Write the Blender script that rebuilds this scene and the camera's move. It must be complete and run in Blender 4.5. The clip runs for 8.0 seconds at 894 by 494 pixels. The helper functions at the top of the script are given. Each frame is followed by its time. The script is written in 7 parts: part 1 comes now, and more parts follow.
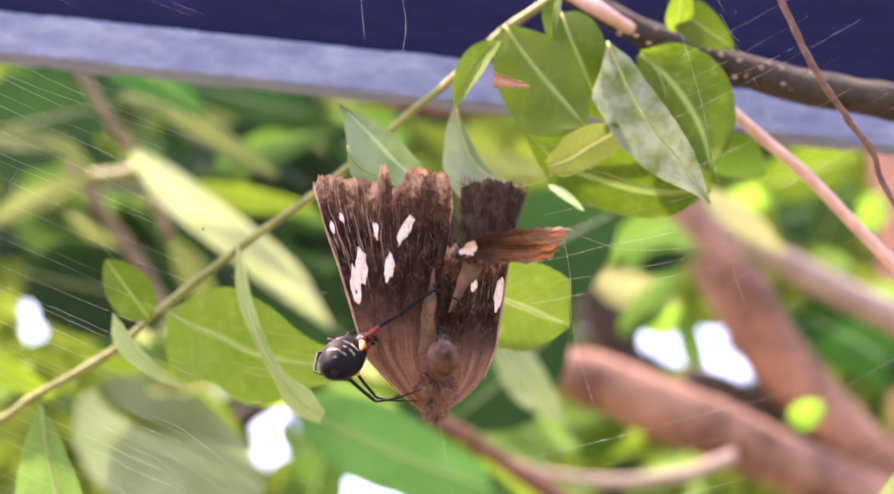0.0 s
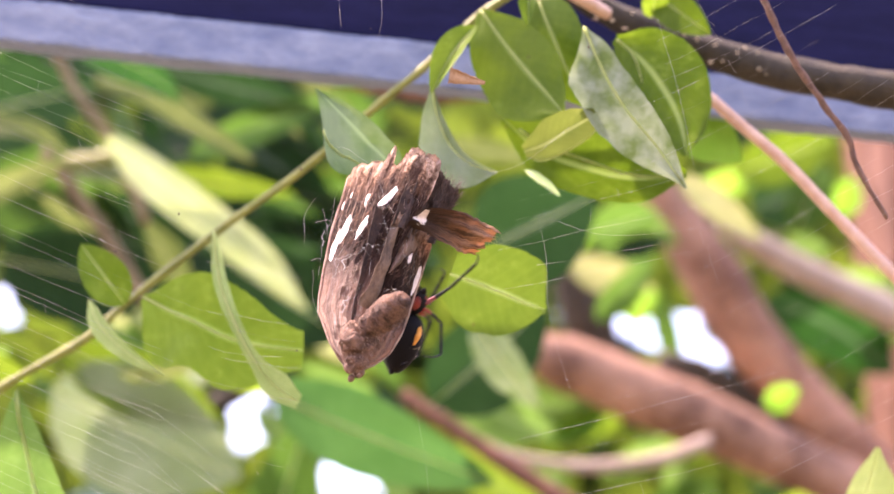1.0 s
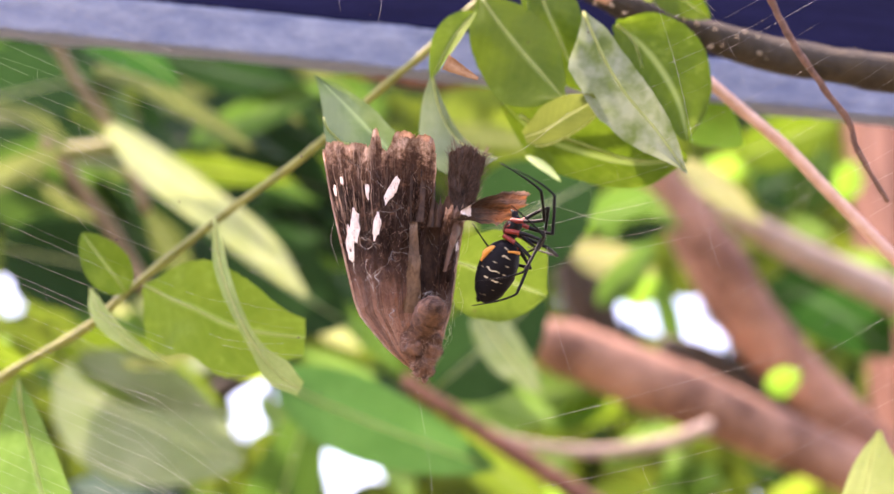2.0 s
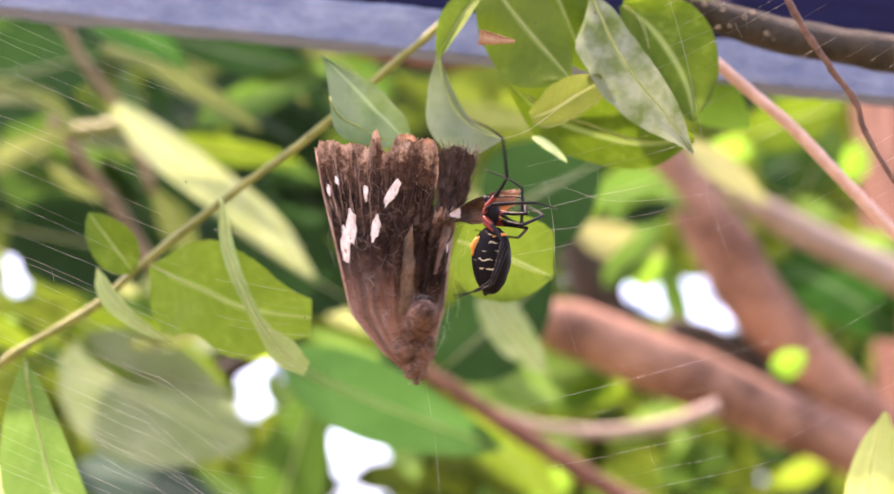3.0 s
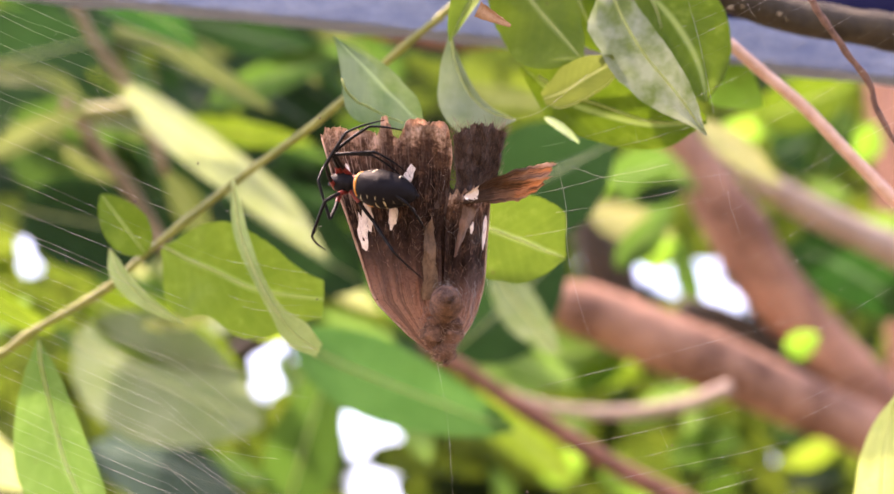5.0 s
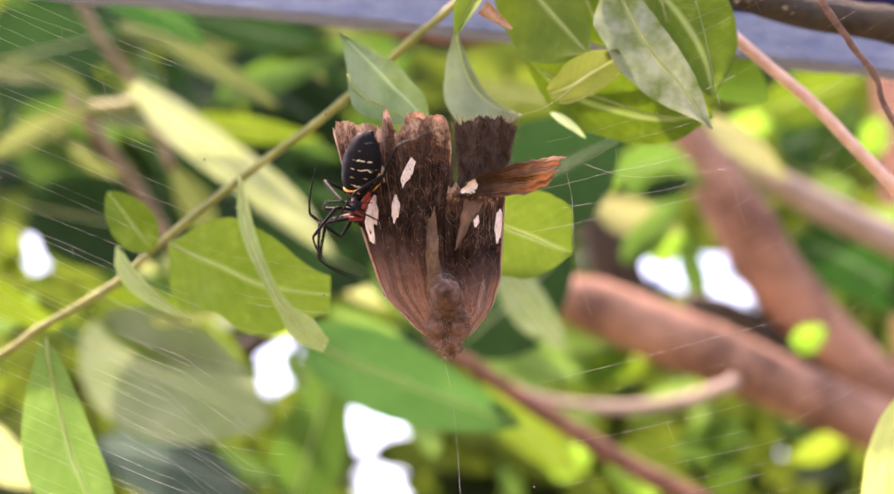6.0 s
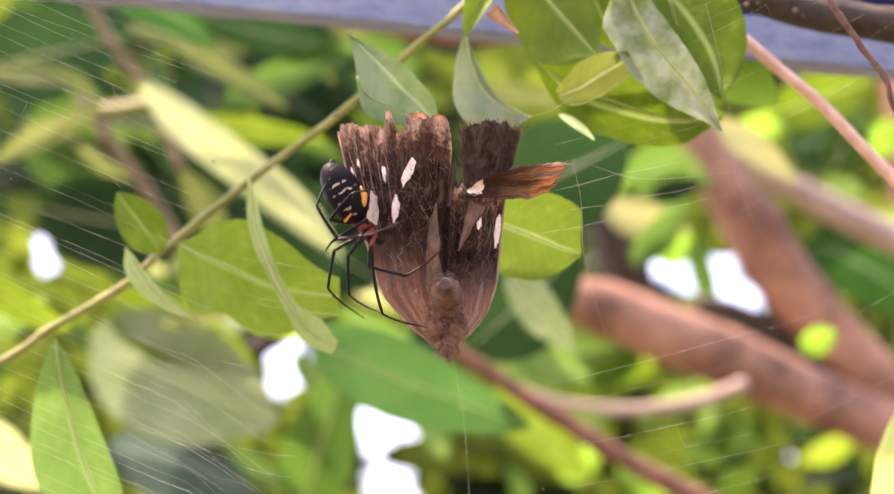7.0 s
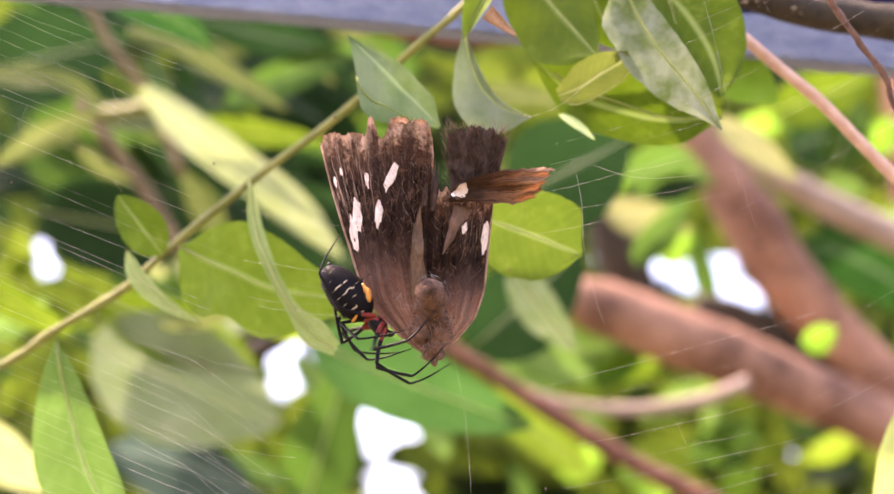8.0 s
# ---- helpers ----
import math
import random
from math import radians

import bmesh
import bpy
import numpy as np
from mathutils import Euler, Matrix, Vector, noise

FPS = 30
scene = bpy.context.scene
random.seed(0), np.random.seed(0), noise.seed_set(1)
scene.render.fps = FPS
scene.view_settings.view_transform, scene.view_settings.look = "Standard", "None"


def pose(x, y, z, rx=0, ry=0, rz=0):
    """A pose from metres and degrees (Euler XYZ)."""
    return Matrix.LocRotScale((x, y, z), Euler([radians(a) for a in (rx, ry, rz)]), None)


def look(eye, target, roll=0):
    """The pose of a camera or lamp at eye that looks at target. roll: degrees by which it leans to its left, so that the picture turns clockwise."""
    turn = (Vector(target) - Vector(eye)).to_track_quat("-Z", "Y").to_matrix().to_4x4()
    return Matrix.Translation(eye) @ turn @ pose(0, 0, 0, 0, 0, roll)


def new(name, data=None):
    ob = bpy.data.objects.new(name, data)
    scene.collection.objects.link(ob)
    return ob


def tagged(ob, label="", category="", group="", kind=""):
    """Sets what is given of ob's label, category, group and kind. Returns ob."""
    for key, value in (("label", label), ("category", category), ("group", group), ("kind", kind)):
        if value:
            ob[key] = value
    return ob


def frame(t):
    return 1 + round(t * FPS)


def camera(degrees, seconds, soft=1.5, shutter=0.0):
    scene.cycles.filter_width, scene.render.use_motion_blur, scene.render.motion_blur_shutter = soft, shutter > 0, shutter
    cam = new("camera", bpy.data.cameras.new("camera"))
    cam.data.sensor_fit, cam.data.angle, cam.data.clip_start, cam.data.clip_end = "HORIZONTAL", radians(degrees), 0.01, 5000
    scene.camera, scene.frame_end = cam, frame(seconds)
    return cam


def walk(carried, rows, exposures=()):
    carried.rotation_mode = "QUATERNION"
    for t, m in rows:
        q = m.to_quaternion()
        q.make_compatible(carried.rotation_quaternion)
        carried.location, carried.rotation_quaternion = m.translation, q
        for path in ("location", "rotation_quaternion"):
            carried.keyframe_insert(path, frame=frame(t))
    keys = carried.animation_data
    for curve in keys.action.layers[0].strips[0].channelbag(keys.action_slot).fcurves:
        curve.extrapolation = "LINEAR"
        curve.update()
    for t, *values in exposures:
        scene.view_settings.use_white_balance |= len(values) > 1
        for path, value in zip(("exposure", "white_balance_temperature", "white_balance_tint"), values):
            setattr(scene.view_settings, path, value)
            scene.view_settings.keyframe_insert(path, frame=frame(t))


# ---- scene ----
cam = camera(30, 8.0, soft=1.5, shutter=0.5)
cam.data.dof.use_dof = True
cam.data.dof.focus_distance = 0.366
cam.data.dof.aperture_fstop = 11.5
walk(cam, [
    (0.0, pose(0, 0, 1.5, 110.00, 0.00, 0.00)),
    (0.5, pose(0, 0, 1.5, 109.28, 0.22, -0.37)),
    (1.0, pose(0, 0, 1.5, 109.48, 0.28, -0.76)),
    (1.5, pose(0, 0, 1.5, 109.32, 0.60, -0.74)),
    (3.0, pose(0, 0, 1.5, 108.34, 0.44, -0.44)),
    (3.5, pose(0, 0, 1.5, 108.08, 0.39, -0.47)),
    (4.0, pose(0, 0, 1.5, 107.84, 0.46, -0.42)),
    (4.5, pose(0, 0, 1.5, 107.85, 0.46, -0.36)),
    (5.0, pose(0, 0, 1.5, 107.70, 0.36, -0.03)),
    (6.5, pose(0, 0, 1.5, 107.54, 0.47, 0.31)),
    (7.0, pose(0, 0, 1.5, 107.61, 0.33, 0.52)),
    (7.5, pose(0, 0, 1.5, 107.69, 0.52, 0.75)),
    (8.0, pose(0, 0, 1.5, 107.63, 0.69, 0.66)),
], exposures=[(0.0, 2.73, 7450, 41), (3.0, 2.65, 7850, 39), (8.0, 2.6, 8050, 38)])

# ---- world and light ----
SUN_ELEVATION, SUN_AZIMUTH = radians(64), radians(-68)   # azimuth from +Y towards +X
sky_world = bpy.data.worlds.new("sky")
scene.world = sky_world
sky_world.use_nodes = True
wn = sky_world.node_tree
sky = wn.nodes.new("ShaderNodeTexSky")
sky.sky_type = "NISHITA"
sky.sun_disc = False
sky.sun_elevation = SUN_ELEVATION
sky.sun_rotation = SUN_AZIMUTH
sky.dust_density = 2.0
wn.links.new(sky.outputs[0], wn.nodes["Background"].inputs[0])
wn.nodes["Background"].inputs[1].default_value = 0.15
sun = new("sun", bpy.data.lights.new("sun", "SUN"))
sun.data.energy = 2.9
sun.data.angle = radians(1.0)
sun.data.color = (1.0, 0.94, 0.84)
sun_from = Vector((math.sin(SUN_AZIMUTH) * math.cos(SUN_ELEVATION), math.cos(SUN_AZIMUTH) * math.cos(SUN_ELEVATION), math.sin(SUN_ELEVATION)))
sun.matrix_basis = look(tuple(sun_from * 20), (0, 0, 0))


# ---- materials ----
class Nodes:
    """A small wrapper that builds node materials."""

    def __init__(self, name):
        self.mat = bpy.data.materials.new(name)
        self.mat.use_nodes = True
        self.tree = self.mat.node_tree
        self.tree.nodes.clear()
        self.out = self.tree.nodes.new("ShaderNodeOutputMaterial")

    def add(self, kind, values=(), **settings):
        n = self.tree.nodes.new("ShaderNode" + kind)
        for k, v in settings.items():
            setattr(n, k, v)
        for k, v in dict(values).items():
            if isinstance(v, bpy.types.NodeSocket):
                self.tree.links.new(v, n.inputs[k])
            else:
                n.inputs[k].default_value = v
        return n

    def ramp(self, fac, stops):
        n = self.add("ValToRGB", {"Fac": fac})
        e = n.color_ramp.elements
        while len(e) < len(stops):
            e.new(0.5)
        for s, (p, c) in zip(e, stops):
            s.position, s.color = p, (*c, 1)
        return n.outputs[0]

    def mix(self, fac, a, b, blend="MIX"):
        n = self.add("Mix", {0: fac, 6: a if isinstance(a, bpy.types.NodeSocket) else (*a, 1), 7: b if isinstance(b, bpy.types.NodeSocket) else (*b, 1)}, data_type="RGBA", blend_type=blend)
        return n.outputs[2]

    def calc(self, op, a, b=0.0, c=0.0):
        return self.add("Math", {0: a, 1: b, 2: c}, operation=op).outputs[0]

    def noise(self, vec, scale, detail=4, rough=0.6):
        return self.add("TexNoise", {"Vector": vec, "Scale": scale, "Detail": detail, "Roughness": rough}).outputs["Fac"]

    def bump(self, height, strength=0.3, distance=0.001):
        return self.add("Bump", {"Height": height, "Strength": strength, "Distance": distance}).outputs[0]

    def finish(self, shader):
        self.tree.links.new(shader, self.out.inputs[0])
        return self.mat


def leaf_material(name, deep, light, through_light, pale=0.0, gloss=0.35, veins=True, pale_scale=260, spec=0.14):
    """Leaf blade: waxy top, light passing through, side veins and blotches."""
    n = Nodes(name)
    co = n.add("TexCoord")
    uv = n.add("SeparateXYZ", {0: co.outputs["UV"]})
    rnd = n.add("ObjectInfo").outputs["Random"]
    isl = n.add("NewGeometry").outputs["Random Per Island"]
    vary = n.calc("FRACT", n.calc("ADD", rnd, isl))
    big = n.noise(co.outputs["Object"], 45, 3)
    fine = n.noise(co.outputs["Object"], 900, 4, 0.7)
    mid = n.noise(co.outputs["Object"], 170, 5, 0.7)
    base = n.ramp(n.calc("ADD", n.calc("MULTIPLY", n.calc("ADD", big, mid), 0.38), n.calc("MULTIPLY", vary, 0.24)), [(0.34, deep), (0.66, light)])
    base = n.mix(n.ramp(mid, [(0.56, (0, 0, 0)), (0.75, (0.5, 0.5, 0.5))]), base, tuple(min(1, c * 1.25 + 0.03) for c in light))
    v = n.calc("ABSOLUTE", n.calc("SUBTRACT", uv.outputs[1], 0.5))
    wave = n.calc("SINE", n.calc("MULTIPLY", n.calc("SUBTRACT", uv.outputs[0], n.calc("MULTIPLY", v, 0.55)), 62.0))
    vein = n.calc("MULTIPLY", n.calc("POWER", n.calc("MULTIPLY", n.calc("ADD", wave, 1.0), 0.5), 4.0), 0.045 if veins else 0.0)
    base = n.mix(vein, base, tuple(min(1, c * 1.7 + 0.05) for c in light))
    base = n.mix(n.calc("MULTIPLY", n.ramp(fine, [(0.55, (0, 0, 0)), (0.8, (1, 1, 1))]), 0.15), base, (0.2, 0.22, 0.06))
    dots = n.add("TexVoronoi", {"Vector": co.outputs["Object"], "Scale": 170.0}).outputs["Distance"]
    base = n.mix(n.calc("MULTIPLY", n.ramp(dots, [(0.05, (1, 1, 1)), (0.11, (0, 0, 0))]), n.ramp(big, [(0.5, (0, 0, 0)), (0.6, (0.7, 0.7, 0.7))])), base, (0.1, 0.07, 0.03))
    if pale:
        # dust on the dusty leaf; painted sheen on waxy, satin and grey-sheen leaves
        dust = n.ramp(n.noise(co.outputs["Object"], pale_scale, 6, 0.6), [(0.36, (0, 0, 0)), (0.62, (1, 1, 1))])
        base = n.mix(n.calc("MULTIPLY", dust, pale), base, (0.62, 0.66, 0.58))
    base = n.mix(n.ramp(v, [(0.012, (0.75, 0.75, 0.75)), (0.045, (0, 0, 0))]) if veins else 0.0, base, tuple(min(1, c * 1.5 + 0.12) for c in light))
    height = n.calc("ADD", n.calc("MULTIPLY", vein, 1.6), n.calc("MULTIPLY", fine, 0.4))
    bump = n.bump(height, 0.35, 0.0006)
    p = n.add("BsdfPrincipled", {"Base Color": base, "Roughness": gloss, "Normal": bump, "Specular IOR Level": spec})
    tr = n.add("BsdfTranslucent", {"Color": n.mix(0.42, base, through_light), "Normal": bump})
    return n.finish(n.add("MixShader", {0: 0.5, 1: p.outputs[0], 2: tr.outputs[0]}).outputs[0])


def solid(name, dark, light, scale, rough=0.7, bump=0.4, depth=0.001, metallic=0.0, stretch=(1, 1, 1), spec=0.4, fine=6.0, thin=0.0):
    """A surface with colour drifting between two tones and a relief at two scales."""
    n = Nodes(name)
    co = n.add("TexCoord")
    mp = n.add("Mapping", {0: co.outputs["Object"], 3: stretch})
    a = n.noise(mp.outputs[0], scale, 5, 0.62)
    b = n.noise(mp.outputs[0], scale * fine, 4, 0.7)
    base = n.ramp(n.calc("ADD", n.calc("MULTIPLY", a, 0.65), n.calc("MULTIPLY", b, 0.35)), [(0.36, dark), (0.66, light)])
    p = n.add("BsdfPrincipled", {"Base Color": base, "Roughness": rough, "Metallic": metallic, "Specular IOR Level": spec,
                                "Normal": n.bump(n.calc("ADD", a, n.calc("MULTIPLY", b, 0.5)), bump, depth)})
    if thin:
        tr = n.add("BsdfTranslucent", {"Color": base})
        return n.finish(n.add("MixShader", {0: thin, 1: p.outputs[0], 2: tr.outputs[0]}).outputs[0])
    return n.finish(p.outputs[0])


def wing_material(name):
    """Moth wing: satiny brown near the body, near-black fuzzy middle, pale hair lines and a thin tan margin."""
    n = Nodes(name)
    co = n.add("TexCoord")
    uv = n.add("SeparateXYZ", {0: co.outputs["UV"]})
    ob = co.outputs["Object"]
    drift = n.noise(ob, 190, 6, 0.7)
    along = n.calc("ADD", uv.outputs[0], n.calc("MULTIPLY", n.calc("SUBTRACT", drift, 0.5), 0.2))
    frill = n.noise(ob, 620, 5, 0.75)
    along = n.calc("ADD", along, n.calc("MULTIPLY", n.calc("MULTIPLY", n.calc("SUBTRACT", frill, 0.5), 0.42), n.ramp(uv.outputs[0], [(0.62, (0, 0, 0)), (0.85, (1, 1, 1))])))
    base = n.ramp(along, [(0.0, (0.58, 0.35, 0.245)), (0.2, (0.44, 0.25, 0.175)), (0.35, (0.28, 0.145, 0.1)), (0.45, (0.1, 0.052, 0.038)), (0.55, (0.018, 0.01, 0.0075)), (0.79, (0.018, 0.0095, 0.007)), (0.9, (0.13, 0.066, 0.04)), (0.96, (0.5, 0.3, 0.2)), (1.0, (0.8, 0.56, 0.42))])
    dark_part = n.ramp(along, [(0.4, (0, 0, 0)), (0.56, (1, 1, 1)), (0.84, (1, 1, 1)), (0.93, (0.2, 0.2, 0.2))])
    lower = n.ramp(along, [(0.36, (1, 1, 1)), (0.56, (0, 0, 0))])
    # soft folds, their hollows darkened in the colour, and dark veins down the wing
    warp = n.calc("MULTIPLY", n.calc("SUBTRACT", n.noise(ob, 120, 3), 0.5), 0.06)
    shifted = n.add("CombineXYZ", {0: uv.outputs[0], 1: n.calc("ADD", uv.outputs[1], warp)}).outputs[0]
    band = n.noise(n.add("Mapping", {0: shifted, 3: (0.9, 7, 1)}).outputs[0], 1.0, 2, 0.5)
    base = n.mix(n.ramp(band, [(0.38, (0.55, 0.55, 0.55)), (0.52, (0, 0, 0))]), base, (0.075, 0.042, 0.034))
    vein = n.noise(n.add("Mapping", {0: shifted, 3: (0.7, 26, 1)}).outputs[0], 1.0, 1, 0.4)
    line = n.ramp(n.calc("ABSOLUTE", n.calc("SUBTRACT", vein, 0.5)), [(0.008, (1, 1, 1)), (0.03, (0, 0, 0))])
    base = n.mix(n.calc("MULTIPLY", n.calc("MULTIPLY", line, lower), 0.55), base, (0.04, 0.022, 0.018))
    # worn scales and pale hair lines in the dark part
    patchy = n.noise(ob, 420, 6, 0.8)
    base = n.mix(n.calc("MULTIPLY", n.ramp(patchy, [(0.52, (0, 0, 0)), (0.64, (0.85, 0.85, 0.85))]), dark_part), base, (0.19, 0.098, 0.064))
    hair = n.noise(n.add("Mapping", {0: shifted, 3: (5, 62, 1)}).outputs[0], 1.0, 3, 0.6)
    outer = n.calc("MULTIPLY_ADD", n.ramp(uv.outputs[1], [(0.5, (0, 0, 0)), (0.75, (1, 1, 1))]), 0.75, 0.25)
    base = n.mix(n.calc("MULTIPLY", n.calc("MULTIPLY", n.ramp(hair, [(0.56, (0, 0, 0)), (0.62, (0.9, 0.9, 0.9))]), outer), n.ramp(uv.outputs[0], [(0.55, (0, 0, 0)), (0.75, (1, 1, 1))])), base, (0.48, 0.33, 0.25))
    scales = n.noise(ob, 1700, 4, 0.75)
    base = n.mix(n.ramp(scales, [(0.36, (0.4, 0.4, 0.4)), (0.5, (0, 0, 0))]), base, (0.035, 0.02, 0.015))
    h = n.calc("ADD", n.calc("MULTIPLY", band, 0.9), n.calc("ADD", n.calc("MULTIPLY", patchy, 0.9), n.calc("MULTIPLY", scales, 0.5)))
    bump = n.bump(h, 0.8, 0.0014)
    p = n.add("BsdfPrincipled", {"Base Color": base, "Roughness": n.calc("MULTIPLY_ADD", lower, -0.3, 0.65), "Normal": bump, "Specular IOR Level": n.calc("MULTIPLY_ADD", lower, 0.22, 0.05)})
    tr = n.add("BsdfTranslucent", {"Color": base})
    return n.finish(n.add("MixShader", {0: 0.3, 1: p.outputs[0], 2: tr.outputs[0]}).outputs[0])


def strip_material(name):
    """Torn strip: dark near its root, rust and tan towards the loose end, streaked along its length."""
    n = Nodes(name)
    co = n.add("TexCoord")
    uv = n.add("SeparateXYZ", {0: co.outputs["UV"]})
    drift = n.noise(co.outputs["Object"], 300, 5, 0.7)
    along = n.calc("ADD", uv.outputs[0], n.calc("MULTIPLY", n.calc("SUBTRACT", drift, 0.5), 0.3))
    base = n.ramp(along, [(0.08, (0.06, 0.03, 0.02)), (0.36, (0.12, 0.058, 0.034)), (0.6, (0.33, 0.16, 0.085)), (0.95, (0.58, 0.33, 0.19))])
    streak = n.noise(n.add("Mapping", {0: co.outputs["UV"], 3: (2.5, 15, 1)}).outputs[0], 1.0, 4, 0.65)
    base = n.mix(n.ramp(streak, [(0.4, (0.75, 0.75, 0.75)), (0.54, (0, 0, 0))]), base, (0.03, 0.014, 0.009))
    fine = n.noise(co.outputs["Object"], 1500, 4, 0.7)
    p = n.add("BsdfPrincipled", {"Base Color": base, "Roughness": 0.5, "Normal": n.bump(n.calc("ADD", streak, n.calc("MULTIPLY", fine, 0.4)), 0.8, 0.001), "Specular IOR Level": 0.35})
    tr = n.add("BsdfTranslucent", {"Color": base})
    return n.finish(n.add("MixShader", {0: 0.4, 1: p.outputs[0], 2: tr.outputs[0]}).outputs[0])


def abdomen_material(name, body, bar, freq, wobble):
    """A dark glossy body crossed by pale broken bands."""
    n = Nodes(name)
    co = n.add("TexCoord")
    g = n.add("SeparateXYZ", {0: co.outputs["Object"]})
    w = n.noise(co.outputs["Object"], 700, 3)
    band = n.calc("SINE", n.calc("ADD", n.calc("MULTIPLY", g.outputs[0], freq), n.calc("MULTIPLY", w, wobble)))
    top = n.ramp(n.calc("MULTIPLY", n.calc("ABSOLUTE", g.outputs[1]), 250.0), [(0.58, (0, 0, 0)), (0.74, (1, 1, 1))])
    gaps = n.ramp(n.noise(co.outputs["Object"], 420, 2), [(0.47, (0, 0, 0)), (0.57, (1, 1, 1))])
    f = n.calc("MULTIPLY", n.calc("MULTIPLY", n.ramp(band, [(0.86, (0, 0, 0)), (0.97, (1, 1, 1))]), top), gaps)
    base = n.mix(f, body, bar)
    hair = n.noise(co.outputs["Object"], 3000, 2)
    p = n.add("BsdfPrincipled", {"Base Color": base, "Roughness": 0.5, "Specular IOR Level": 0.05, "Normal": n.bump(hair, 0.3, 0.0003)})
    return n.finish(p.outputs[0])


def silk_material():
    n = Nodes("silk")
    p = n.add("BsdfPrincipled", {"Base Color": (0.9, 0.9, 0.88, 1), "Roughness": 0.35, "Specular IOR Level": 0.6})
    t = n.add("BsdfTranslucent", {"Color": (0.85, 0.83, 0.8, 1)})
    s = n.add("MixShader", {0: 0.5, 1: p.outputs[0], 2: t.outputs[0]})
    clear = n.add("BsdfTransparent")
    return n.finish(n.add("MixShader", {0: 0.48, 1: clear.outputs[0], 2: s.outputs[0]}).outputs[0])


LEAF = leaf_material("leaf_green", (0.04, 0.09, 0.006), (0.135, 0.215, 0.02), (0.15, 0.28, 0.012))
LEAF_OLIVE = leaf_material("leaf_olive", (0.085, 0.165, 0.013), (0.2, 0.305, 0.034), (0.22, 0.41, 0.026))
# near-black green: the deep shade is put into the colour
LEAF_PAINTED_SHADE = leaf_material("leaf_shade_in_colour", (0.005, 0.019, 0.006), (0.014, 0.044, 0.013), (0.01, 0.05, 0.01), gloss=0.5)
LEAF_MID = leaf_material("leaf_mid_green", (0.028, 0.085, 0.013), (0.07, 0.155, 0.03), (0.09, 0.23, 0.024), gloss=0.4)
LEAF_CREAM = leaf_material("leaf_yellow_green", (0.3, 0.38, 0.13), (0.5, 0.57, 0.25), (0.42, 0.54, 0.18), gloss=0.5)
# pale because sunlight on the leaf is put into its colour
LEAF_SUN_PALE = leaf_material("leaf_bleached", (0.2, 0.28, 0.085), (0.37, 0.45, 0.18), (0.31, 0.43, 0.12), gloss=0.5, pale=0.25, pale_scale=40)
LEAF_SAGE = leaf_material("leaf_pale_olive", (0.07, 0.1, 0.026), (0.15, 0.19, 0.06), (0.12, 0.18, 0.04), gloss=0.5)
LEAF_BRIGHT = leaf_material("leaf_saturated_green", (0.008, 0.05, 0.008), (0.025, 0.1, 0.02), (0.02, 0.12, 0.015), gloss=0.45)
# pale patches paint sky sheen on top of the real gloss
LEAF_WAXY = leaf_material("leaf_waxy_green", (0.028, 0.075, 0.012), (0.065, 0.13, 0.028), (0.05, 0.125, 0.018), pale=0.14, gloss=0.36, pale_scale=55, spec=0.6)
LEAF_FOLDED = leaf_material("leaf_folded_olive", (0.09, 0.125, 0.025), (0.17, 0.21, 0.05), (0.12, 0.18, 0.024))
LEAF_TENDER = leaf_material("leaf_tender", (0.19, 0.29, 0.07), (0.35, 0.45, 0.16), (0.31, 0.46, 0.12), gloss=0.5)
LEAF_STRAW = leaf_material("leaf_straw", (0.2, 0.22, 0.085), (0.33, 0.35, 0.15), (0.27, 0.31, 0.1), gloss=0.5)
LEAF_ROUND = leaf_material("leaf_backlit_green", (0.052, 0.105, 0.012), (0.115, 0.18, 0.024), (0.11, 0.215, 0.016))
LEAF_JADE = leaf_material("leaf_jade", (0.03, 0.105, 0.025), (0.07, 0.18, 0.05), (0.07, 0.25, 0.045), gloss=0.4)
# pale patches here are painted sheen
LEAF_SATIN = leaf_material("leaf_satin", (0.07, 0.13, 0.035), (0.15, 0.22, 0.085), (0.12, 0.2, 0.055), pale=0.2, gloss=0.4, pale_scale=70, spec=0.4)
LEAF_LEMON = leaf_material("leaf_pale_lemon", (0.32, 0.42, 0.1), (0.5, 0.58, 0.2), (0.45, 0.58, 0.15), gloss=0.5)
# sky reflection and shade are put into this blue-green
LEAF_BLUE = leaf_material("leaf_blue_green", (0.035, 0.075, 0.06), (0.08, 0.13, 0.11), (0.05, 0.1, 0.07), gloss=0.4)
LEAF_DUSTY = leaf_material("leaf_dusty", (0.08, 0.13, 0.03), (0.16, 0.22, 0.07), (0.16, 0.26, 0.06), pale=0.4, gloss=0.7, pale_scale=150)
LEAF_GREY = leaf_material("leaf_grey_green", (0.135, 0.2, 0.085), (0.235, 0.32, 0.155), (0.18, 0.3, 0.1), gloss=0.55, pale=0.2, pale_scale=30)
# grey sheen put into the colour
LEAF_SHEEN = leaf_material("leaf_painted_grey_sheen", (0.038, 0.088, 0.024), (0.11, 0.175, 0.062), (0.1, 0.185, 0.045), pale=0.18, gloss=0.5)
# near-white colour paints the sun's glint on a leaf
LEAF_GLINT = leaf_material("leaf_painted_glint", (0.4, 0.6, 0.2), (0.62, 0.8, 0.42), (0.6, 0.9, 0.3), gloss=0.2)
# brighter leaf copy: direct sunlight is put into the lime colour
LEAF_LIME = leaf_material("leaf_lime_sun_in_colour", (0.11, 0.28, 0.025), (0.21, 0.42, 0.06), (0.28, 0.66, 0.05), veins=False)
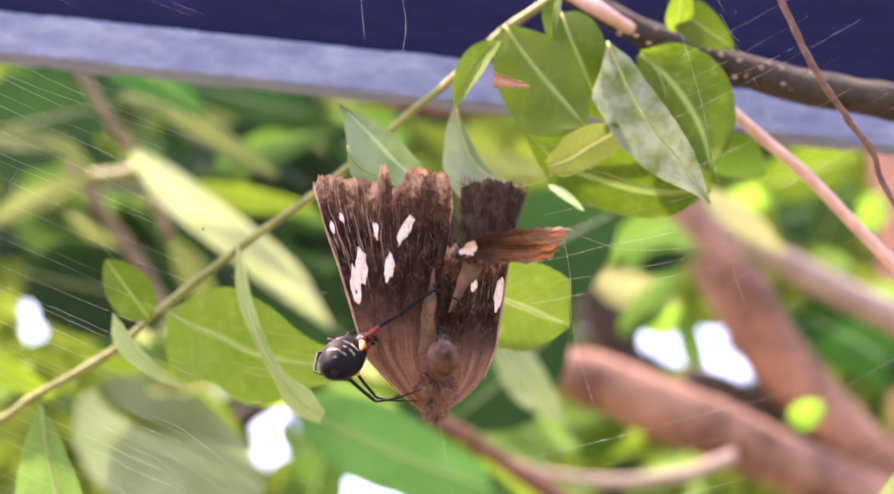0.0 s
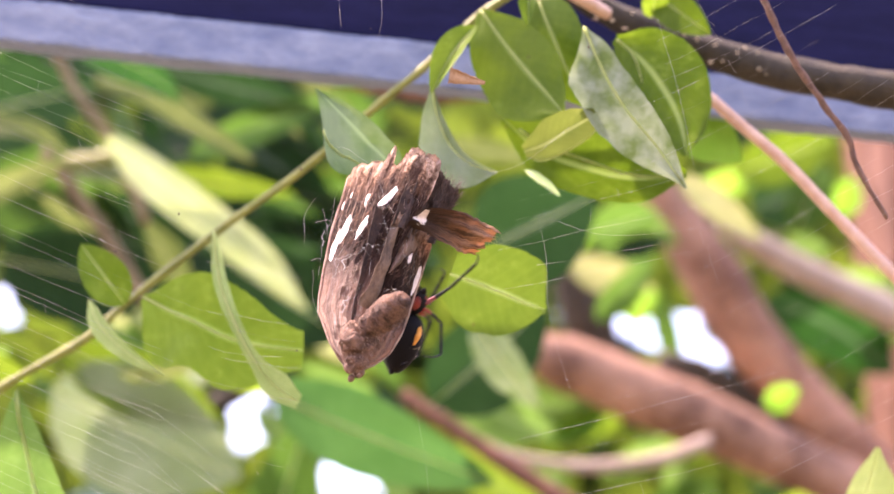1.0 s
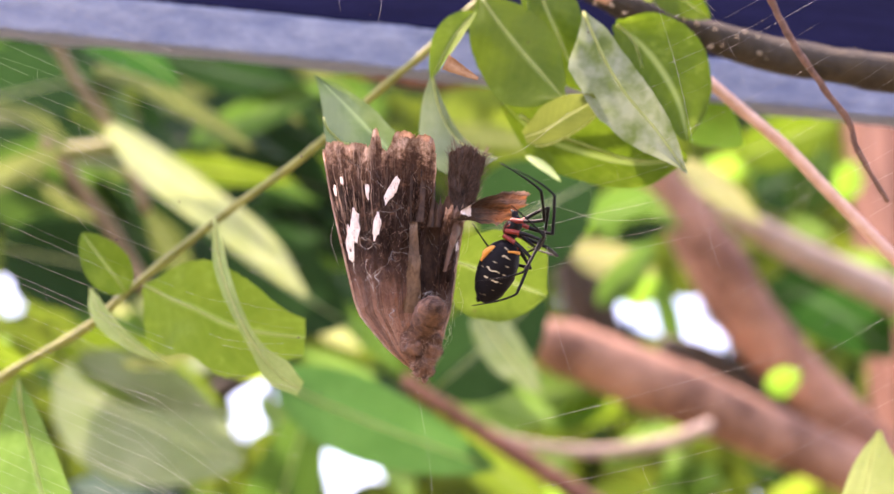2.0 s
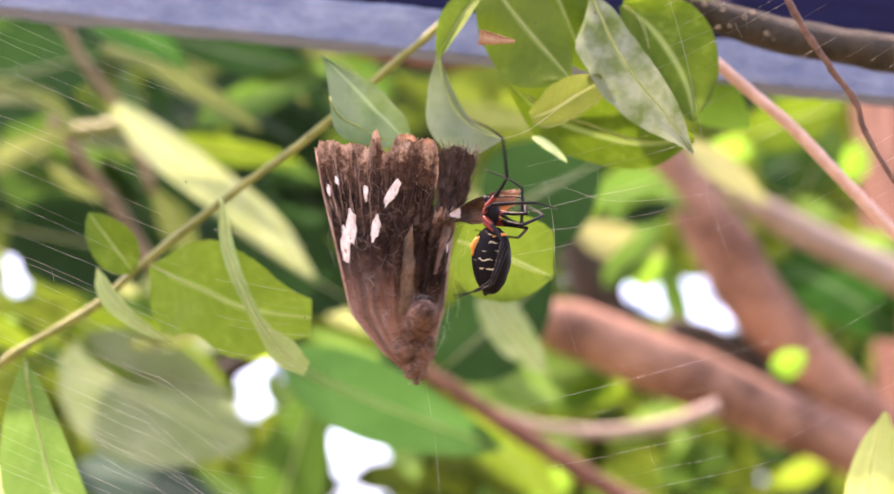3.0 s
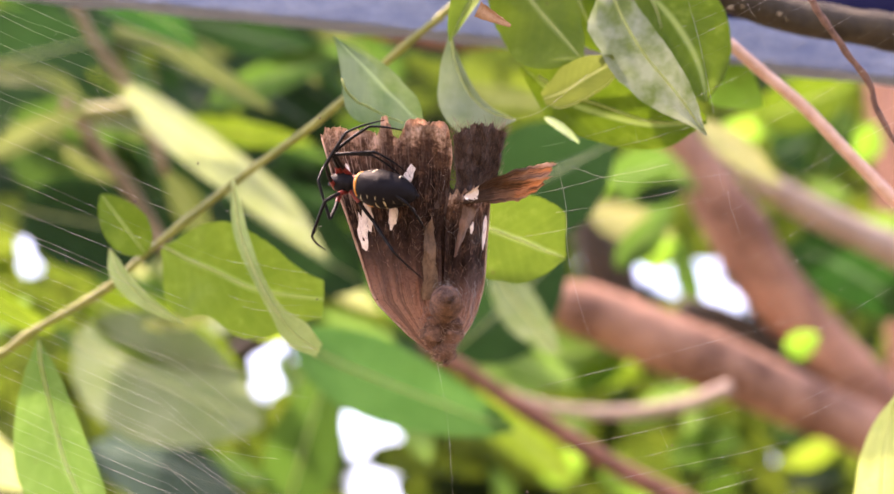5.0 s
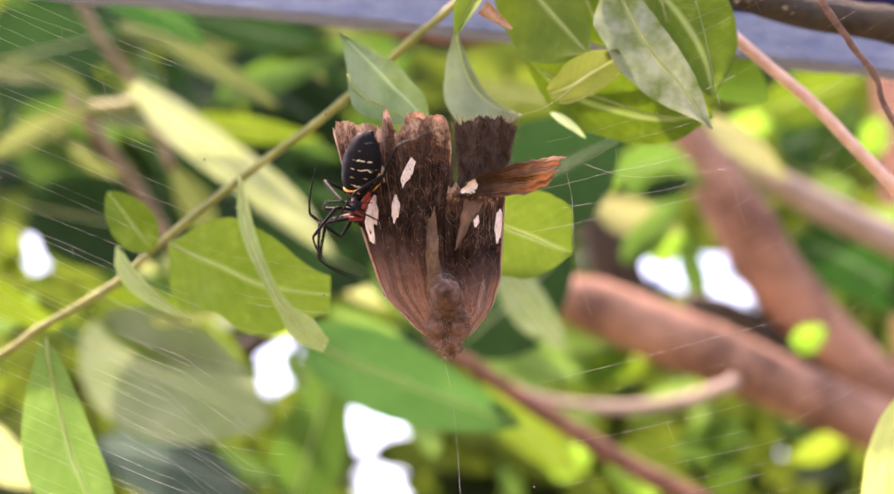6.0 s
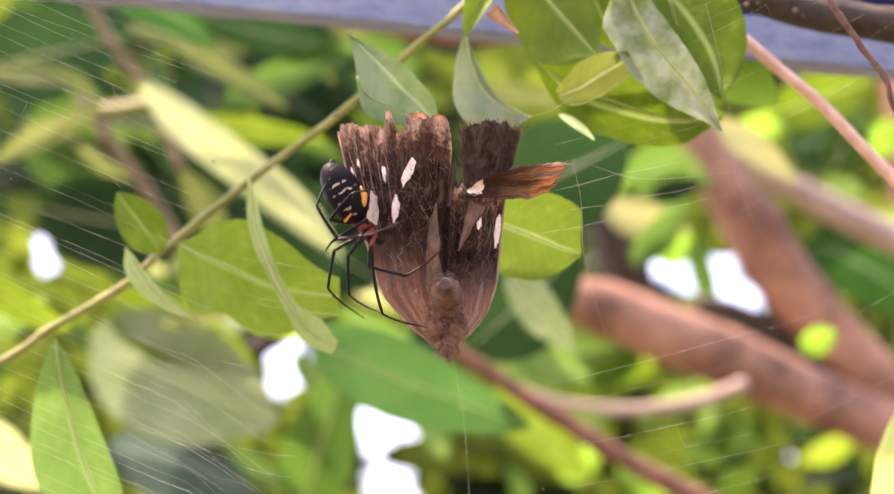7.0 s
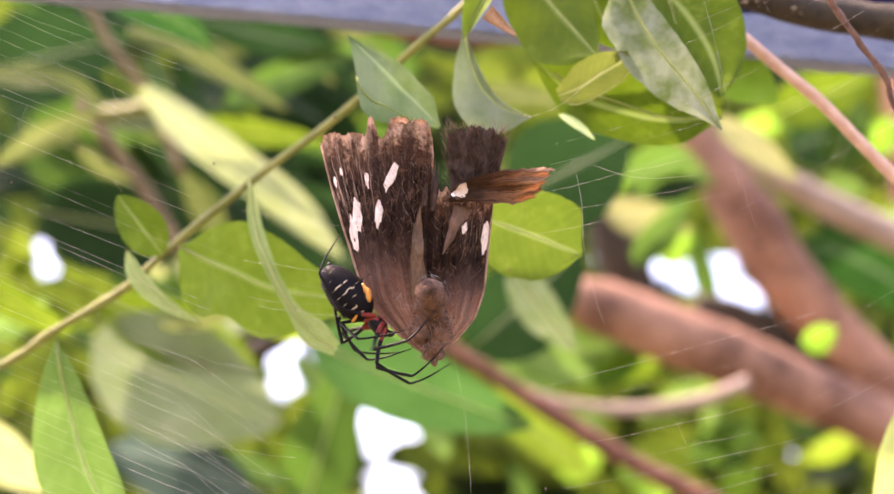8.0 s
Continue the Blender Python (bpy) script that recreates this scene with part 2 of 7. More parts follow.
LEAF_FRESH = leaf_material("leaf_fresh", (0.06, 0.145, 0.022), (0.14, 0.25, 0.065), (0.115, 0.275, 0.035))
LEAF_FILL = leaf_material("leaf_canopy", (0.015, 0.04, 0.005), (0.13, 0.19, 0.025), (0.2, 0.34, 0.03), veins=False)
# darker copy of the canopy leaf, inner shade put into the colour
LEAF_SHADE = leaf_material("leaf_inner_canopy_shade_tone", (0.006, 0.017, 0.007), (0.04, 0.067, 0.022), (0.06, 0.11, 0.02), veins=False)
MIDRIB = solid("midrib", (0.42, 0.5, 0.16), (0.6, 0.66, 0.28), 300, 0.5, 0.2, thin=0.6)
STEM = solid("young_stem", (0.12, 0.14, 0.025), (0.28, 0.28, 0.07), 120, 0.55, 0.5, 0.0006)
BARK = solid("smooth_bark", (0.09, 0.038, 0.022), (0.5, 0.27, 0.175), 22, 0.8, 0.6, 0.004)
BARK_RED = solid("red_brown_bark", (0.09, 0.035, 0.02), (0.3, 0.135, 0.08), 60, 0.8, 0.6, 0.002)
# true dark bark on the branch; painted shade on two tree limbs
BARK_DARK = solid("dark_bark_and_limb_shade", (0.012, 0.009, 0.005), (0.055, 0.04, 0.02), 160, 0.75, 0.8, 0.0015)
BARK_PALE = solid("pale_bark", (0.28, 0.2, 0.15), (0.42, 0.33, 0.27), 40, 0.8, 0.5, 0.003)
BARK_OLIVE = solid("olive_brown_bark", (0.12, 0.085, 0.045), (0.25, 0.18, 0.1), 60, 0.8, 0.5, 0.002)
BARK_PINK = solid("peeled_twig", (0.5, 0.29, 0.21), (0.72, 0.48, 0.37), 200, 0.55, 0.4, 0.0005)
BARK_TWIG = solid("dry_twig", (0.08, 0.042, 0.03), (0.22, 0.12, 0.08), 400, 0.8, 0.8, 0.0006)
LENTICEL = solid("lenticel", (0.3, 0.24, 0.16), (0.45, 0.36, 0.26), 900, 0.9)
NAVY = solid("navy_paint", (0.006, 0.007, 0.034), (0.013, 0.014, 0.06), 40, 0.75, 0.25, 0.001, stretch=(1, 1, 6), spec=0.15)
ZINC = solid("chalky_blue_paint", (0.13, 0.175, 0.3), (0.31, 0.37, 0.5), 170, 0.9, 0.9, 0.0012, stretch=(0.35, 1, 1), fine=9.0)
WING = wing_material("moth_wing")
SPOT = solid("wing_spot_white", (0.6, 0.48, 0.42), (0.85, 0.76, 0.7), 900, 0.8, 0.5, 0.0003)
FOLD = solid("folded_wing", (0.035, 0.018, 0.012), (0.19, 0.1, 0.062), 420, 0.6, 0.6, 0.0006, stretch=(1, 1, 0.4))
HINDWING = solid("hindwing_tan", (0.05, 0.028, 0.017), (0.28, 0.165, 0.095), 330, 0.55, 0.8, 0.001, stretch=(1, 1, 0.45), thin=0.25)
WING_DARK = solid("torn_wing_dark", (0.01, 0.006, 0.005), (0.11, 0.06, 0.042), 520, 0.75, 1.0, 0.0008, stretch=(1, 1, 0.5))
TAN = solid("tan_scales", (0.1, 0.057, 0.037), (0.24, 0.145, 0.095), 700, 0.75, 0.7, 0.0006)
FUZZ = solid("moth_body", (0.06, 0.027, 0.017), (0.36, 0.185, 0.115), 480, 0.7, 1.0, 0.0016)
FLAP = strip_material("torn_wing_brown")
HAIR = solid("ragged_scale_hair", (0.025, 0.014, 0.01), (0.14, 0.075, 0.052), 600, 0.7)
FRAYED = solid("frayed_wing", (0.01, 0.006, 0.0045), (0.15, 0.088, 0.06), 1100, 0.75, 1.0, 0.0008, stretch=(1, 1, 0.45))
MARGIN = solid("torn_margin", (0.3, 0.18, 0.13), (0.78, 0.57, 0.44), 420, 0.7, 0.9, 0.0008, stretch=(1, 1, 0.6), thin=0.45)
BLACK = solid("spider_black", (0.004, 0.004, 0.005), (0.014, 0.012, 0.012), 900, 0.45, 0.4, 0.0003, spec=0.1)
BANDED = abdomen_material("spider_abdomen", (0.009, 0.008, 0.009), (0.6, 0.5, 0.34), 3300.0, 5.0)
RED = solid("spider_red", (0.1, 0.01, 0.007), (0.3, 0.032, 0.018), 900, 0.4)
ORANGE = solid("spider_orange", (0.62, 0.2, 0.03), (0.8, 0.38, 0.07), 700, 0.45)
SILK = silk_material()
SOIL = solid("soil_and_litter", (0.05, 0.04, 0.025), (0.14, 0.12, 0.06), 3, 0.95, 0.6, 0.02)
CHIPWOOD = solid("dead_leaf_scrap", (0.3, 0.16, 0.09), (0.5, 0.32, 0.2), 500, 0.8)
POSTPAINT = solid("rusty_red_wall", (0.085, 0.034, 0.021), (0.145, 0.062, 0.041), 12, 0.85)


# ---- mesh helpers ----
# the foliage is laid out on axes that slope up with the line of sight
SLOPE = pose(0, 0, 1.5) @ pose(0, 0, 0, 20, 0, 0) @ pose(0, 0, -1.5)


def part(name, bm, material, parent=None, label=""):
    me = bpy.data.meshes.new(name)
    for f in bm.faces:
        f.smooth = True
    bm.to_mesh(me)
    bm.free()
    me.materials.append(material)
    ob = new(name, me)
    if parent is not None:
        ob.parent = parent
    if label:
        ob["label"] = label
    return ob


def thing(name, label, category, at=(0, 0, 0), group="", kind=""):
    ob = new(name)
    ob.empty_display_size = 0.01
    ob.matrix_basis = SLOPE @ Matrix.Translation(at)
    return tagged(ob, label, category, group, kind)


def spline(points, n):
    """Catmull-Rom points through the given ones."""
    p = [Vector(q) for q in points]
    p = [2 * p[0] - p[1]] + p + [2 * p[-1] - p[-2]]
    out = []
    for i in range(1, len(p) - 2):
        for k in range(n):
            t = k / n
            a, b, c, d = p[i - 1:i + 3]
            out.append(0.5 * (2 * b + (c - a) * t + (2 * a - 5 * b + 4 * c - d) * t * t + (3 * b - a - 3 * c + d) * t ** 3))
    out.append(p[-2])
    return out


def tube_into(bm, points, radii, seg=8, n=6, rough=0.0, freq=60, cap=True):
    """A tapering round limb through points; rough bends its skin."""
    pts = spline(points, n) if n > 1 else [Vector(q) for q in points]
    rings = []
    side = None
    for i, q in enumerate(pts):
        d = (pts[min(i + 1, len(pts) - 1)] - pts[max(i - 1, 0)]).normalized()
        if side is None:
            side = d.orthogonal().normalized()
        side = (side - d * side.dot(d)).normalized()
        other = d.cross(side)
        f = i / (len(pts) - 1) * (len(radii) - 1)
        k = min(int(f), len(radii) - 2)
        r = radii[k] + (radii[k + 1] - radii[k]) * (f - k)
        ring = []
        for j in range(seg):
            a = 2 * math.pi * j / seg
            v = q + (side * math.cos(a) + other * math.sin(a)) * r
            if rough:
                v = v + (v - q) * rough * noise.noise(v * freq)
            ring.append(bm.verts.new(v))
        rings.append(ring)
    for a, b in zip(rings, rings[1:]):
        for j in range(seg):
            bm.faces.new((a[j], a[(j + 1) % seg], b[(j + 1) % seg], b[j]))
    if cap:
        bm.faces.new(rings[0][::-1])
        bm.faces.new(rings[-1])
    return bm


def tube(points, radii, **kw):
    return tube_into(bmesh.new(), points, radii, **kw)


def leaf_frame(base, tip, facing, roll):
    axis = (Vector(tip) - Vector(base))
    length = axis.length
    axis.normalize()
    normal = Vector(facing)
    normal = (normal - axis * normal.dot(axis)).normalized()
    normal = Matrix.Rotation(radians(roll), 3, axis) @ normal
    return axis, normal, axis.cross(normal), length


def leaf_into(bm, base, tip, width, facing=(0, -1, -0.12), roll=0, fold=0.12, droop=0.06, blunt=1.0, wave=0.02, n=14, m=8, seed=0, ragged=0.05):
    """One leaf blade: a bent, creased sheet with a pointed or blunt outline; uv runs along and across."""
    axis, normal, side, length = leaf_frame(base, tip, facing, roll)
    uv = bm.loops.layers.uv.verify()
    rows = []
    b = Vector(base)
    for i in range(n + 1):
        s = i / n
        w = 0.5 * width * math.sin(math.pi * min(1, s * 0.97 + 0.015) ** (0.8 / blunt)) ** 0.75
        if i in (0, n):
            w = 0.02 * width
        row = []
        for j in range(m + 1):
            v = 2 * j / m - 1
            edge = 1 + ragged * noise.noise(Vector((s * 5, v * 1.5, seed)))
            p = b + axis * (s * length) + side * (v * w * edge)
            p += normal * (fold * abs(v) * w * 2 - droop * length * (4 * (s - 0.5) ** 2) + wave * length * noise.noise(Vector((s * 3, v * 1.2, seed + 7.3))))
            row.append((bm.verts.new(p), (s, (v + 1) / 2)))
        rows.append(row)
    for r, q in zip(rows, rows[1:]):
        for j in range(m):
            quad = (r[j], r[j + 1], q[j + 1], q[j])
            f = bm.faces.new([x[0] for x in quad])
            for loop, x in zip(f.loops, quad):
                loop[uv].uv = x[1]
    return bm


def leaf(plant, base, tip, width, mat, label="", rib=True, **kw):
    """A leaf with its raised midrib, as a part of a plant."""
    blade = part("leaf", leaf_into(bmesh.new(), base, tip, width, **kw), mat, plant, label)
    if rib:
        axis, normal, side, length = leaf_frame(base, tip, kw.get("facing", (0, -1, -0.12)), kw.get("roll", 0))
        droop, seed, wave = kw.get("droop", 0.06), kw.get("seed", 0), kw.get("wave", 0.02)
        pts = []
        for i in range(9):
            s = i / 8 * 0.97
            off = -droop * length * (4 * (s - 0.5) ** 2) + wave * length * noise.noise(Vector((s * 3, 0, seed + 7.3)))
            pts.append(Vector(base) + axis * (s * length) + normal * (off + 0.0002))
        part("midrib", tube(pts, [0.008 * length, 0.006 * length, 0.003 * length], seg=6, n=1), MIDRIB, blade, "pale raised midrib")
    return blade


def along_list(values, s):
    """A smooth reading of evenly spaced values at s in 0 to 1."""
    f = min(max(s, 0), 1) * (len(values) - 1)
    k = min(int(f), len(values) - 2)
    t = f - k
    a, b, c, d = (values[min(max(k + o, 0), len(values) - 1)] for o in (-1, 0, 1, 2))
    return max(0.0, 0.5 * (2 * b + (c - a) * t + (2 * a - 5 * b + 4 * c - d) * t * t + (3 * b - a - 3 * c + d) * t ** 3))


def shaped_leaf(plant, spine, left, right, mat, label="", rib=((0, 0), (0.98, 0)), facing=(0, -1, -0.12), fold=0.12, wave=0.025, ragged=0.05, seed=0, n=26, m=12):
    """A leaf that curves along its spine; left and right are its half widths in mm on either hand; rib runs through (along, across) places."""
    line = spline(spine, 12)
    length = sum((b - a).length for a, b in zip(line, line[1:]))

    def place(s, v):
        f = s * (len(line) - 1)
        k = min(int(f), len(line) - 2)
        p = line[k].lerp(line[k + 1], f - k)
        axis = (line[min(k + 4, len(line) - 1)] - line[max(k - 3, 0)]).normalized()
        normal = Vector(facing)
        normal = (normal - axis * normal.dot(axis)).normalized()
        side = axis.cross(normal)
        w = along_list(right if v > 0 else left, s) * 0.001
        edge = 1 + ragged * noise.noise(Vector((s * 6, v * 1.5, seed))) + 0.4 * ragged * noise.noise(Vector((s * 22, v, seed + 3)))
        return p + side * (v * w * edge) + normal * (fold * abs(v) ** 1.4 * w + wave * length * noise.noise(Vector((s * 3, v * 1.3, seed + 7.3))) + 0.006 * length * noise.noise(Vector((s * 9, v * 4, seed + 1)))), normal
    bm = bmesh.new()
    uv = bm.loops.layers.uv.verify()
    rows = [[(bm.verts.new(place(i / n, 2 * j / m - 1)[0]), (i / n, j / m)) for j in range(m + 1)] for i in range(n + 1)]
    for r, q in zip(rows, rows[1:]):
        for j in range(m):
            quad = (r[j], r[j + 1], q[j + 1], q[j])
            f = bm.faces.new([x[0] for x in quad])
            for loop, x in zip(f.loops, quad):
                loop[uv].uv = x[1]
    blade = part("leaf", bm, mat, plant, label)
    if rib:
        pts = []
        for i in range(17):
            f = i / 16 * (len(rib) - 1)
            k = min(int(f), len(rib) - 2)
            p, normal = place(rib[k][0] + (rib[k + 1][0] - rib[k][0]) * (f - k), rib[k][1] + (rib[k + 1][1] - rib[k][1]) * (f - k))
            pts.append(p + normal * 0.00015)
        part("midrib", tube(pts, [0.008 * length, 0.006 * length, 0.003 * length], seg=6, n=1), MIDRIB, blade, "pale raised midrib")
    return blade


def box_into(bm, lo, hi, bevel=0.0):
    made = bmesh.ops.create_cube(bm, size=1)["verts"]
    lo, hi = Vector(lo), Vector(hi)
    for v in made:
        v.co = Vector((lo[k] + (v.co[k] + 0.5) * (hi[k] - lo[k]) for k in range(3)))
    if bevel:
        edges = list({e for v in made for e in v.link_edges})
        bmesh.ops.bevel(bm, geom=edges, offset=bevel, segments=3, affect="EDGES")
    return bm


def blob(radii, centre=(0, 0, 0), u=20, v=14, rough=0.0, freq=900, squash=None):
    bm = bmesh.new()
    bmesh.ops.create_uvsphere(bm, u_segments=u, v_segments=v, radius=1)
    for w in bm.verts:
        q = Vector((w.co.x * radii[0], w.co.y * radii[1], w.co.z * radii[2]))
        if squash:
            q = squash(q)
        q += Vector(centre)
        if rough:
            q += (q - Vector(centre)) * rough * noise.noise(q * freq)
        w.co = q
    return bm


# ---- ground ----
def build_ground():
    bm = bmesh.new()
    bmesh.ops.create_grid(bm, x_segments=40, y_segments=40, size=400)
    tagged(part("ground", bm, SOIL), "brown soil with leaf litter under the tree", "ground", kind="structure")


# ---- painted beam above ----
def build_beam():
    beam = thing("painted_beam", "navy-painted metal beam with a chalky pale blue lower edge", "beam")
    left, right = Vector((-0.1983, 0.4900, 1.5763)), Vector((0.1983, 0.4900, 1.5349))
    along = (right - left).normalized()
    up = along.cross(Vector((0, 1, 0))) * -1
    if up.z < 0:
        up = -up
    length = (right - left).length
    m = Matrix((along, Vector((0, 1, 0)), up)).transposed().to_4x4()
    m.translation = left
    beam.matrix_basis = SLOPE @ m
    part("web_plate", box_into(bmesh.new(), (-0.7, 0.004, 0.0), (length + 0.7, 0.03, 0.042), 0.001), NAVY, beam, "navy blue painted face")
    bm = bmesh.new()
    # lower lip, its upper rim flaking
    box_into(bm, (-0.7, -0.001, -0.0126), (length + 0.7, 0.032, 0.0), 0.0006)
    long_edges = [e for e in bm.edges if e.calc_length() > length * 0.9]
    bmesh.ops.subdivide_edges(bm, edges=long_edges, cuts=900)
    for v in bm.verts:
        k = noise.noise(v.co * 420) * 0.0004 + noise.noise(v.co * 60) * 0.0005
        v.co.z += k
    part("lower_lip", bm, ZINC, beam, "chalky pale blue painted lip")
    for ob in beam.children:
        ob.data.shade_flat()
    # legs that carry it at both ends
    for x in (-0.66, length + 0.66):
        top = beam.matrix_basis @ Vector((x, 0.018, -0.012))
        foot = Vector((top.x, top.y, 0.0))
        part("leg", tube([beam.matrix_basis.inverted() @ foot.lerp(top, k / 4) for k in range(5)], [0.02, 0.02], seg=12, n=1), NAVY, beam)


# ---- near shrub: stems and leaves just behind the web ----
def build_near_shrub():
    shrub = thing("shrub", "leafy green shrub with waxy oval leaves on thin stems", "shrub", )
    part("stem", tube([SLOPE.inverted() @ Vector((-0.33, 0.5, 0.0)), SLOPE.inverted() @ Vector((-0.31, 0.49, 0.8)), SLOPE.inverted() @ Vector((-0.26, 0.46, 1.38)), (-0.1957, 0.4920, 1.4115), (-0.1704, 0.4870, 1.4273), (-0.1489, 0.4820, 1.4396), (-0.1292, 0.4820, 1.4498), (-0.1169, 0.4790, 1.4580), (-0.0968, 0.4770, 1.4693), (-0.0818, 0.4750, 1.4819), (-0.0554, 0.4710, 1.5022), (-0.0359, 0.4690, 1.5158), (-0.0133, 0.4650, 1.5347), (-0.0006, 0.4620, 1.5448), (0.0135, 0.4600, 1.5579), (0.0292, 0.4600, 1.5689), (0.0434, 0.4600, 1.5792)],
                      [0.00148, 0.00124, 0.00115, 0.00115], rough=0.35, freq=170), STEM, shrub, "yellow-green stem")
    L = lambda *a, **k: leaf(shrub, *a, **k)
    F = lambda *a, **k: shaped_leaf(shrub, *a, **k)
    # broad leaf low on the stem
    F([(-0.0752, 0.4500, 1.4826), (-0.0682, 0.4460, 1.4792), (-0.0611, 0.4420, 1.4766), (-0.0517, 0.4390, 1.4724), (-0.0415, 0.4370, 1.4702), (-0.0312, 0.4350, 1.4691)], (0.60, 7.55, 12.08, 14.34, 12.83, 9.06, 5.13), (1.51, 11.77, 13.89, 10.87, 13.28, 8.76, 5.13), LEAF_OLIVE, rib=((0, 0), (0.98, 0)), ragged=0.1, fold=0.15, seed=1)
    F([(-0.0551, 0.4400, 1.4999), (-0.0533, 0.4340, 1.4892), (-0.0498, 0.4280, 1.4803), (-0.0445, 0.4236, 1.4702), (-0.0382, 0.4208, 1.4619), (-0.0313, 0.4180, 1.4572)], (0.44, 1.75, 1.90, 1.61, 1.90, 4.24, 2.19), (0.44, 1.61, 1.75, 1.46, 1.75, 3.36, 1.90), LEAF_TENDER, rib=((0, 0), (0.98, 0)), fold=0.05, wave=0.01, seed=2)
    F([(-0.0888, 0.4450, 1.4817), (-0.0848, 0.4383, 1.4756), (-0.0772, 0.4317, 1.4693), (-0.0658, 0.4250, 1.4633)], (0.45, 1.49, 2.08, 2.08, 1.78, 1.19, 0.15), (0.45, 2.08, 2.82, 2.82, 2.23, 1.49, 0.15), LEAF_TENDER, rib=((0, 0), (0.98, 0)), fold=0.1, wave=0.01, seed=3)
    L((-0.0803, 0.4500, 1.4805), (-0.0921, 0.4500, 1.4967), 0.01230, LEAF, roll=15, seed=4)
    # behind the moth's crown
    F([(-0.0267, 0.4120, 1.5356), (-0.0191, 0.4147, 1.5280), (-0.0121, 0.4173, 1.5211), (-0.0044, 0.4200, 1.5129)], (0.07, 2.42, 3.55, 4.27, 4.12, 3.70, 0.43), (0.28, 5.12, 12.23, 15.07, 11.66, 6.54, 0.57), LEAF_WAXY, rib=((0.24, 0.96), (0.37, 0.74), (0.54, 0.56), (0.62, 0.58), (0.85, 0.6)), fold=0.25, facing=(0.1, -0.86, 0.5), seed=5)
    F([(0.0023, 0.4300, 1.5368), (0.0037, 0.4263, 1.5290), (0.0070, 0.4225, 1.5215), (0.0120, 0.4187, 1.5170), (0.0185, 0.4150, 1.5148)], (0.43, 1.16, 1.73, 1.88, 1.59, 1.01, 0.14), (0.72, 2.89, 5.49, 8.09, 8.38, 5.20, 0.29), LEAF_SATIN, rib=((0, 0), (0.98, 0)), fold=0.3, seed=6)
    L((0.0129, 0.4300, 1.5540), (0.0016, 0.4200, 1.5357), 0.00852, LEAF, roll=40, fold=0.3, seed=7)
    L((0.0281, 0.4300, 1.5652), (0.0263, 0.4250, 1.5528), 0.00500, LEAF, roll=30, fold=0.3, seed=8)
    # round leaf beside the moth
    F([(0.0068, 0.4200, 1.4894), (0.0129, 0.4200, 1.4873), (0.0201, 0.4200, 1.4845), (0.0262, 0.4200, 1.4818), (0.0308, 0.4200, 1.4802)], (5.45, 8.90, 11.20, 12.06, 11.77, 9.47, 0.86), (6.46, 10.34, 12.06, 11.48, 9.47, 5.17, 0.57), LEAF_ROUND, rib=((0, 0), (0.98, 0)), fold=0.1, seed=9)


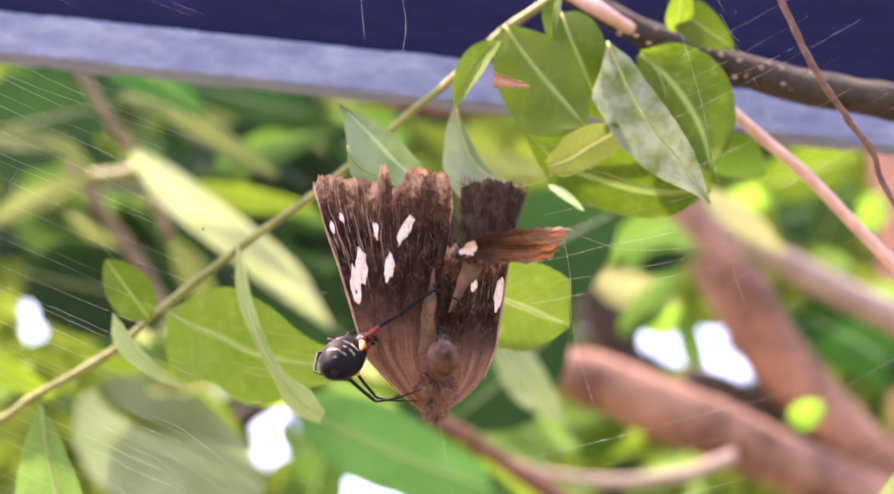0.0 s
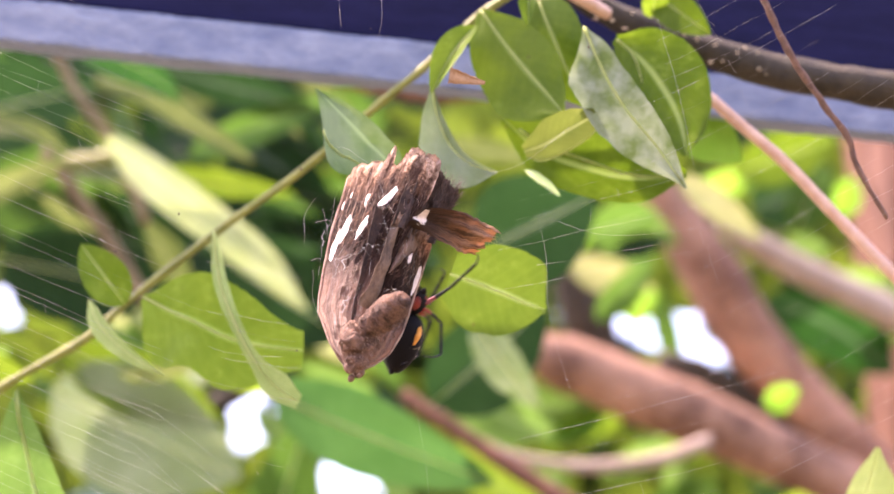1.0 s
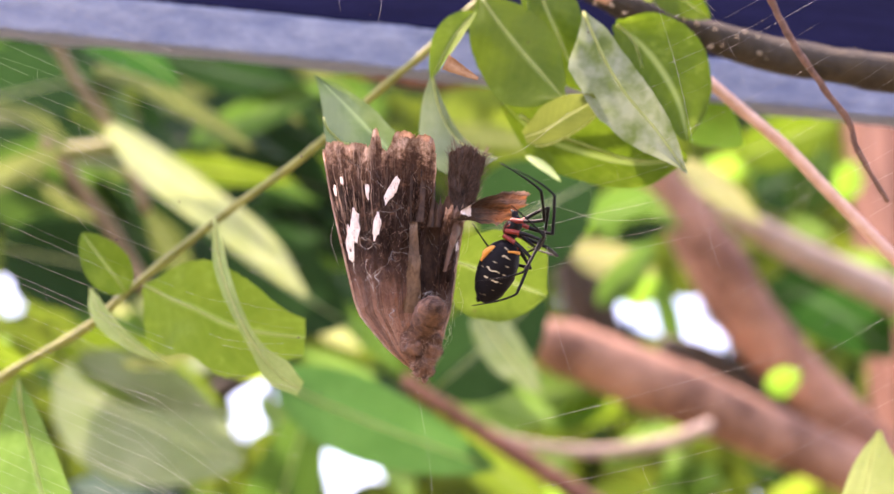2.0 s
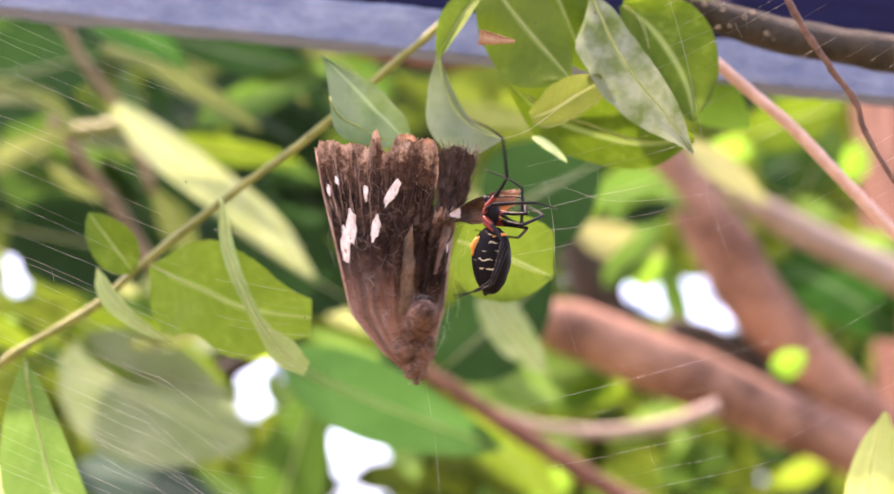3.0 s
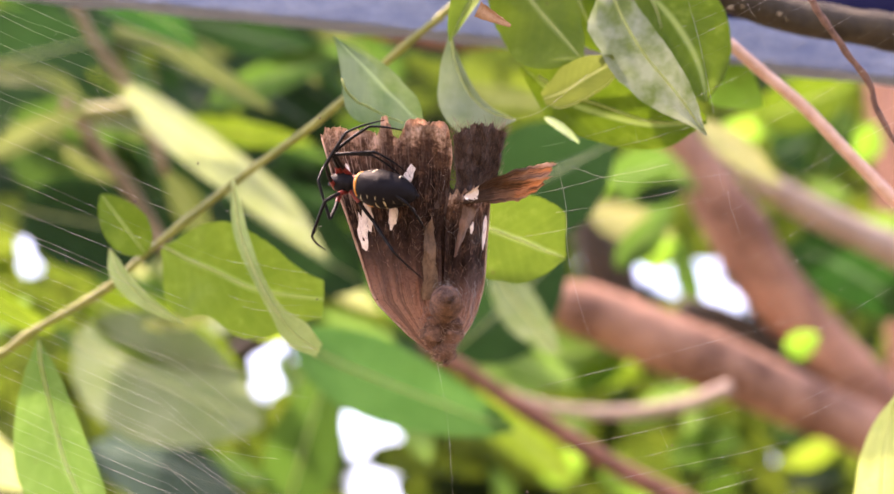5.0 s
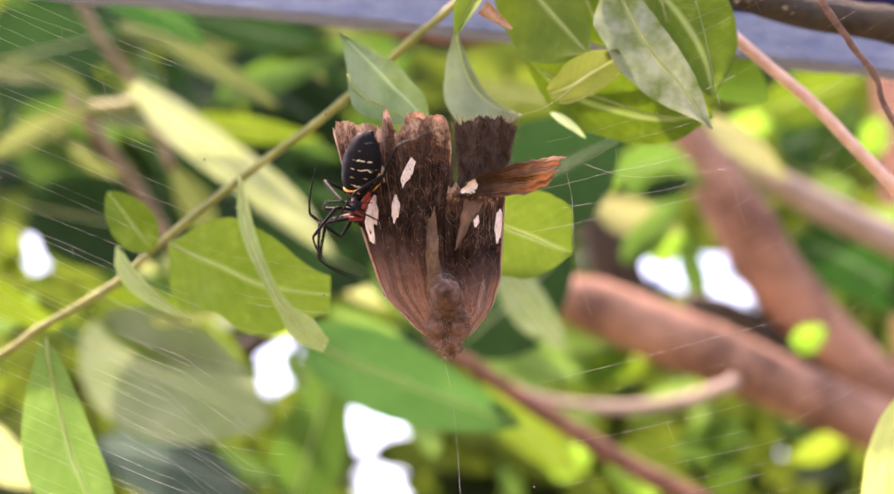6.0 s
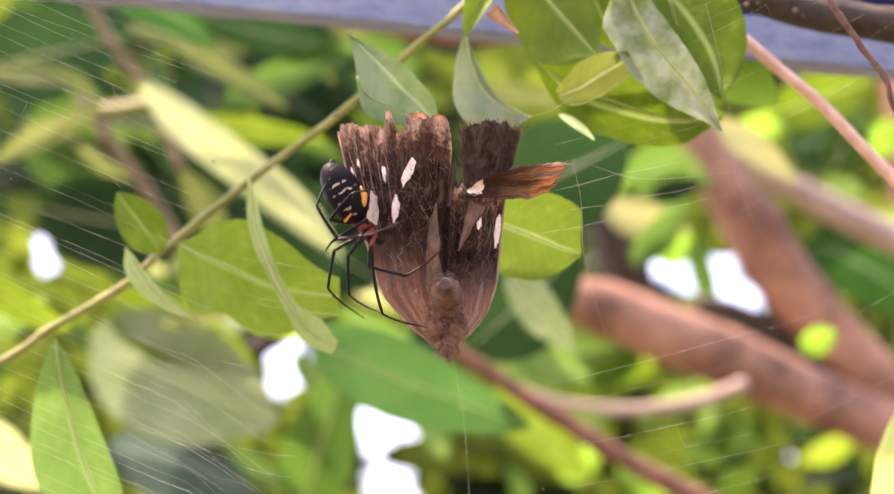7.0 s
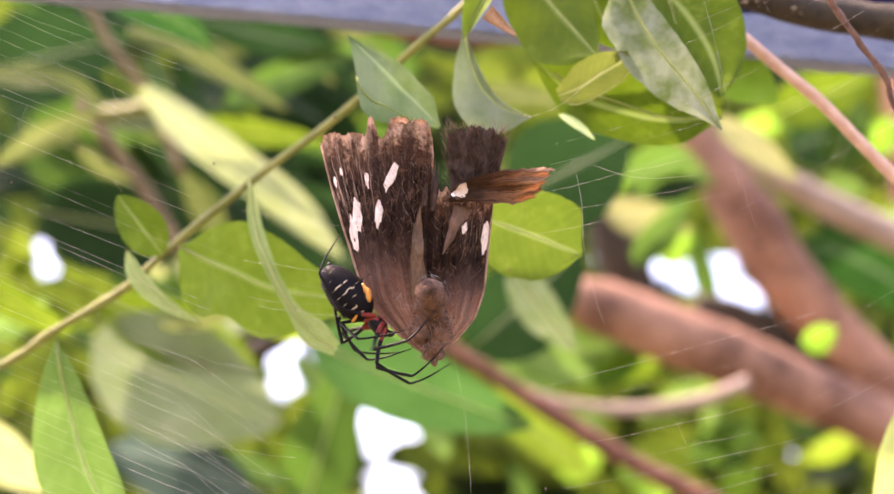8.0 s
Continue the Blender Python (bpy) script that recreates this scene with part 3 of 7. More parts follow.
def build_leaf_cluster():
    twig = thing("leafy_branch", "dark spotted branch carrying a cluster of green leaves", "branch")
    part("branch", tube([(0.0235, 0.4700, 1.5793), (0.0363, 0.4700, 1.5709), (0.0505, 0.4680, 1.5626), (0.0661, 0.4650, 1.5543), (0.0957, 0.4620, 1.5451), (0.1233, 0.4600, 1.5402), (0.1534, 0.4600, 1.5344), (0.1921, 0.4700, 1.5263), (0.2605, 0.5200, 1.5095), (0.3701, 0.6500, 1.4808), SLOPE.inverted() @ Vector((0.62, 1.25, 1.5))],
                        [0.00314, 0.00409, 0.00535, 0.00456, 0.00409], rough=0.22, freq=140, seg=14), BARK_DARK, twig, "dark brown bark with pale lenticels")
    part("side_twig", tube([(0.0274, 0.4550, 1.5752), (0.0349, 0.4520, 1.5682), (0.0424, 0.4500, 1.5633), (0.0504, 0.4550, 1.5593)], [0.00215, 0.00215, 0.00169], rough=0.15, freq=200), BARK_PINK, twig, "peeled pinkish side twig")
    random.seed(5)
    bm = bmesh.new()
    for k in range(46):
        f = random.random()
        x = 1060 + 500 * f
        y = 28 + (x - 1060) * (0.46 if x < 1200 else 0.4) * (1 if x < 1200 else 0.9)
        if x >= 1200:
            y = 92 + (x - 1200) * 0.26
        c = Vector(((x - 784) / 2926 * 0.46, 0.458, 1.5 + (433.5 - y - random.uniform(-20, 22)) / 2926 * 0.46))
        r = random.uniform(0.0003, 0.0006)
        bmesh.ops.create_icosphere(bm, subdivisions=1, radius=r, matrix=Matrix.Translation(c) @ Matrix.Diagonal((1.4, 0.8, 0.8, 1)))
    tagged(part("bark_speckle", bm, LENTICEL, twig), kind="stuff")
    L = lambda *a, **k: leaf(twig, *a, **k)
    F = lambda *a, **k: shaped_leaf(twig, *a, **k)
    F([(0.0212, 0.4400, 1.5299), (0.0301, 0.4375, 1.5215), (0.0410, 0.4350, 1.5169), (0.0541, 0.4325, 1.5138), (0.0680, 0.4300, 1.5145)], (1.49, 7.43, 11.89, 14.87, 16.35, 13.38, 1.78), (1.49, 3.87, 6.84, 7.14, 6.84, 5.35, 0.59), LEAF, rib=((0.1, -0.2), (0.5, -0.15), (0.95, 0)), seed=11)
    F([(0.0152, 0.4400, 1.5584), (0.0202, 0.4350, 1.5503), (0.0259, 0.4300, 1.5424), (0.0314, 0.4250, 1.5354), (0.0356, 0.4200, 1.5295)], (0.59, 5.58, 8.52, 9.11, 7.35, 4.11, 0.44), (1.47, 7.35, 10.58, 12.64, 12.64, 9.11, 1.18), LEAF, rib=((0, 0), (0.98, 0)), seed=12)
    L((0.0295, 0.4400, 1.5622), (0.0406, 0.4300, 1.5328), 0.01764, LEAF, roll=20, seed=13)
    F([(0.0505, 0.4400, 1.5509), (0.0568, 0.4363, 1.5453), (0.0622, 0.4325, 1.5375), (0.0661, 0.4287, 1.5284), (0.0671, 0.4250, 1.5194)], (1.18, 7.69, 11.53, 12.12, 9.76, 5.91, 0.59), (1.18, 7.39, 11.83, 13.30, 11.83, 8.87, 1.18), LEAF, rib=((0.02, -0.1), (0.4, 0.3)), seed=14)
    F([(0.0405, 0.4200, 1.5513), (0.0429, 0.4164, 1.5445), (0.0457, 0.4128, 1.5375), (0.0502, 0.4092, 1.5295), (0.0566, 0.4056, 1.5212), (0.0635, 0.4020, 1.5105)], (0.42, 3.37, 4.92, 5.06, 5.06, 3.65, 0.28), (0.42, 3.93, 8.43, 9.27, 8.15, 5.90, 0.28), LEAF_DUSTY, "green leaf coated in pale dust", rib=((0, 0), (0.98, 0)), fold=0.2, ragged=0.12, seed=15)
    # the pale rib along its edge stands in for a lit rim
    F([(0.0253, 0.4180, 1.5201), (0.0304, 0.4153, 1.5219), (0.0365, 0.4127, 1.5255), (0.0426, 0.4100, 1.5291)], (1.70, 3.40, 4.81, 5.66, 5.38, 3.96, 1.70), (1.70, 3.68, 4.24, 4.53, 4.53, 4.24, 2.83), LEAF_FOLDED, "olive leaf folded over itself", rib=((0.12, 0.9), (0.5, 0.93), (0.97, 0.9)), seed=16)
    L((0.0623, 0.4600, 1.5666), (0.0771, 0.4500, 1.5536), 0.01077, LEAF, roll=10, seed=17)
    L((0.0630, 0.4600, 1.5587), (0.0640, 0.4500, 1.5713), 0.00769, LEAF, roll=10, seed=18)


def build_twigs():
    made = []
    made.append(tagged(part("bare_twig", tube([(0.0735, 0.4500, 1.5393), (0.0778, 0.4500, 1.5359), (0.0870, 0.4500, 1.5279), (0.0978, 0.4500, 1.5187), (0.1101, 0.4500, 1.5059), (0.1206, 0.4500, 1.4952), (0.1347, 0.4500, 1.4805), (0.1549, 0.4550, 1.4601), (0.1962, 0.4800, 1.4235), (0.3005, 0.5800, 1.3481), SLOPE.inverted() @ Vector((0.44, 0.85, 1.4)), SLOPE.inverted() @ Vector((0.66, 1.27, 1.3))],
                                      [0.00154, 0.00169, 0.00177, 0.00200], rough=0.12, freq=200), BARK_PINK), "smooth pinkish bare twig", "twig"))
    made.append(tagged(part("dry_twig", tube([(0.0753, 0.4000, 1.5702), (0.0804, 0.4000, 1.5586), (0.0849, 0.4000, 1.5490), (0.0897, 0.4000, 1.5401), (0.0968, 0.4000, 1.5299), (0.1020, 0.4000, 1.5230), (0.1044, 0.4000, 1.5155), (0.1116, 0.4000, 1.5032)],
                                     [0.00089, 0.00082, 0.00082, 0.00062], rough=0.5, freq=420, n=10), BARK_TWIG), "thin rough brown dry twig", "twig"))
    for ob in made:
        ob.matrix_basis = SLOPE


# ---- blurred middle distance ----
def build_middle_shrub():
    shrub = thing("broad_leaved_shrub", "dense shrub with long yellow-green and dark leaves", "shrub")
    L = lambda *a, **k: leaf(shrub, *a, **k)
    F = lambda *a, **k: shaped_leaf(shrub, *a, **k)
    # long pale leaves; the first has sunlight put into its colour
    F([(-0.1617, 0.8600, 1.5482), (-0.1364, 0.8600, 1.5256), (-0.1097, 0.8600, 1.5052), (-0.0857, 0.8600, 1.4860), (-0.0605, 0.8600, 1.4603)], (4.11, 9.11, 9.99, 9.99, 9.70, 7.64, 1.18), (4.11, 9.11, 10.29, 10.29, 9.99, 7.64, 1.18), LEAF_SUN_PALE, "long pale leaf bleached by the sun", rib=None, facing=(-0.35, -0.8, 0.5), seed=21)
    F([(-0.1759, 0.9000, 1.5818), (-0.1485, 0.9000, 1.5749), (-0.1226, 0.9000, 1.5570), (-0.0913, 0.9000, 1.5379)], (2.46, 6.15, 7.38, 8.00, 7.38, 4.92, 0.92), (2.46, 7.38, 8.61, 8.00, 6.77, 4.92, 0.92), LEAF_SAGE, rib=((0, 0), (0.98, 0)), facing=(-0.2, -0.8, 0.5), seed=22)
    F([(-0.2474, 0.8600, 1.5558), (-0.2240, 0.8600, 1.5551), (-0.2021, 0.8600, 1.5521), (-0.1832, 0.8600, 1.5409)], (2.94, 6.47, 7.64, 7.35, 7.05, 5.29, 0.88), (2.94, 5.88, 7.05, 7.05, 5.88, 4.11, 0.88), LEAF_SAGE, rib=((0, 0), (0.98, 0)), facing=(-0.2, -0.8, 0.5), seed=23)
    F([(-0.1637, 0.7600, 1.5902), (-0.1407, 0.7600, 1.5798), (-0.1240, 0.7600, 1.5715), (-0.1094, 0.7600, 1.5585)], (2.60, 6.75, 7.79, 8.31, 6.75, 4.16, 0.52), (2.60, 7.27, 8.83, 8.83, 7.27, 4.68, 0.52), LEAF_BRIGHT, rib=((0, 0), (0.98, 0)), seed=24)
    F([(-0.2450, 0.8800, 1.5107), (-0.2207, 0.8800, 1.5240), (-0.2026, 0.8800, 1.5314), (-0.1875, 0.8800, 1.5388)], (1.80, 5.41, 6.62, 6.62, 6.02, 3.61, 0.90), (1.80, 6.02, 7.22, 7.22, 6.02, 3.61, 0.90), LEAF_SAGE, rib=None, seed=27)
    F([(-0.1343, 1.0000, 1.5895), (-0.1139, 1.0000, 1.5843), (-0.0902, 1.0000, 1.5757), (-0.0733, 1.0000, 1.5569)], (2.73, 6.84, 7.52, 6.84, 6.15, 4.10, 1.03), (2.73, 6.84, 8.20, 8.20, 6.84, 4.10, 1.03), LEAF_SAGE, rib=None, seed=81)
    F([(-0.1418, 1.0000, 1.5284), (-0.1179, 1.0000, 1.5283), (-0.0907, 1.0000, 1.5230), (-0.0635, 1.0000, 1.5092)], (2.05, 4.78, 6.15, 6.15, 4.78, 3.42, 0.68), (2.05, 4.78, 6.15, 6.15, 4.78, 3.42, 0.68), LEAF_MID, rib=None, seed=82)
    F([(0.0076, 0.9000, 1.5478), (0.0259, 0.9000, 1.5440), (0.0443, 0.9000, 1.5421), (0.0566, 0.9000, 1.5383)], (3.69, 6.77, 7.38, 7.38, 6.15, 4.92, 1.85), (3.08, 4.92, 5.54, 5.54, 4.92, 3.69, 1.54), LEAF_SAGE, rib=None, seed=36)
    F([(-0.1576, 0.9500, 1.5061), (-0.1481, 0.9500, 1.4898), (-0.1386, 0.9500, 1.4735), (-0.1226, 0.9500, 1.4507)], (1.95, 6.49, 9.74, 9.74, 7.79, 4.55, 0.65), (1.95, 5.19, 7.79, 8.44, 7.14, 4.55, 0.65), LEAF_SAGE, rib=None, facing=(-0.2, -0.8, 0.5), seed=83)
    F([(-0.1101, 0.4520, 1.4570), (-0.1090, 0.4520, 1.4489), (-0.1071, 0.4520, 1.4392), (-0.1034, 0.4520, 1.4250), (-0.0979, 0.4520, 1.4114), (-0.0926, 0.4520, 1.4004)], (0.46, 3.40, 5.25, 6.80, 7.72, 6.18, 0.46), (0.46, 4.02, 8.03, 11.59, 13.13, 9.27, 0.46), LEAF_FRESH, "fresh green leaf with a pale midrib", rib=((0, 0), (0.98, 0)), fold=0.15, seed=38)
    F([(0.1417, 0.9100, 1.5290), (0.1535, 0.9100, 1.5202), (0.1690, 0.9100, 1.5087), (0.1840, 0.9100, 1.4958)], (4.35, 6.22, 8.09, 8.09, 6.84, 4.35, 1.24), (4.35, 6.84, 8.71, 8.71, 7.46, 4.98, 1.24), LEAF_STRAW, rib=None, facing=(-0.2, -0.8, 0.4), seed=50)
    F([(0.1208, 0.4550, 1.3920), (0.1200, 0.4550, 1.4078), (0.1204, 0.4550, 1.4236), (0.1245, 0.4550, 1.4409)], (3.11, 7.00, 8.09, 7.46, 6.22, 4.35, 0.62), (3.11, 7.00, 9.33, 10.26, 10.26, 7.78, 0.62), LEAF_LEMON, "pale yellow-green leaf edge", rib=((0, 0), (0.98, 0)), seed=55)
    F([(0.3096, 1.5000, 1.4398), (0.3456, 1.5000, 1.4267), (0.3868, 1.5000, 1.4033), (0.4229, 1.5000, 1.3722)], (5.13, 20.51, 30.76, 35.89, 35.89, 25.63, 5.13), (5.13, 20.51, 25.63, 30.76, 25.63, 20.51, 5.13), LEAF_BRIGHT, rib=None, seed=52)
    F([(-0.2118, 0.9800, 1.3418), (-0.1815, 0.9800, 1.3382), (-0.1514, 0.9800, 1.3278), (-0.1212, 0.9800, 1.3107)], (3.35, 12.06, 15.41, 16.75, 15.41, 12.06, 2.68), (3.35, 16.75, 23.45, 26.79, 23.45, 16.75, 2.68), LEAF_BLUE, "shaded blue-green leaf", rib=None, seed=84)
    F([(0.0315, 1.5000, 1.2712), (0.0626, 1.5000, 1.3176), (0.0936, 1.5000, 1.3432), (0.1194, 1.5000, 1.3534)], (5.13, 20.51, 28.20, 28.20, 22.56, 15.38, 3.08), (5.13, 20.51, 25.63, 25.63, 22.56, 15.38, 3.08), LEAF_FRESH, rib=None, seed=85)
    F([(0.0070, 1.2200, 1.3417), (0.0378, 1.2200, 1.3253), (0.0668, 1.2200, 1.3038), (0.0941, 1.2200, 1.2764)], (3.34, 12.51, 16.68, 17.51, 15.84, 10.84, 1.67), (3.34, 12.51, 16.68, 16.68, 15.01, 10.01, 1.67), LEAF_OLIVE, rib=None, facing=(-0.2, -0.8, 0.4), seed=86)
    F([(0.1233, 1.2200, 1.3013), (0.1462, 1.2200, 1.2883), (0.1650, 1.2200, 1.2754), (0.1837, 1.2200, 1.2591)], (2.50, 9.17, 11.67, 12.51, 10.84, 7.51, 1.67), (2.50, 9.17, 12.51, 12.51, 10.84, 7.51, 1.67), LEAF_OLIVE, rib=None, seed=87)
    L((-0.1613, 0.9750, 1.5978), (-0.0613, 0.9750, 1.5711), 0.02333, LEAF_PAINTED_SHADE, rib=False, roll=10, seed=25)
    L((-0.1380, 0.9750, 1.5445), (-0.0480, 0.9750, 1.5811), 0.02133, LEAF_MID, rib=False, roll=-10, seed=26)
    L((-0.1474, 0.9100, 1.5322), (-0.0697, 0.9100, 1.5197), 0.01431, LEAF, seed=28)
    L((-0.2479, 0.9750, 1.4845), (-0.1513, 0.9750, 1.4645), 0.05665, LEAF_PAINTED_SHADE, seed=29)
    L((-0.3000, 1.0400, 1.5688), (-0.2040, 1.0400, 1.5901), 0.06043, LEAF_PAINTED_SHADE, seed=30)
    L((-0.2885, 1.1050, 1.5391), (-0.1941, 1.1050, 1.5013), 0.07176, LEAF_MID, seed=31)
    L((-0.1101, 0.9100, 1.4855), (-0.0417, 0.9100, 1.4420), 0.05287, LEAF_PAINTED_SHADE, seed=32)
    # leaves with shade put into their colour, filling the upper corner
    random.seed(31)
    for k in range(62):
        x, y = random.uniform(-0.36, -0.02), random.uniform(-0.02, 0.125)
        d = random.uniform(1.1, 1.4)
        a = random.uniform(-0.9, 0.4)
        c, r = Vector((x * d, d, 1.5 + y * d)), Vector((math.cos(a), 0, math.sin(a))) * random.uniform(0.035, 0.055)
        L(c - r, c + r, random.uniform(0.028, 0.044), LEAF_PAINTED_SHADE if k % 7 else LEAF_MID, rib=False, roll=random.uniform(-40, 40), seed=100 + k)
    # right of the moth: two leaves with deep shade put into their colour
    L((0.0239, 0.7280, 1.4909), (0.0736, 0.7150, 1.5155), 0.05132, LEAF_PAINTED_SHADE, seed=33)
    L((0.0043, 0.7800, 1.4183), (0.0576, 0.7800, 1.4663), 0.04532, LEAF_PAINTED_SHADE, seed=34)
    L((0.0214, 0.7280, 1.4611), (0.0500, 0.7280, 1.4225), 0.01990, LEAF_SHEEN, roll=20, seed=35)
    # low leaves
    L((-0.0744, 0.7800, 1.4250), (0.0299, 0.7540, 1.3849), 0.03932, LEAF_JADE, "bright green smooth leaf", roll=5, fold=0.05, seed=37)
    L((-0.2034, 0.9100, 1.4140), (-0.1008, 0.9100, 1.3649), 0.07348, LEAF_GREY, roll=0, fold=0.03, seed=39)
    L((-0.2410, 0.7800, 1.3943), (-0.1903, 0.7800, 1.3543), 0.03199, LEAF_CREAM, roll=20, seed=41)
    L((-0.0946, 0.9750, 1.3012), (-0.0680, 0.9750, 1.3912), 0.04332, LEAF_MID, seed=42)
    L((-0.1972, 0.9100, 1.4358), (-0.1132, 0.9100, 1.3985), 0.03732, LEAF, seed=43)
    L((-0.2111, 0.7150, 1.4618), (-0.1684, 0.7150, 1.4349), 0.01711, LEAF, roll=20, seed=44)
    L((-0.1613, 0.9750, 1.4112), (-0.1046, 0.9750, 1.4312), 0.02333, LEAF_GREY, seed=45)
    L((0.0174, 1.1050, 1.3918), (0.0854, 1.1050, 1.3654), 0.03399, LEAF_FRESH, rib=False, seed=46)
    L((0.0971, 1.4500, 1.3183), (0.1714, 1.4500, 1.3729), 0.04960, LEAF_MID, rib=False, seed=47)
    # bright-coloured leaves low among the limbs
    for k, (b, t, w, m) in enumerate((((0.0427, 1.3000, 1.3505), (0.1226, 1.3000, 1.3683), 0.03554, LEAF_FRESH), ((0.1120, 1.4500, 1.3233), (0.1814, 1.4500, 1.3456), 0.03469, LEAF_OLIVE), ((0.1512, 1.4000, 1.2911), (0.2134, 1.4000, 1.3342), 0.03828, LEAF_FRESH),
                                      ((0.0515, 1.3000, 1.2927), (0.1137, 1.3000, 1.3105), 0.03999, LEAF_FRESH), ((0.1962, 1.4500, 1.2539), (0.2557, 1.4500, 1.2837), 0.03965, LEAF_MID), ((0.2852, 1.4000, 1.2576), (0.3426, 1.4000, 1.2864), 0.03828, LEAF_OLIVE),
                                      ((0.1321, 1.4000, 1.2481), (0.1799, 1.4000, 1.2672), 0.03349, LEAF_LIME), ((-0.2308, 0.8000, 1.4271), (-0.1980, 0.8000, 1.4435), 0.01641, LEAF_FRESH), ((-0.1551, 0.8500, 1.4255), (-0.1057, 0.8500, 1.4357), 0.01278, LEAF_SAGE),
                                      ((-0.0353, 1.1000, 1.3773), (-0.0090, 1.1000, 1.3133), 0.03008, LEAF_FRESH), ((-0.1243, 0.9000, 1.4365), (-0.0812, 0.9000, 1.4119), 0.01538, LEAF_OLIVE), ((0.1626, 1.3000, 1.5238), (0.1982, 1.3000, 1.4882), 0.02222, LEAF_FRESH))):
        L(b, t, w, m, rib=False, roll=(-25, 15, 35)[k % 3], seed=300 + k)
    # lime leaves behind the cluster
    L((0.1099, 1.1050, 1.4975), (0.1552, 1.1050, 1.5127), 0.03588, LEAF_MID, rib=False, roll=10, seed=48)
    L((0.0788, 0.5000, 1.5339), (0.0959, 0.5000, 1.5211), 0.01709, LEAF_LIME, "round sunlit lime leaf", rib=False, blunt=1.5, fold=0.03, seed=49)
    # small blade that carries the painted glint
    L((0.0259, 0.4250, 1.5162), (0.0345, 0.4200, 1.5094), 0.0024, LEAF_GLINT, "small sunlit leaf tip", rib=False, facing=(-0.3, -0.6, 0.7), seed=62)
    L((0.2165, 1.5600, 1.4485), (0.2431, 1.5600, 1.3526), 0.02346, LEAF_MID, rib=False, seed=63)
    L((0.2183, 1.1700, 1.5414), (0.2923, 1.1700, 1.5662), 0.03799, LEAF, rib=False, seed=51)
    L((0.2375, 1.2500, 1.5733), (0.3080, 1.2500, 1.5904), 0.04699, LEAF_PAINTED_SHADE, rib=False, seed=67)
    L((0.2461, 1.2500, 1.5164), (0.3102, 1.2500, 1.5421), 0.04699, LEAF_PAINTED_SHADE, rib=False, seed=68)
    L((0.2769, 1.2350, 1.5015), (0.2988, 1.2350, 1.5542), 0.03377, LEAF_MID, seed=53)
    L((0.1024, 1.1700, 1.4774), (0.1623, 1.1700, 1.4594), 0.02639, LEAF_STRAW, rib=False, seed=54)
    L((0.1263, 1.1000, 1.4863), (0.1620, 1.1000, 1.4957), 0.01654, LEAF_PAINTED_SHADE, rib=False, seed=64)
    L((0.1203, 1.1500, 1.4385), (0.1596, 1.1500, 1.4817), 0.02358, LEAF_MID, rib=False, seed=65)
    # slender leaves hanging at a slant, and small ones beyond the limbs
    random.seed(47)
    clear = [(-0.101, -0.109), (-0.04, -0.135), (-0.05, -0.16), (-0.046, -0.19), (0.131, -0.058), (0.162, -0.066), (0.168, -0.08), (0.108, -0.051), (-0.247, -0.03), (-0.244, -0.058)]
    kinds = (LEAF_CREAM, LEAF, LEAF_MID, LEAF_PAINTED_SHADE, LEAF_FRESH, LEAF_PAINTED_SHADE, LEAF_GREY, LEAF_MID)
    made = 0
    while made < 120:
        side = made % 2
        x, y = (random.uniform(-0.3, -0.02), random.uniform(-0.2, 0.11)) if side else (random.uniform(0.03, 0.29), random.uniform(-0.2, 0.06))
        if any((x - cx) ** 2 + (y - cy) ** 2 < 0.024 ** 2 for cx, cy in clear):
            continue
        d = random.uniform(1.0, 1.35) if side else random.uniform(1.45, 1.7)
        a = -0.6 + random.uniform(-0.5, 0.5) if side else random.uniform(0, 3.1)
        size = random.uniform(0.022, 0.042) if side else random.uniform(0.016, 0.03)
        c, r = Vector((x * d, d, 1.5 + y * d)), Vector((math.cos(a), random.uniform(-0.3, 0.3), math.sin(a))) * size
        mat = (LEAF_PAINTED_SHADE, LEAF_BRIGHT, LEAF_PAINTED_SHADE, LEAF_SAGE)[random.randrange(4)] if side and y > 0 else kinds[random.randrange(8)] if side else (LEAF_LIME, LEAF_FRESH, LEAF_MID, LEAF_PAINTED_SHADE, LEAF_PAINTED_SHADE)[random.randrange(5)]
        L(c - r, c + r, size * (random.uniform(0.4, 0.75) if side else random.uniform(0.8, 1.1)), mat, rib=False, roll=random.uniform(-50, 50), seed=200 + made)
        made += 1
    # lime leaves far in, sunlight put into their colour
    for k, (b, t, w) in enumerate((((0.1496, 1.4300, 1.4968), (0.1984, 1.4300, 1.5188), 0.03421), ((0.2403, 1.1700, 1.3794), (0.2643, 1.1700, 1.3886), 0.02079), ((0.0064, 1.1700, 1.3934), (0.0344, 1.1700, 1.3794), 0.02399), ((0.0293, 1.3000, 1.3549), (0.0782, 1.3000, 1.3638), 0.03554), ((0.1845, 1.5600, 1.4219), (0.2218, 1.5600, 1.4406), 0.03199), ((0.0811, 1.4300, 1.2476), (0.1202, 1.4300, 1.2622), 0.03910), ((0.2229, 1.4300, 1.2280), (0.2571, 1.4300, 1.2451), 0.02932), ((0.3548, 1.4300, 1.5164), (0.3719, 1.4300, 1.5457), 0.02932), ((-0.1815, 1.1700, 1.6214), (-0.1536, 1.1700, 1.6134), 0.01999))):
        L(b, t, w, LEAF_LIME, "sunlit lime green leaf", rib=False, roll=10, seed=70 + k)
    # stems
    S = lambda pts, r, m=BARK_PALE: part("stem", tube(pts, r, rough=0.15, freq=60), m, shrub)
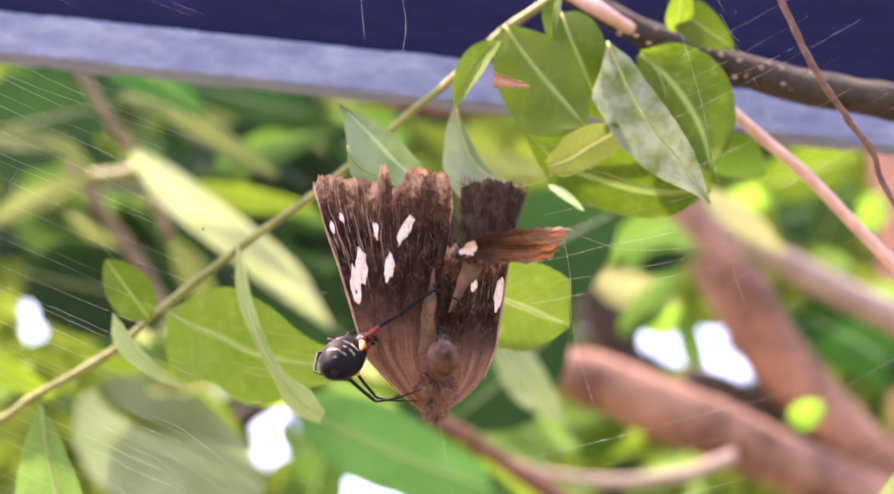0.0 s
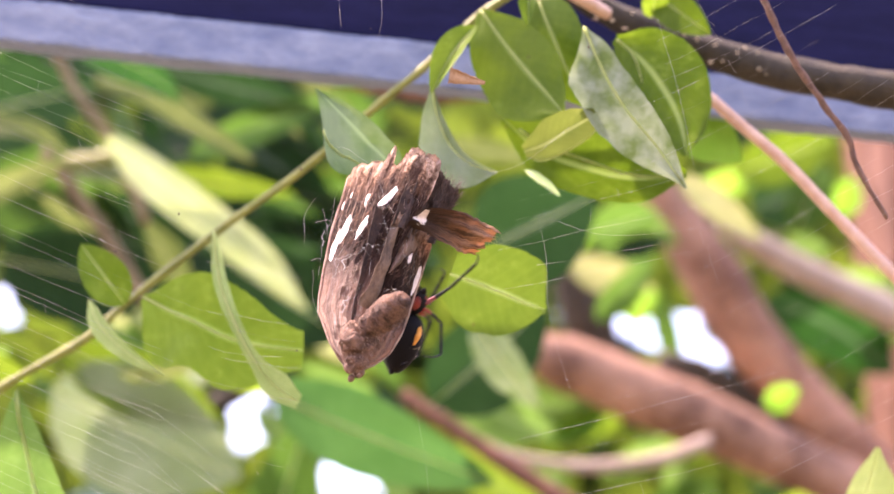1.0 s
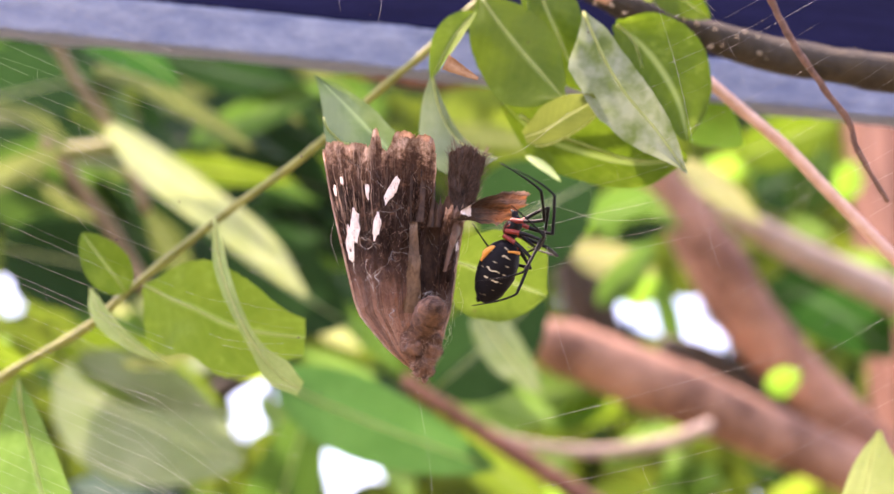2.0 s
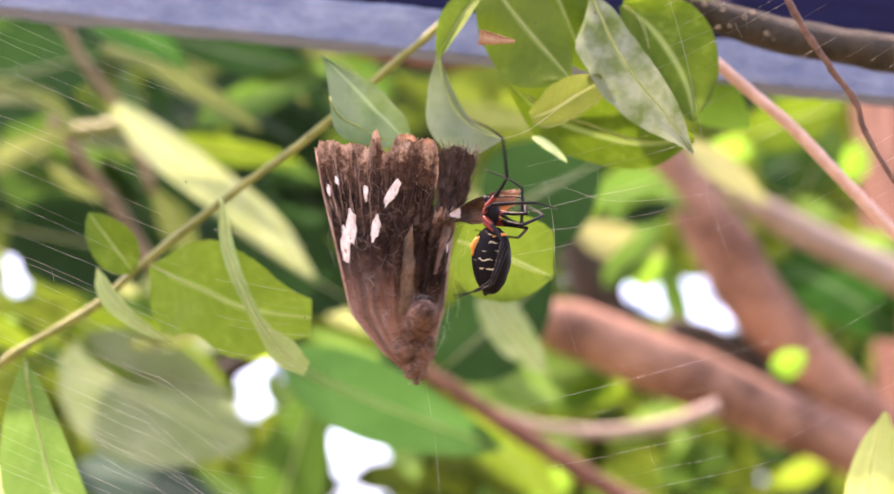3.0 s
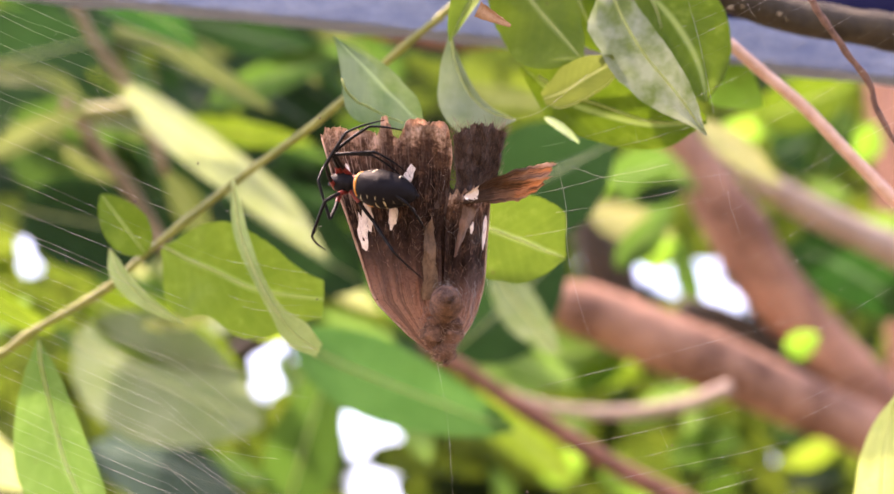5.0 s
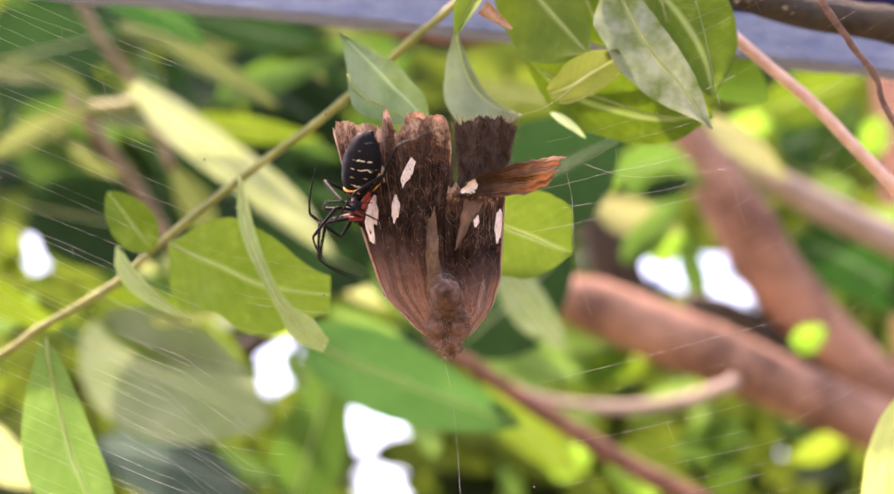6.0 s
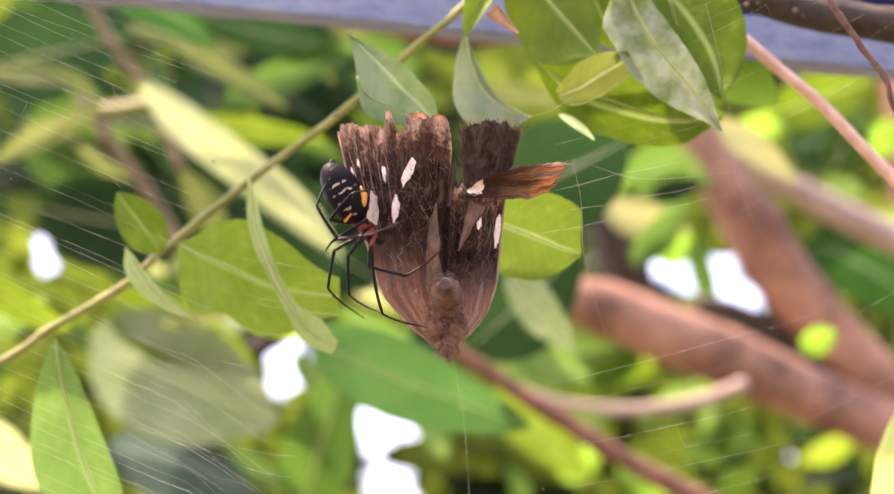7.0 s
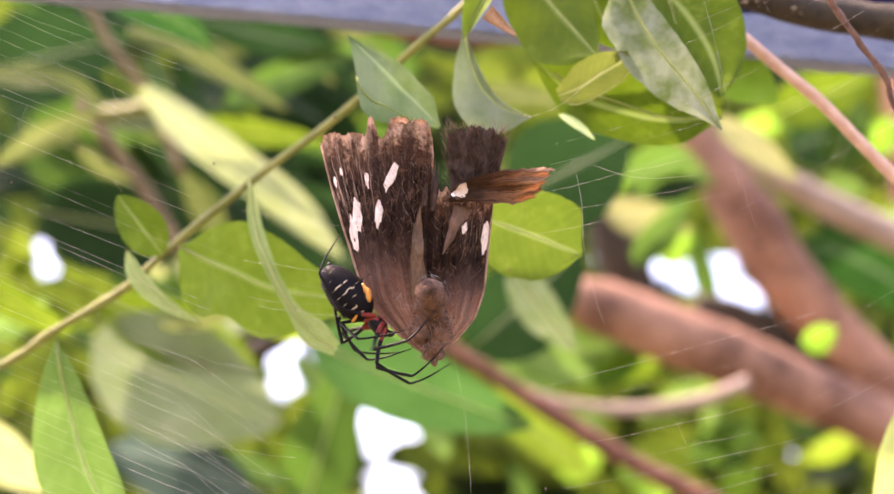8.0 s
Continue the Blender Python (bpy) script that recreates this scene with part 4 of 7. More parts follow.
    S([(-0.2096, 0.9100, 1.6162), (-0.1879, 0.9100, 1.5757), (-0.1661, 0.9100, 1.5446), (-0.1505, 0.9100, 1.5042)], [0.00280, 0.00311], BARK_OLIVE)
    S([(-0.2065, 0.9100, 1.5446), (-0.1879, 0.9100, 1.5197), (-0.1661, 0.9100, 1.4886), (-0.1505, 0.9100, 1.4607)], [0.00373, 0.00373], BARK_OLIVE)
    S([(-0.2252, 0.9100, 1.5291), (-0.1972, 0.9100, 1.5369), (-0.1630, 0.9100, 1.5415)], [0.00373, 0.00373], STEM)
    S([(-0.0689, 0.9000, 1.5903), (-0.0443, 0.9000, 1.5826), (-0.0197, 0.9000, 1.5774), (0.0049, 0.9000, 1.5734), (0.0357, 0.9000, 1.5749)], [0.003, 0.0042, 0.0042, 0.003], BARK_RED)
    W = lambda *p: SLOPE.inverted() @ Vector(p)
    S([W(-0.5, 1.05, 0.0), W(-0.47, 1.02, 0.9), W(-0.42, 0.98, 1.55), W(-0.36, 0.94, 1.78), (-0.2936, 0.9100, 1.5260), (-0.2718, 0.9100, 1.5275)], [0.014, 0.01, 0.004])
    S([(-0.1507, 1.0400, 1.3768), (-0.1294, 1.0400, 1.3928), (-0.0938, 1.0400, 1.4088)], [0.00711, 0.00569], BARK_DARK)
    S([(-0.0127, 0.9750, 1.4052), (0.0106, 0.9750, 1.3900), (0.0407, 0.9750, 1.3696), (0.0741, 0.9750, 1.3476), (0.1076, 0.9750, 1.3271), (0.1579, 0.9750, 1.3015)], [0.0042, 0.0052, 0.006], BARK_RED)


def build_tree():
    tree = thing("tree", "tree with thick pinkish-brown limbs and a dense canopy", "tree")
    B = lambda pts, r, m=BARK: part("limb", tube(pts, r, rough=0.1, freq=25, seg=14), m, tree)
    B([(0.0319, 1.2800, 1.4324), (0.0581, 1.2800, 1.4191), (0.0866, 1.2800, 1.4079), (0.1041, 1.2800, 1.4012), (0.1304, 1.2800, 1.3914), (0.1611, 1.2800, 1.3780), (0.1985, 1.2800, 1.3620), (0.2363, 1.2800, 1.3459), (0.2733, 1.2800, 1.3289), (0.3085, 1.2800, 1.3127), (0.3615, 1.2800, 1.2894), (0.4234, 1.2800, 1.2624)], [0.0087, 0.0122, 0.0175, 0.0219, 0.0236, 0.0245, 0.0236, 0.0219, 0.0201, 0.0219, 0.0262])
    # upper end of the limb, its shade put into dark bark
    B([(0.1152, 1.3300, 1.4794), (0.1243, 1.3300, 1.4520), (0.1333, 1.3300, 1.4246), (0.1446, 1.3300, 1.3880)], [0.0136, 0.0191, 0.0200, 0.0182], BARK_DARK)
    B([(0.1459, 1.3600, 1.5945), (0.1737, 1.3600, 1.5597), (0.1945, 1.3600, 1.5272), (0.2155, 1.3600, 1.4969), (0.2387, 1.3600, 1.4596), (0.2598, 1.3600, 1.4222), (0.2925, 1.3600, 1.3823), (0.3393, 1.3600, 1.3338), (0.3840, 1.3600, 1.2903), (0.4311, 1.3600, 1.2477)], [0.0121, 0.0139, 0.0167, 0.0214, 0.0251, 0.0260, 0.0242, 0.0223, 0.0223, 0.0251])
    B([(0.2326, 1.3000, 1.5102), (0.2526, 1.3000, 1.4946), (0.2994, 1.3000, 1.4685), (0.3520, 1.3000, 1.4429), (0.4110, 1.3000, 1.4158)], [0.0071, 0.0111, 0.0124, 0.0142], BARK_PALE)
    B([(0.0344, 1.1700, 1.3534), (0.0704, 1.1700, 1.3407), (0.1184, 1.1700, 1.3351), (0.1663, 1.1700, 1.3407), (0.2023, 1.1700, 1.3534)], [0.00360, 0.00440, 0.00520], BARK_PALE)
    # added dark strip in place of the shade along the limb
    B([(0.1922, 1.3600, 1.3923), (0.2248, 1.3600, 1.3827), (0.2575, 1.3600, 1.3662), (0.3090, 1.3600, 1.3354)], [0.0121, 0.0139, 0.0130, 0.0093], BARK_DARK)
    W = lambda *p: SLOPE.inverted() @ Vector(p)
    part("trunk", tube([W(0.86, 1.42, -0.02), W(0.82, 1.4, 0.4), W(0.76, 1.34, 0.9), W(0.66, 1.28, 1.4), W(0.6, 1.26, 1.62)], [0.12, 0.09, 0.075, 0.07], rough=0.12, freq=14, seg=18), BARK, tree, "thick pinkish-brown trunk")
    B([(0.4234, 1.2800, 1.2624), W(0.55, 1.23, 1.66), W(0.62, 1.27, 1.52)], [0.03, 0.05])
    B([(0.4311, 1.3600, 1.2477), W(0.52, 1.26, 1.7), W(0.62, 1.27, 1.55)], [0.025, 0.04])
    B([(0.4110, 1.3000, 1.4158), W(0.56, 1.26, 1.74), W(0.61, 1.27, 1.6)], [0.015, 0.03])
    B([W(0.62, 1.27, 1.5), W(0.82, 1.6, 2.2), W(0.98, 2.1, 2.9), W(0.8, 2.5, 3.5), W(0.3, 2.7, 3.75), W(-0.4, 2.75, 3.75)], [0.06, 0.05, 0.04, 0.02])
    B([W(0.98, 2.1, 2.9), W(1.05, 2.6, 2.9), W(0.8, 3.1, 2.5)], [0.035, 0.015])
    # canopy: many leaves in a slab, with a few openings to the sky
    gaps = [((493, 738), 10), ((487, 752), 12), ((480, 768), 10), ((676, 818), 11), ((662, 844), 14), ((647, 872), 14), ((634, 896), 11), ((648, 988), 20), ((1164, 598), 10), ((1252, 618), 11), ((1262, 642), 12), ((1274, 664), 8), ((1100, 583), 12), ((70, 515), -14), ((64, 545), -17), ((60, 595), -12), ((1050, 392), 8), ((1075, 795), -22), ((250, 300), -16), ((268, 350), -14)]
    holes = [((px - 784) / 2926, (433.5 - py) / 2926, r / 2926) for (px, py), r in gaps]
    random.seed(11)

    def crown(count, near, far, small, large, clear):
        bm = bmesh.new()
        made = 0
        while made < count:
            y = random.uniform(near, far)
            gx, gz = random.uniform(-0.36, 0.36), random.uniform(-0.26, 0.13)
            size = random.uniform(small, large)
            if any((gx - hx) ** 2 + (gz - hz) ** 2 < (hr + clear * size / y) ** 2 for hx, hz, hr in holes):
                continue
            a = random.uniform(0, 2 * math.pi)
            c = Vector((gx * y, y, 1.5 + gz * y))
            d = Vector((math.cos(a), random.uniform(-0.4, 0.4), math.sin(a) * 0.8)) * size * 0.5
            leaf_into(bm, c - d, c + d, size * random.uniform(0.35, 0.55), facing=(random.uniform(-0.7, 0.7), -1, random.uniform(-0.3, 0.9)), n=5, m=2, seed=made)
            made += 1
        return bm
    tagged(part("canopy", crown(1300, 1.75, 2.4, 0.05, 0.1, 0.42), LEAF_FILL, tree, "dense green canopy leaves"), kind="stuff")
    tagged(part("inner_canopy", crown(2600, 2.4, 3.4, 0.1, 0.17, 0.43), LEAF_SHADE, tree, "inner canopy leaves with shade put into their colour"), kind="stuff")


def build_wall():
    bm = bmesh.new()
    box_into(bm, (0.468, 1.55, 0.0), (0.68, 1.72, 3.4), 0.01)
    tagged(part("post", bm, POSTPAINT), "rusty red painted post standing on the soil", "post")


# ---- the moth ----
MM = 0.001


def left_edge(s):
    """Outer and inner border of the broad wing, in mm, from the head (s = 0) to the margin (s = 1)."""
    outer = np.interp(s, [0, 0.09, 0.24, 0.5, 0.75, 1], [0.6, -5.6, -13.2, -17.4, -21.6, -25.0])
    inner = np.interp(s, [0, 0.2, 0.5, 0.8, 1], [1.8, 1.2, 0.2, 2.0, 2.6])
    return outer, inner


def left_wing_point(s, u, lift=0.0):
    """u runs from the ridge (0) to the outer border (1)."""
    outer, inner = left_edge(s)
    x = inner + (outer - inner) * u
    z = -25.5 + 50.5 * s + (1.6 - 3.4 * (u - 0.35) ** 2) * s
    y = 3.4 * (1 - s) ** 3 + 0.16 * abs(x - inner) + 0.02 * (x - inner) ** 2 - 0.9 * math.sin(math.pi * u) * (0.4 + s)
    y += (0.45 + 0.3 * max(0, 0.5 - s)) * noise.noise(Vector((x * 0.7, z * 0.4, 13))) + 0.2 * noise.noise(Vector((x * 1.7, z * 0.9, 23))) + 0.7 * noise.noise(Vector((x * 0.25, z * 0.09, 3))) + 0.28 * math.sin(u * 6.5 + 2.2 * s) * math.sin(math.pi * min(1, s * 1.1)) + 0.16 * noise.noise(Vector((u * 24, s * 3, 5))) * s
    if s > 0.82:
        y -= 1.0 * ((s - 0.82) / 0.18) ** 2 * (0.7 + 0.9 * noise.noise(Vector((u * 6, 2, 4))))
    return Vector((x, y - lift, z)) * MM


def right_edge(s):
    outer = np.interp(s, [0, 0.08, 0.2, 0.36, 0.64, 1], [2.2, 6.4, 10.4, 12.3, 12.9, 13.7])
    inner = np.interp(s, [0, 0.2, 0.5, 0.8, 1], [1.2, 1.3, 1.1, 1.2, 2.4])
    return outer, inner


def right_wing_point(s, u, lift=0.0):
    outer, inner = right_edge(s)
    x = inner + (outer - inner) * u
    z = -25.5 + 40.0 * s
    y = 3.4 * (1 - s) ** 3 + 0.72 * (x - inner) + 0.022 * (x - inner) ** 2 - 1.2 * math.sin(math.pi * u)
    y += 0.4 * noise.noise(Vector((x * 0.7, z * 0.25, 15))) + 0.2 * noise.noise(Vector((x * 1.7, z * 0.8, 25))) + 0.5 * noise.noise(Vector((x * 0.3, z * 0.12, 9))) + 0.2 * math.sin(u * 19 + z * 0.1) * s + 0.7 * math.sin(u * 7 + 2 * s) * math.sin(math.pi * s)
    return Vector((x, y - lift, z)) * MM


def sheet(point, n, m, torn=None):
    """A double-sided thin wing sheet with a ragged far border."""
    bm = bmesh.new()
    uv = bm.loops.layers.uv.verify()
    layers = []
    for lift in (0.0, -0.14):
        rows = []
        for i in range(n + 1):
            row = []
            for j in range(m + 1):
                s, u = i / n, j / m
                cut = torn(u) if torn else 1.0
                row.append((bm.verts.new(point(s * cut, u, lift)), (s, u)))
            rows.append(row)
        layers.append(rows)
    for k, rows in enumerate(layers):
        for r, q in zip(rows, rows[1:]):
            for j in range(m):
                quad = [r[j], r[j + 1], q[j + 1], q[j]]
                if k:
                    quad.reverse()
                f = bm.faces.new([x[0] for x in quad])
                for loop, x in zip(f.loops, quad):
                    loop[uv].uv = x[1]
    a, b = layers
    rim = [(a[-1][j], b[-1][j]) for j in range(m + 1)]
    sides = [[(a[i][0], b[i][0]) for i in range(n + 1)], [(a[i][m], b[i][m]) for i in range(n + 1)], rim]
    for line in sides:
        for (p, q), (r, t) in zip(line, line[1:]):
            f = bm.faces.new((p[0], q[0], t[0], r[0]))
            for loop, x in zip(f.loops, (p, q, t, r)):
                loop[uv].uv = x[1]
    return bm


def patch(point, s, u, ds, du, tilt=0.0, seed=0):
    """A pale scale spot lying on a wing."""
    bm = bmesh.new()
    ring = []
    mid = bm.verts.new(point(s, u, 0.16))
    inner = []
    for k in range(18):
        a = 2 * math.pi * k / 18
        r = 0.92 / max(abs(math.cos(a + 0.5)), abs(math.sin(a + 0.5))) ** 0.6 * (1 + 0.45 * noise.noise(Vector((math.cos(a) * 1.9, math.sin(a) * 1.9, seed))) + 0.12 * noise.noise(Vector((math.cos(a) * 7, math.sin(a) * 7, seed))))
        p, q = math.cos(a) * r, math.sin(a) * r
        inner.append(bm.verts.new(point(s + ds * p * 0.6, u + (du * q + tilt * p) * 0.6, 0.15)))
        ring.append(bm.verts.new(point(s + ds * p, u + du * q + tilt * p, 0.05)))
    for k in range(18):
        bm.faces.new((mid, inner[k], inner[(k + 1) % 18]))
        bm.faces.new((inner[k], ring[k], ring[(k + 1) % 18], inner[(k + 1) % 18]))
    return bm


def build_moth():
    moth = thing("dead_moth", "dead brown moth with torn white-spotted wings wrapped in silk", "moth")
    random.seed(3)

    def left_torn(u):
        k = np.interp(u, [0, 0.022, 0.11, 0.225, 0.38, 0.405, 0.47, 0.495, 0.555, 0.57, 0.66, 0.765, 0.87, 0.945, 1], [0.87, 0.935, 0.98, 0.992, 0.985, 0.94, 0.93, 0.985, 0.98, 0.94, 0.955, 0.955, 0.97, 0.965, 0.945])
        return k + 0.008 * abs(math.sin(math.pi * u * 13)) + 0.022 * noise.noise(Vector((u * 22, 1, 1))) + 0.022 * noise.noise(Vector((u * 75, 5, 1)))
    left = part("forewing", sheet(left_wing_point, 64, 200, left_torn), WING, moth, "broad brown wing with white spots and a ragged margin")
    for k, (s, u, ds, du, tl) in enumerate([(0.615, 0.79, 0.075, 0.05, -0.02), (0.53, 0.885, 0.08, 0.05, -0.03), (0.61, 0.545, 0.06, 0.042, -0.03), (0.765, 0.385, 0.055, 0.05, -0.05), (0.76, 0.62, 0.034, 0.022, 0.0), (0.80, 0.86, 0.018, 0.018, 0.0), (0.76, 0.94, 0.028, 0.014, 0.0)]):
        part("wing_spot", patch(left_wing_point, s, u, ds, du, tl, k * 3.1), SPOT, left)
    # thin tan lobes behind the margin
    def lobe(u):
        return 0.97 - 0.35 * abs(2 * u - 1) ** 4 + 0.05 * noise.noise(Vector((u * 7, 3, 2))) + 0.03 * noise.noise(Vector((u * 30, 3, 2)))
    for k, (u0, u1, h) in enumerate([(0.03, 0.22, 0.005), (0.18, 0.4, 0.012), (0.49, 0.56, 0.018), (0.58, 0.8, -0.045), (0.78, 1.0, -0.05)]):
        def flap(s, u, lift=0.0, u0=u0, u1=u1, h=h, k=k):
            p = left_wing_point(0.86 + s * (0.15 + h), u0 + (u1 - u0) * u, lift - 0.45)
            return p + Vector((0, 0.4 * math.sin(u * 6 + k) * s, 0)) * MM
        part("margin_shred", sheet(flap, 14, 40, lobe), MARGIN, left, "pale tan scalloped margin")
    right = part("forewing", sheet(right_wing_point, 50, 40, lambda u: 0.93 + 0.05 * noise.noise(Vector((u * 11, 3, 8)))), WING, moth, "narrow torn brown wing")
    for k, (s, u, ds, du, tl) in enumerate([(0.67, 0.92, 0.10, 0.07, 0.0), (0.72, 0.55, 0.03, 0.05, 0.0)]):
        part("wing_spot", patch(right_wing_point, s, u, ds, du, tl, 40 + k), SPOT, right)

    # bristly torn end above the fold
    def stump(s, u, lift=0.0):
        x = 4.2 + 9.2 * u + (u - 0.3) * 4.6 * s
        z = 10.0 + 16.5 * s - 1.6 * (u - 0.5) ** 2 * s
        y = 3.0 + 6.5 * u + 0.35 * math.sin(u * 17 + s * 2) + 0.9 * noise.noise(Vector((x * 0.5, z * 0.3, 4)))
        return Vector((x, y - lift, z)) * MM
    st = part("wing_stump", sheet(stump, 26, 70, lambda u: 0.85 + 0.12 * math.sin(math.pi * u) + 0.05 * noise.noise(Vector((u * 9, 6, 3))) + 0.05 * noise.noise(Vector((u * 45, 6, 3)))), FRAYED, moth, "dark bristly torn wing end")

    def bristle(bm, a, reach, w):
        b = a + Vector(reach) * MM
        mid = (a + b) / 2 + Vector((random.uniform(-.3, .3), random.uniform(-.2, .1), 0)) * MM
        tube_into(bm, [a, mid, b], [w * MM, w * 0.8 * MM, w * 0.3 * MM], seg=3, n=1)
    for mat, count, w in ((HAIR, 420, 0.055), (TAN, 320, 0.045)):
        bm = bmesh.new()
        for k in range(count):
            u, s = random.random(), random.uniform(0.15, 0.92)
            bristle(bm, stump(s, u, 0.1), (random.uniform(-1.6, 1.6) + (u - 0.5) * 2, random.uniform(-1.0, 0.2), random.uniform(0.3, 3.4)), w)
        tagged(part("bristles", bm, mat, st), kind="stuff")
    # fuzz over the wings
    for owner, f, mat, count, lo, hi in ((left, left_wing_point, HAIR, 800, 0.5, 0.86), (left, left_wing_point, TAN, 120, 0.3, 0.86), (right, right_wing_point, HAIR, 220, 0.3, 0.9), (right, right_wing_point, TAN, 90, 0.1, 0.9)):
        bm = bmesh.new()
        for k in range(count):
            u, s = random.random(), random.uniform(lo, hi)
            bristle(bm, f(s, u, 0.04), (random.uniform(-1.0, 1.0), random.uniform(-0.5, -0.02), random.uniform(0.2, 2.4)), random.uniform(0.02, 0.036))
        tagged(part("fuzz", bm, mat, owner), kind="stuff")

    for owner, f, count in ((left, left_wing_point, 130), (right, right_wing_point, 60)):
        bm = bmesh.new()
        for k in range(count):
            u, s, a = random.uniform(0.03, 0.97), random.uniform(0.38, 0.86), random.uniform(-0.9, 0.9)
            length = random.uniform(0.6, 2.6)
            p = f(s, u, 0.25)
            d = Vector((math.sin(a), random.uniform(-0.12, 0.04), math.cos(a))) * length * MM
            side = Vector((random.uniform(-0.4, 0.4), 0, random.uniform(-0.4, 0.4))) * MM
            tube_into(bm, [p, p + d / 2 + side, p + d], [0.012 * MM, 0.03 * MM, 0.012 * MM], seg=3, n=2)
        tagged(part("fuzz", bm, MARGIN, owner), kind="stuff")

    # folded torn strip that sticks out sideways
    def strip(s, u, lift=0.0):
        x = 4.6 + 22.2 * s + 0.8 * (u - 0.5)
        v = 2 * u - 1
        mid = along_list((10.6, 11.7, 12.3, 12.7, 13.2, 14.0, 15.0), s)
        half = along_list((1.6, 2.5, 3.2, 3.7, 3.8, 3.4, 2.6), s)
        z = mid + v * half * (1 + 0.12 * noise.noise(Vector((s * 7, v * 0.8, 1)))) + 0.55 * noise.noise(Vector((s * 20, v, 6))) * s
        y = -1.6 + 8.0 * s - 1.6 * v * abs(v) + 0.6 * math.sin(v * 9 + s * 5) * s + 1.0 * math.sin(v * 3.4 + s * 5) + 0.4 * noise.noise(Vector((s * 9, v * 2, 8)))
        return Vector((x, y - lift, z)) * MM
    fl = part("wing_strip", sheet(strip, 46, 60, lambda u: 0.86 + 0.15 * u ** 0.7 - 0.05 * abs(math.sin(u * 14)) + 0.06 * noise.noise(Vector((u * 24, 2, 5)))), FLAP, moth, "rust-brown torn wing strip")
    part("wing_spot", patch(strip, 0.09, 0.55, 0.085, 0.42, 0.0, 60), SPOT, fl)

    def fold(s, u, lift=0.0):
        x = 3.2 + 2.0 * s + (0.3 + 3.8 * s) * u + 0.3 * noise.noise(Vector((s * 7, u, 3)))
        z = -2.7 + 11.4 * s - 1.2 * u * s + 0.4 * noise.noise(Vector((x, s * 3, 2)))
        y = 0.2 + 0.66 * (x - 1.0) - 1.2 * math.sin(math.pi * u) + 0.4 * noise.noise(Vector((x * 0.6, z * 0.3, 5)))
        return Vector((x, y - lift - 0.8, z)) * MM
    fd = part("wing_fold", sheet(fold, 20, 14), FOLD, moth, "lighter brown folded wing edge")
    # torn dark shreds between the wings
    for k, (x0, z0, w, h, y0) in enumerate(((-2.4, 8, 3.0, 13.0, 0.6), (0.2, 7, 2.8, 13.5, 1.2), (2.4, 7, 2.4, 7.5, 1.6))):
        def shred(s, u, lift=0.0, x0=x0, z0=z0, w=w, h=h, y0=y0, k=k):
            x = x0 + w * u + 0.5 * (u - 0.5) * s
            y = y0 + 0.7 * math.sin(u * 5 + k) + 0.6 * noise.noise(Vector((x, s * 2, k)))
            return Vector((x, y - lift, z0 + h * s)) * MM
        part("torn_shred", sheet(shred, 14, 10, lambda u, k=k: 0.72 + 0.5 * noise.noise(Vector((u * 8, k, 3)))), WING_DARK, moth, "dark torn wing shred")

    # added dark backing sheet that closes the gap between the wings, no real shred
    def backing(s, u, lift=0.0):
        half = 2.2 + 5.0 * s
        x = 0.4 + half * (2 * u - 1)
        z = -15 + 30 * s
        y = 4.6 - 0.02 * x * x + 0.6 * noise.noise(Vector((x * 0.3, z * 0.15, 2)))
        return Vector((x, y - lift, z)) * MM
    part("torn_shred", sheet(backing, 24, 24, lambda u: 0.9 + 0.14 * noise.noise(Vector((u * 9, 4, 3)))), WING_DARK, moth, "dark torn wing shred")
    # tan hind wing showing down the middle
    def mid_strip(s, u, lift=0.0):
        half = (1.9 - 1.1 * s) * (1 + 0.35 * noise.noise(Vector((s * 6, 1, u))))
        x = -1.2 - 0.4 * s + (2 * u - 1) * half
        z = -12 + 20 * s
        y = -0.9 + 0.05 * (x + 1.2) ** 2 + 1.6 * (1 - s) ** 3 + 0.7 * noise.noise(Vector((x * 0.7, z * 0.25, 7))) + 1.6 * s ** 3
        return Vector((x, y - lift, z)) * MM
    part("hindwing", sheet(mid_strip, 30, 8), HINDWING, moth, "tan folded hindwing")
    # ringed abdomen that points outward
    pts = [Vector(p) * MM for p in ((1.4, 2.4, -15.0), (1.8, -1.0, -13.4), (1.9, -4.2, -11.7), (1.8, -7.2, -10.3), (1.8, -9.4, -9.5))]
    bm = bmesh.new()
    line = spline(pts, 14)
    rr = []
    for i in range(len(line)):
        f = i / (len(line) - 1)
        rr.append((3.2 * math.sin(math.pi * (0.2 + 0.72 * f)) ** 0.7 + 0.34 * math.cos(i * 1.57)) * MM)
    tube_into(bm, line, rr, seg=20, n=1, rough=0.16, freq=650)
    part("abdomen", bm, FUZZ, moth, "ringed brown abdomen")
    # head and thorax, knobbly
    for r, c in (((4.6, 2.4, 4.2), (1.6, 3.0, -18.6)), ((2.6, 2.0, 2.2), (-0.6, 1.6, -19.8)), ((2.4, 1.9, 2.2), (3.2, 1.9, -20.2)), ((2.5, 1.8, 1.9), (2.1, 1.9, -22.9)), ((1.5, 1.3, 1.2), (1.3, 2.4, -25.0)), ((1.4, 1.2, 1.1), (3.1, 2.5, -25.2)), ((0.8, 0.8, 0.9), (2.4, 2.6, -26.6))):
        part("thorax_lobe", blob([v * MM for v in r], [v * MM for v in c], u=28, v=20, rough=0.45, freq=700), FUZZ, moth)
    bm = bmesh.new()
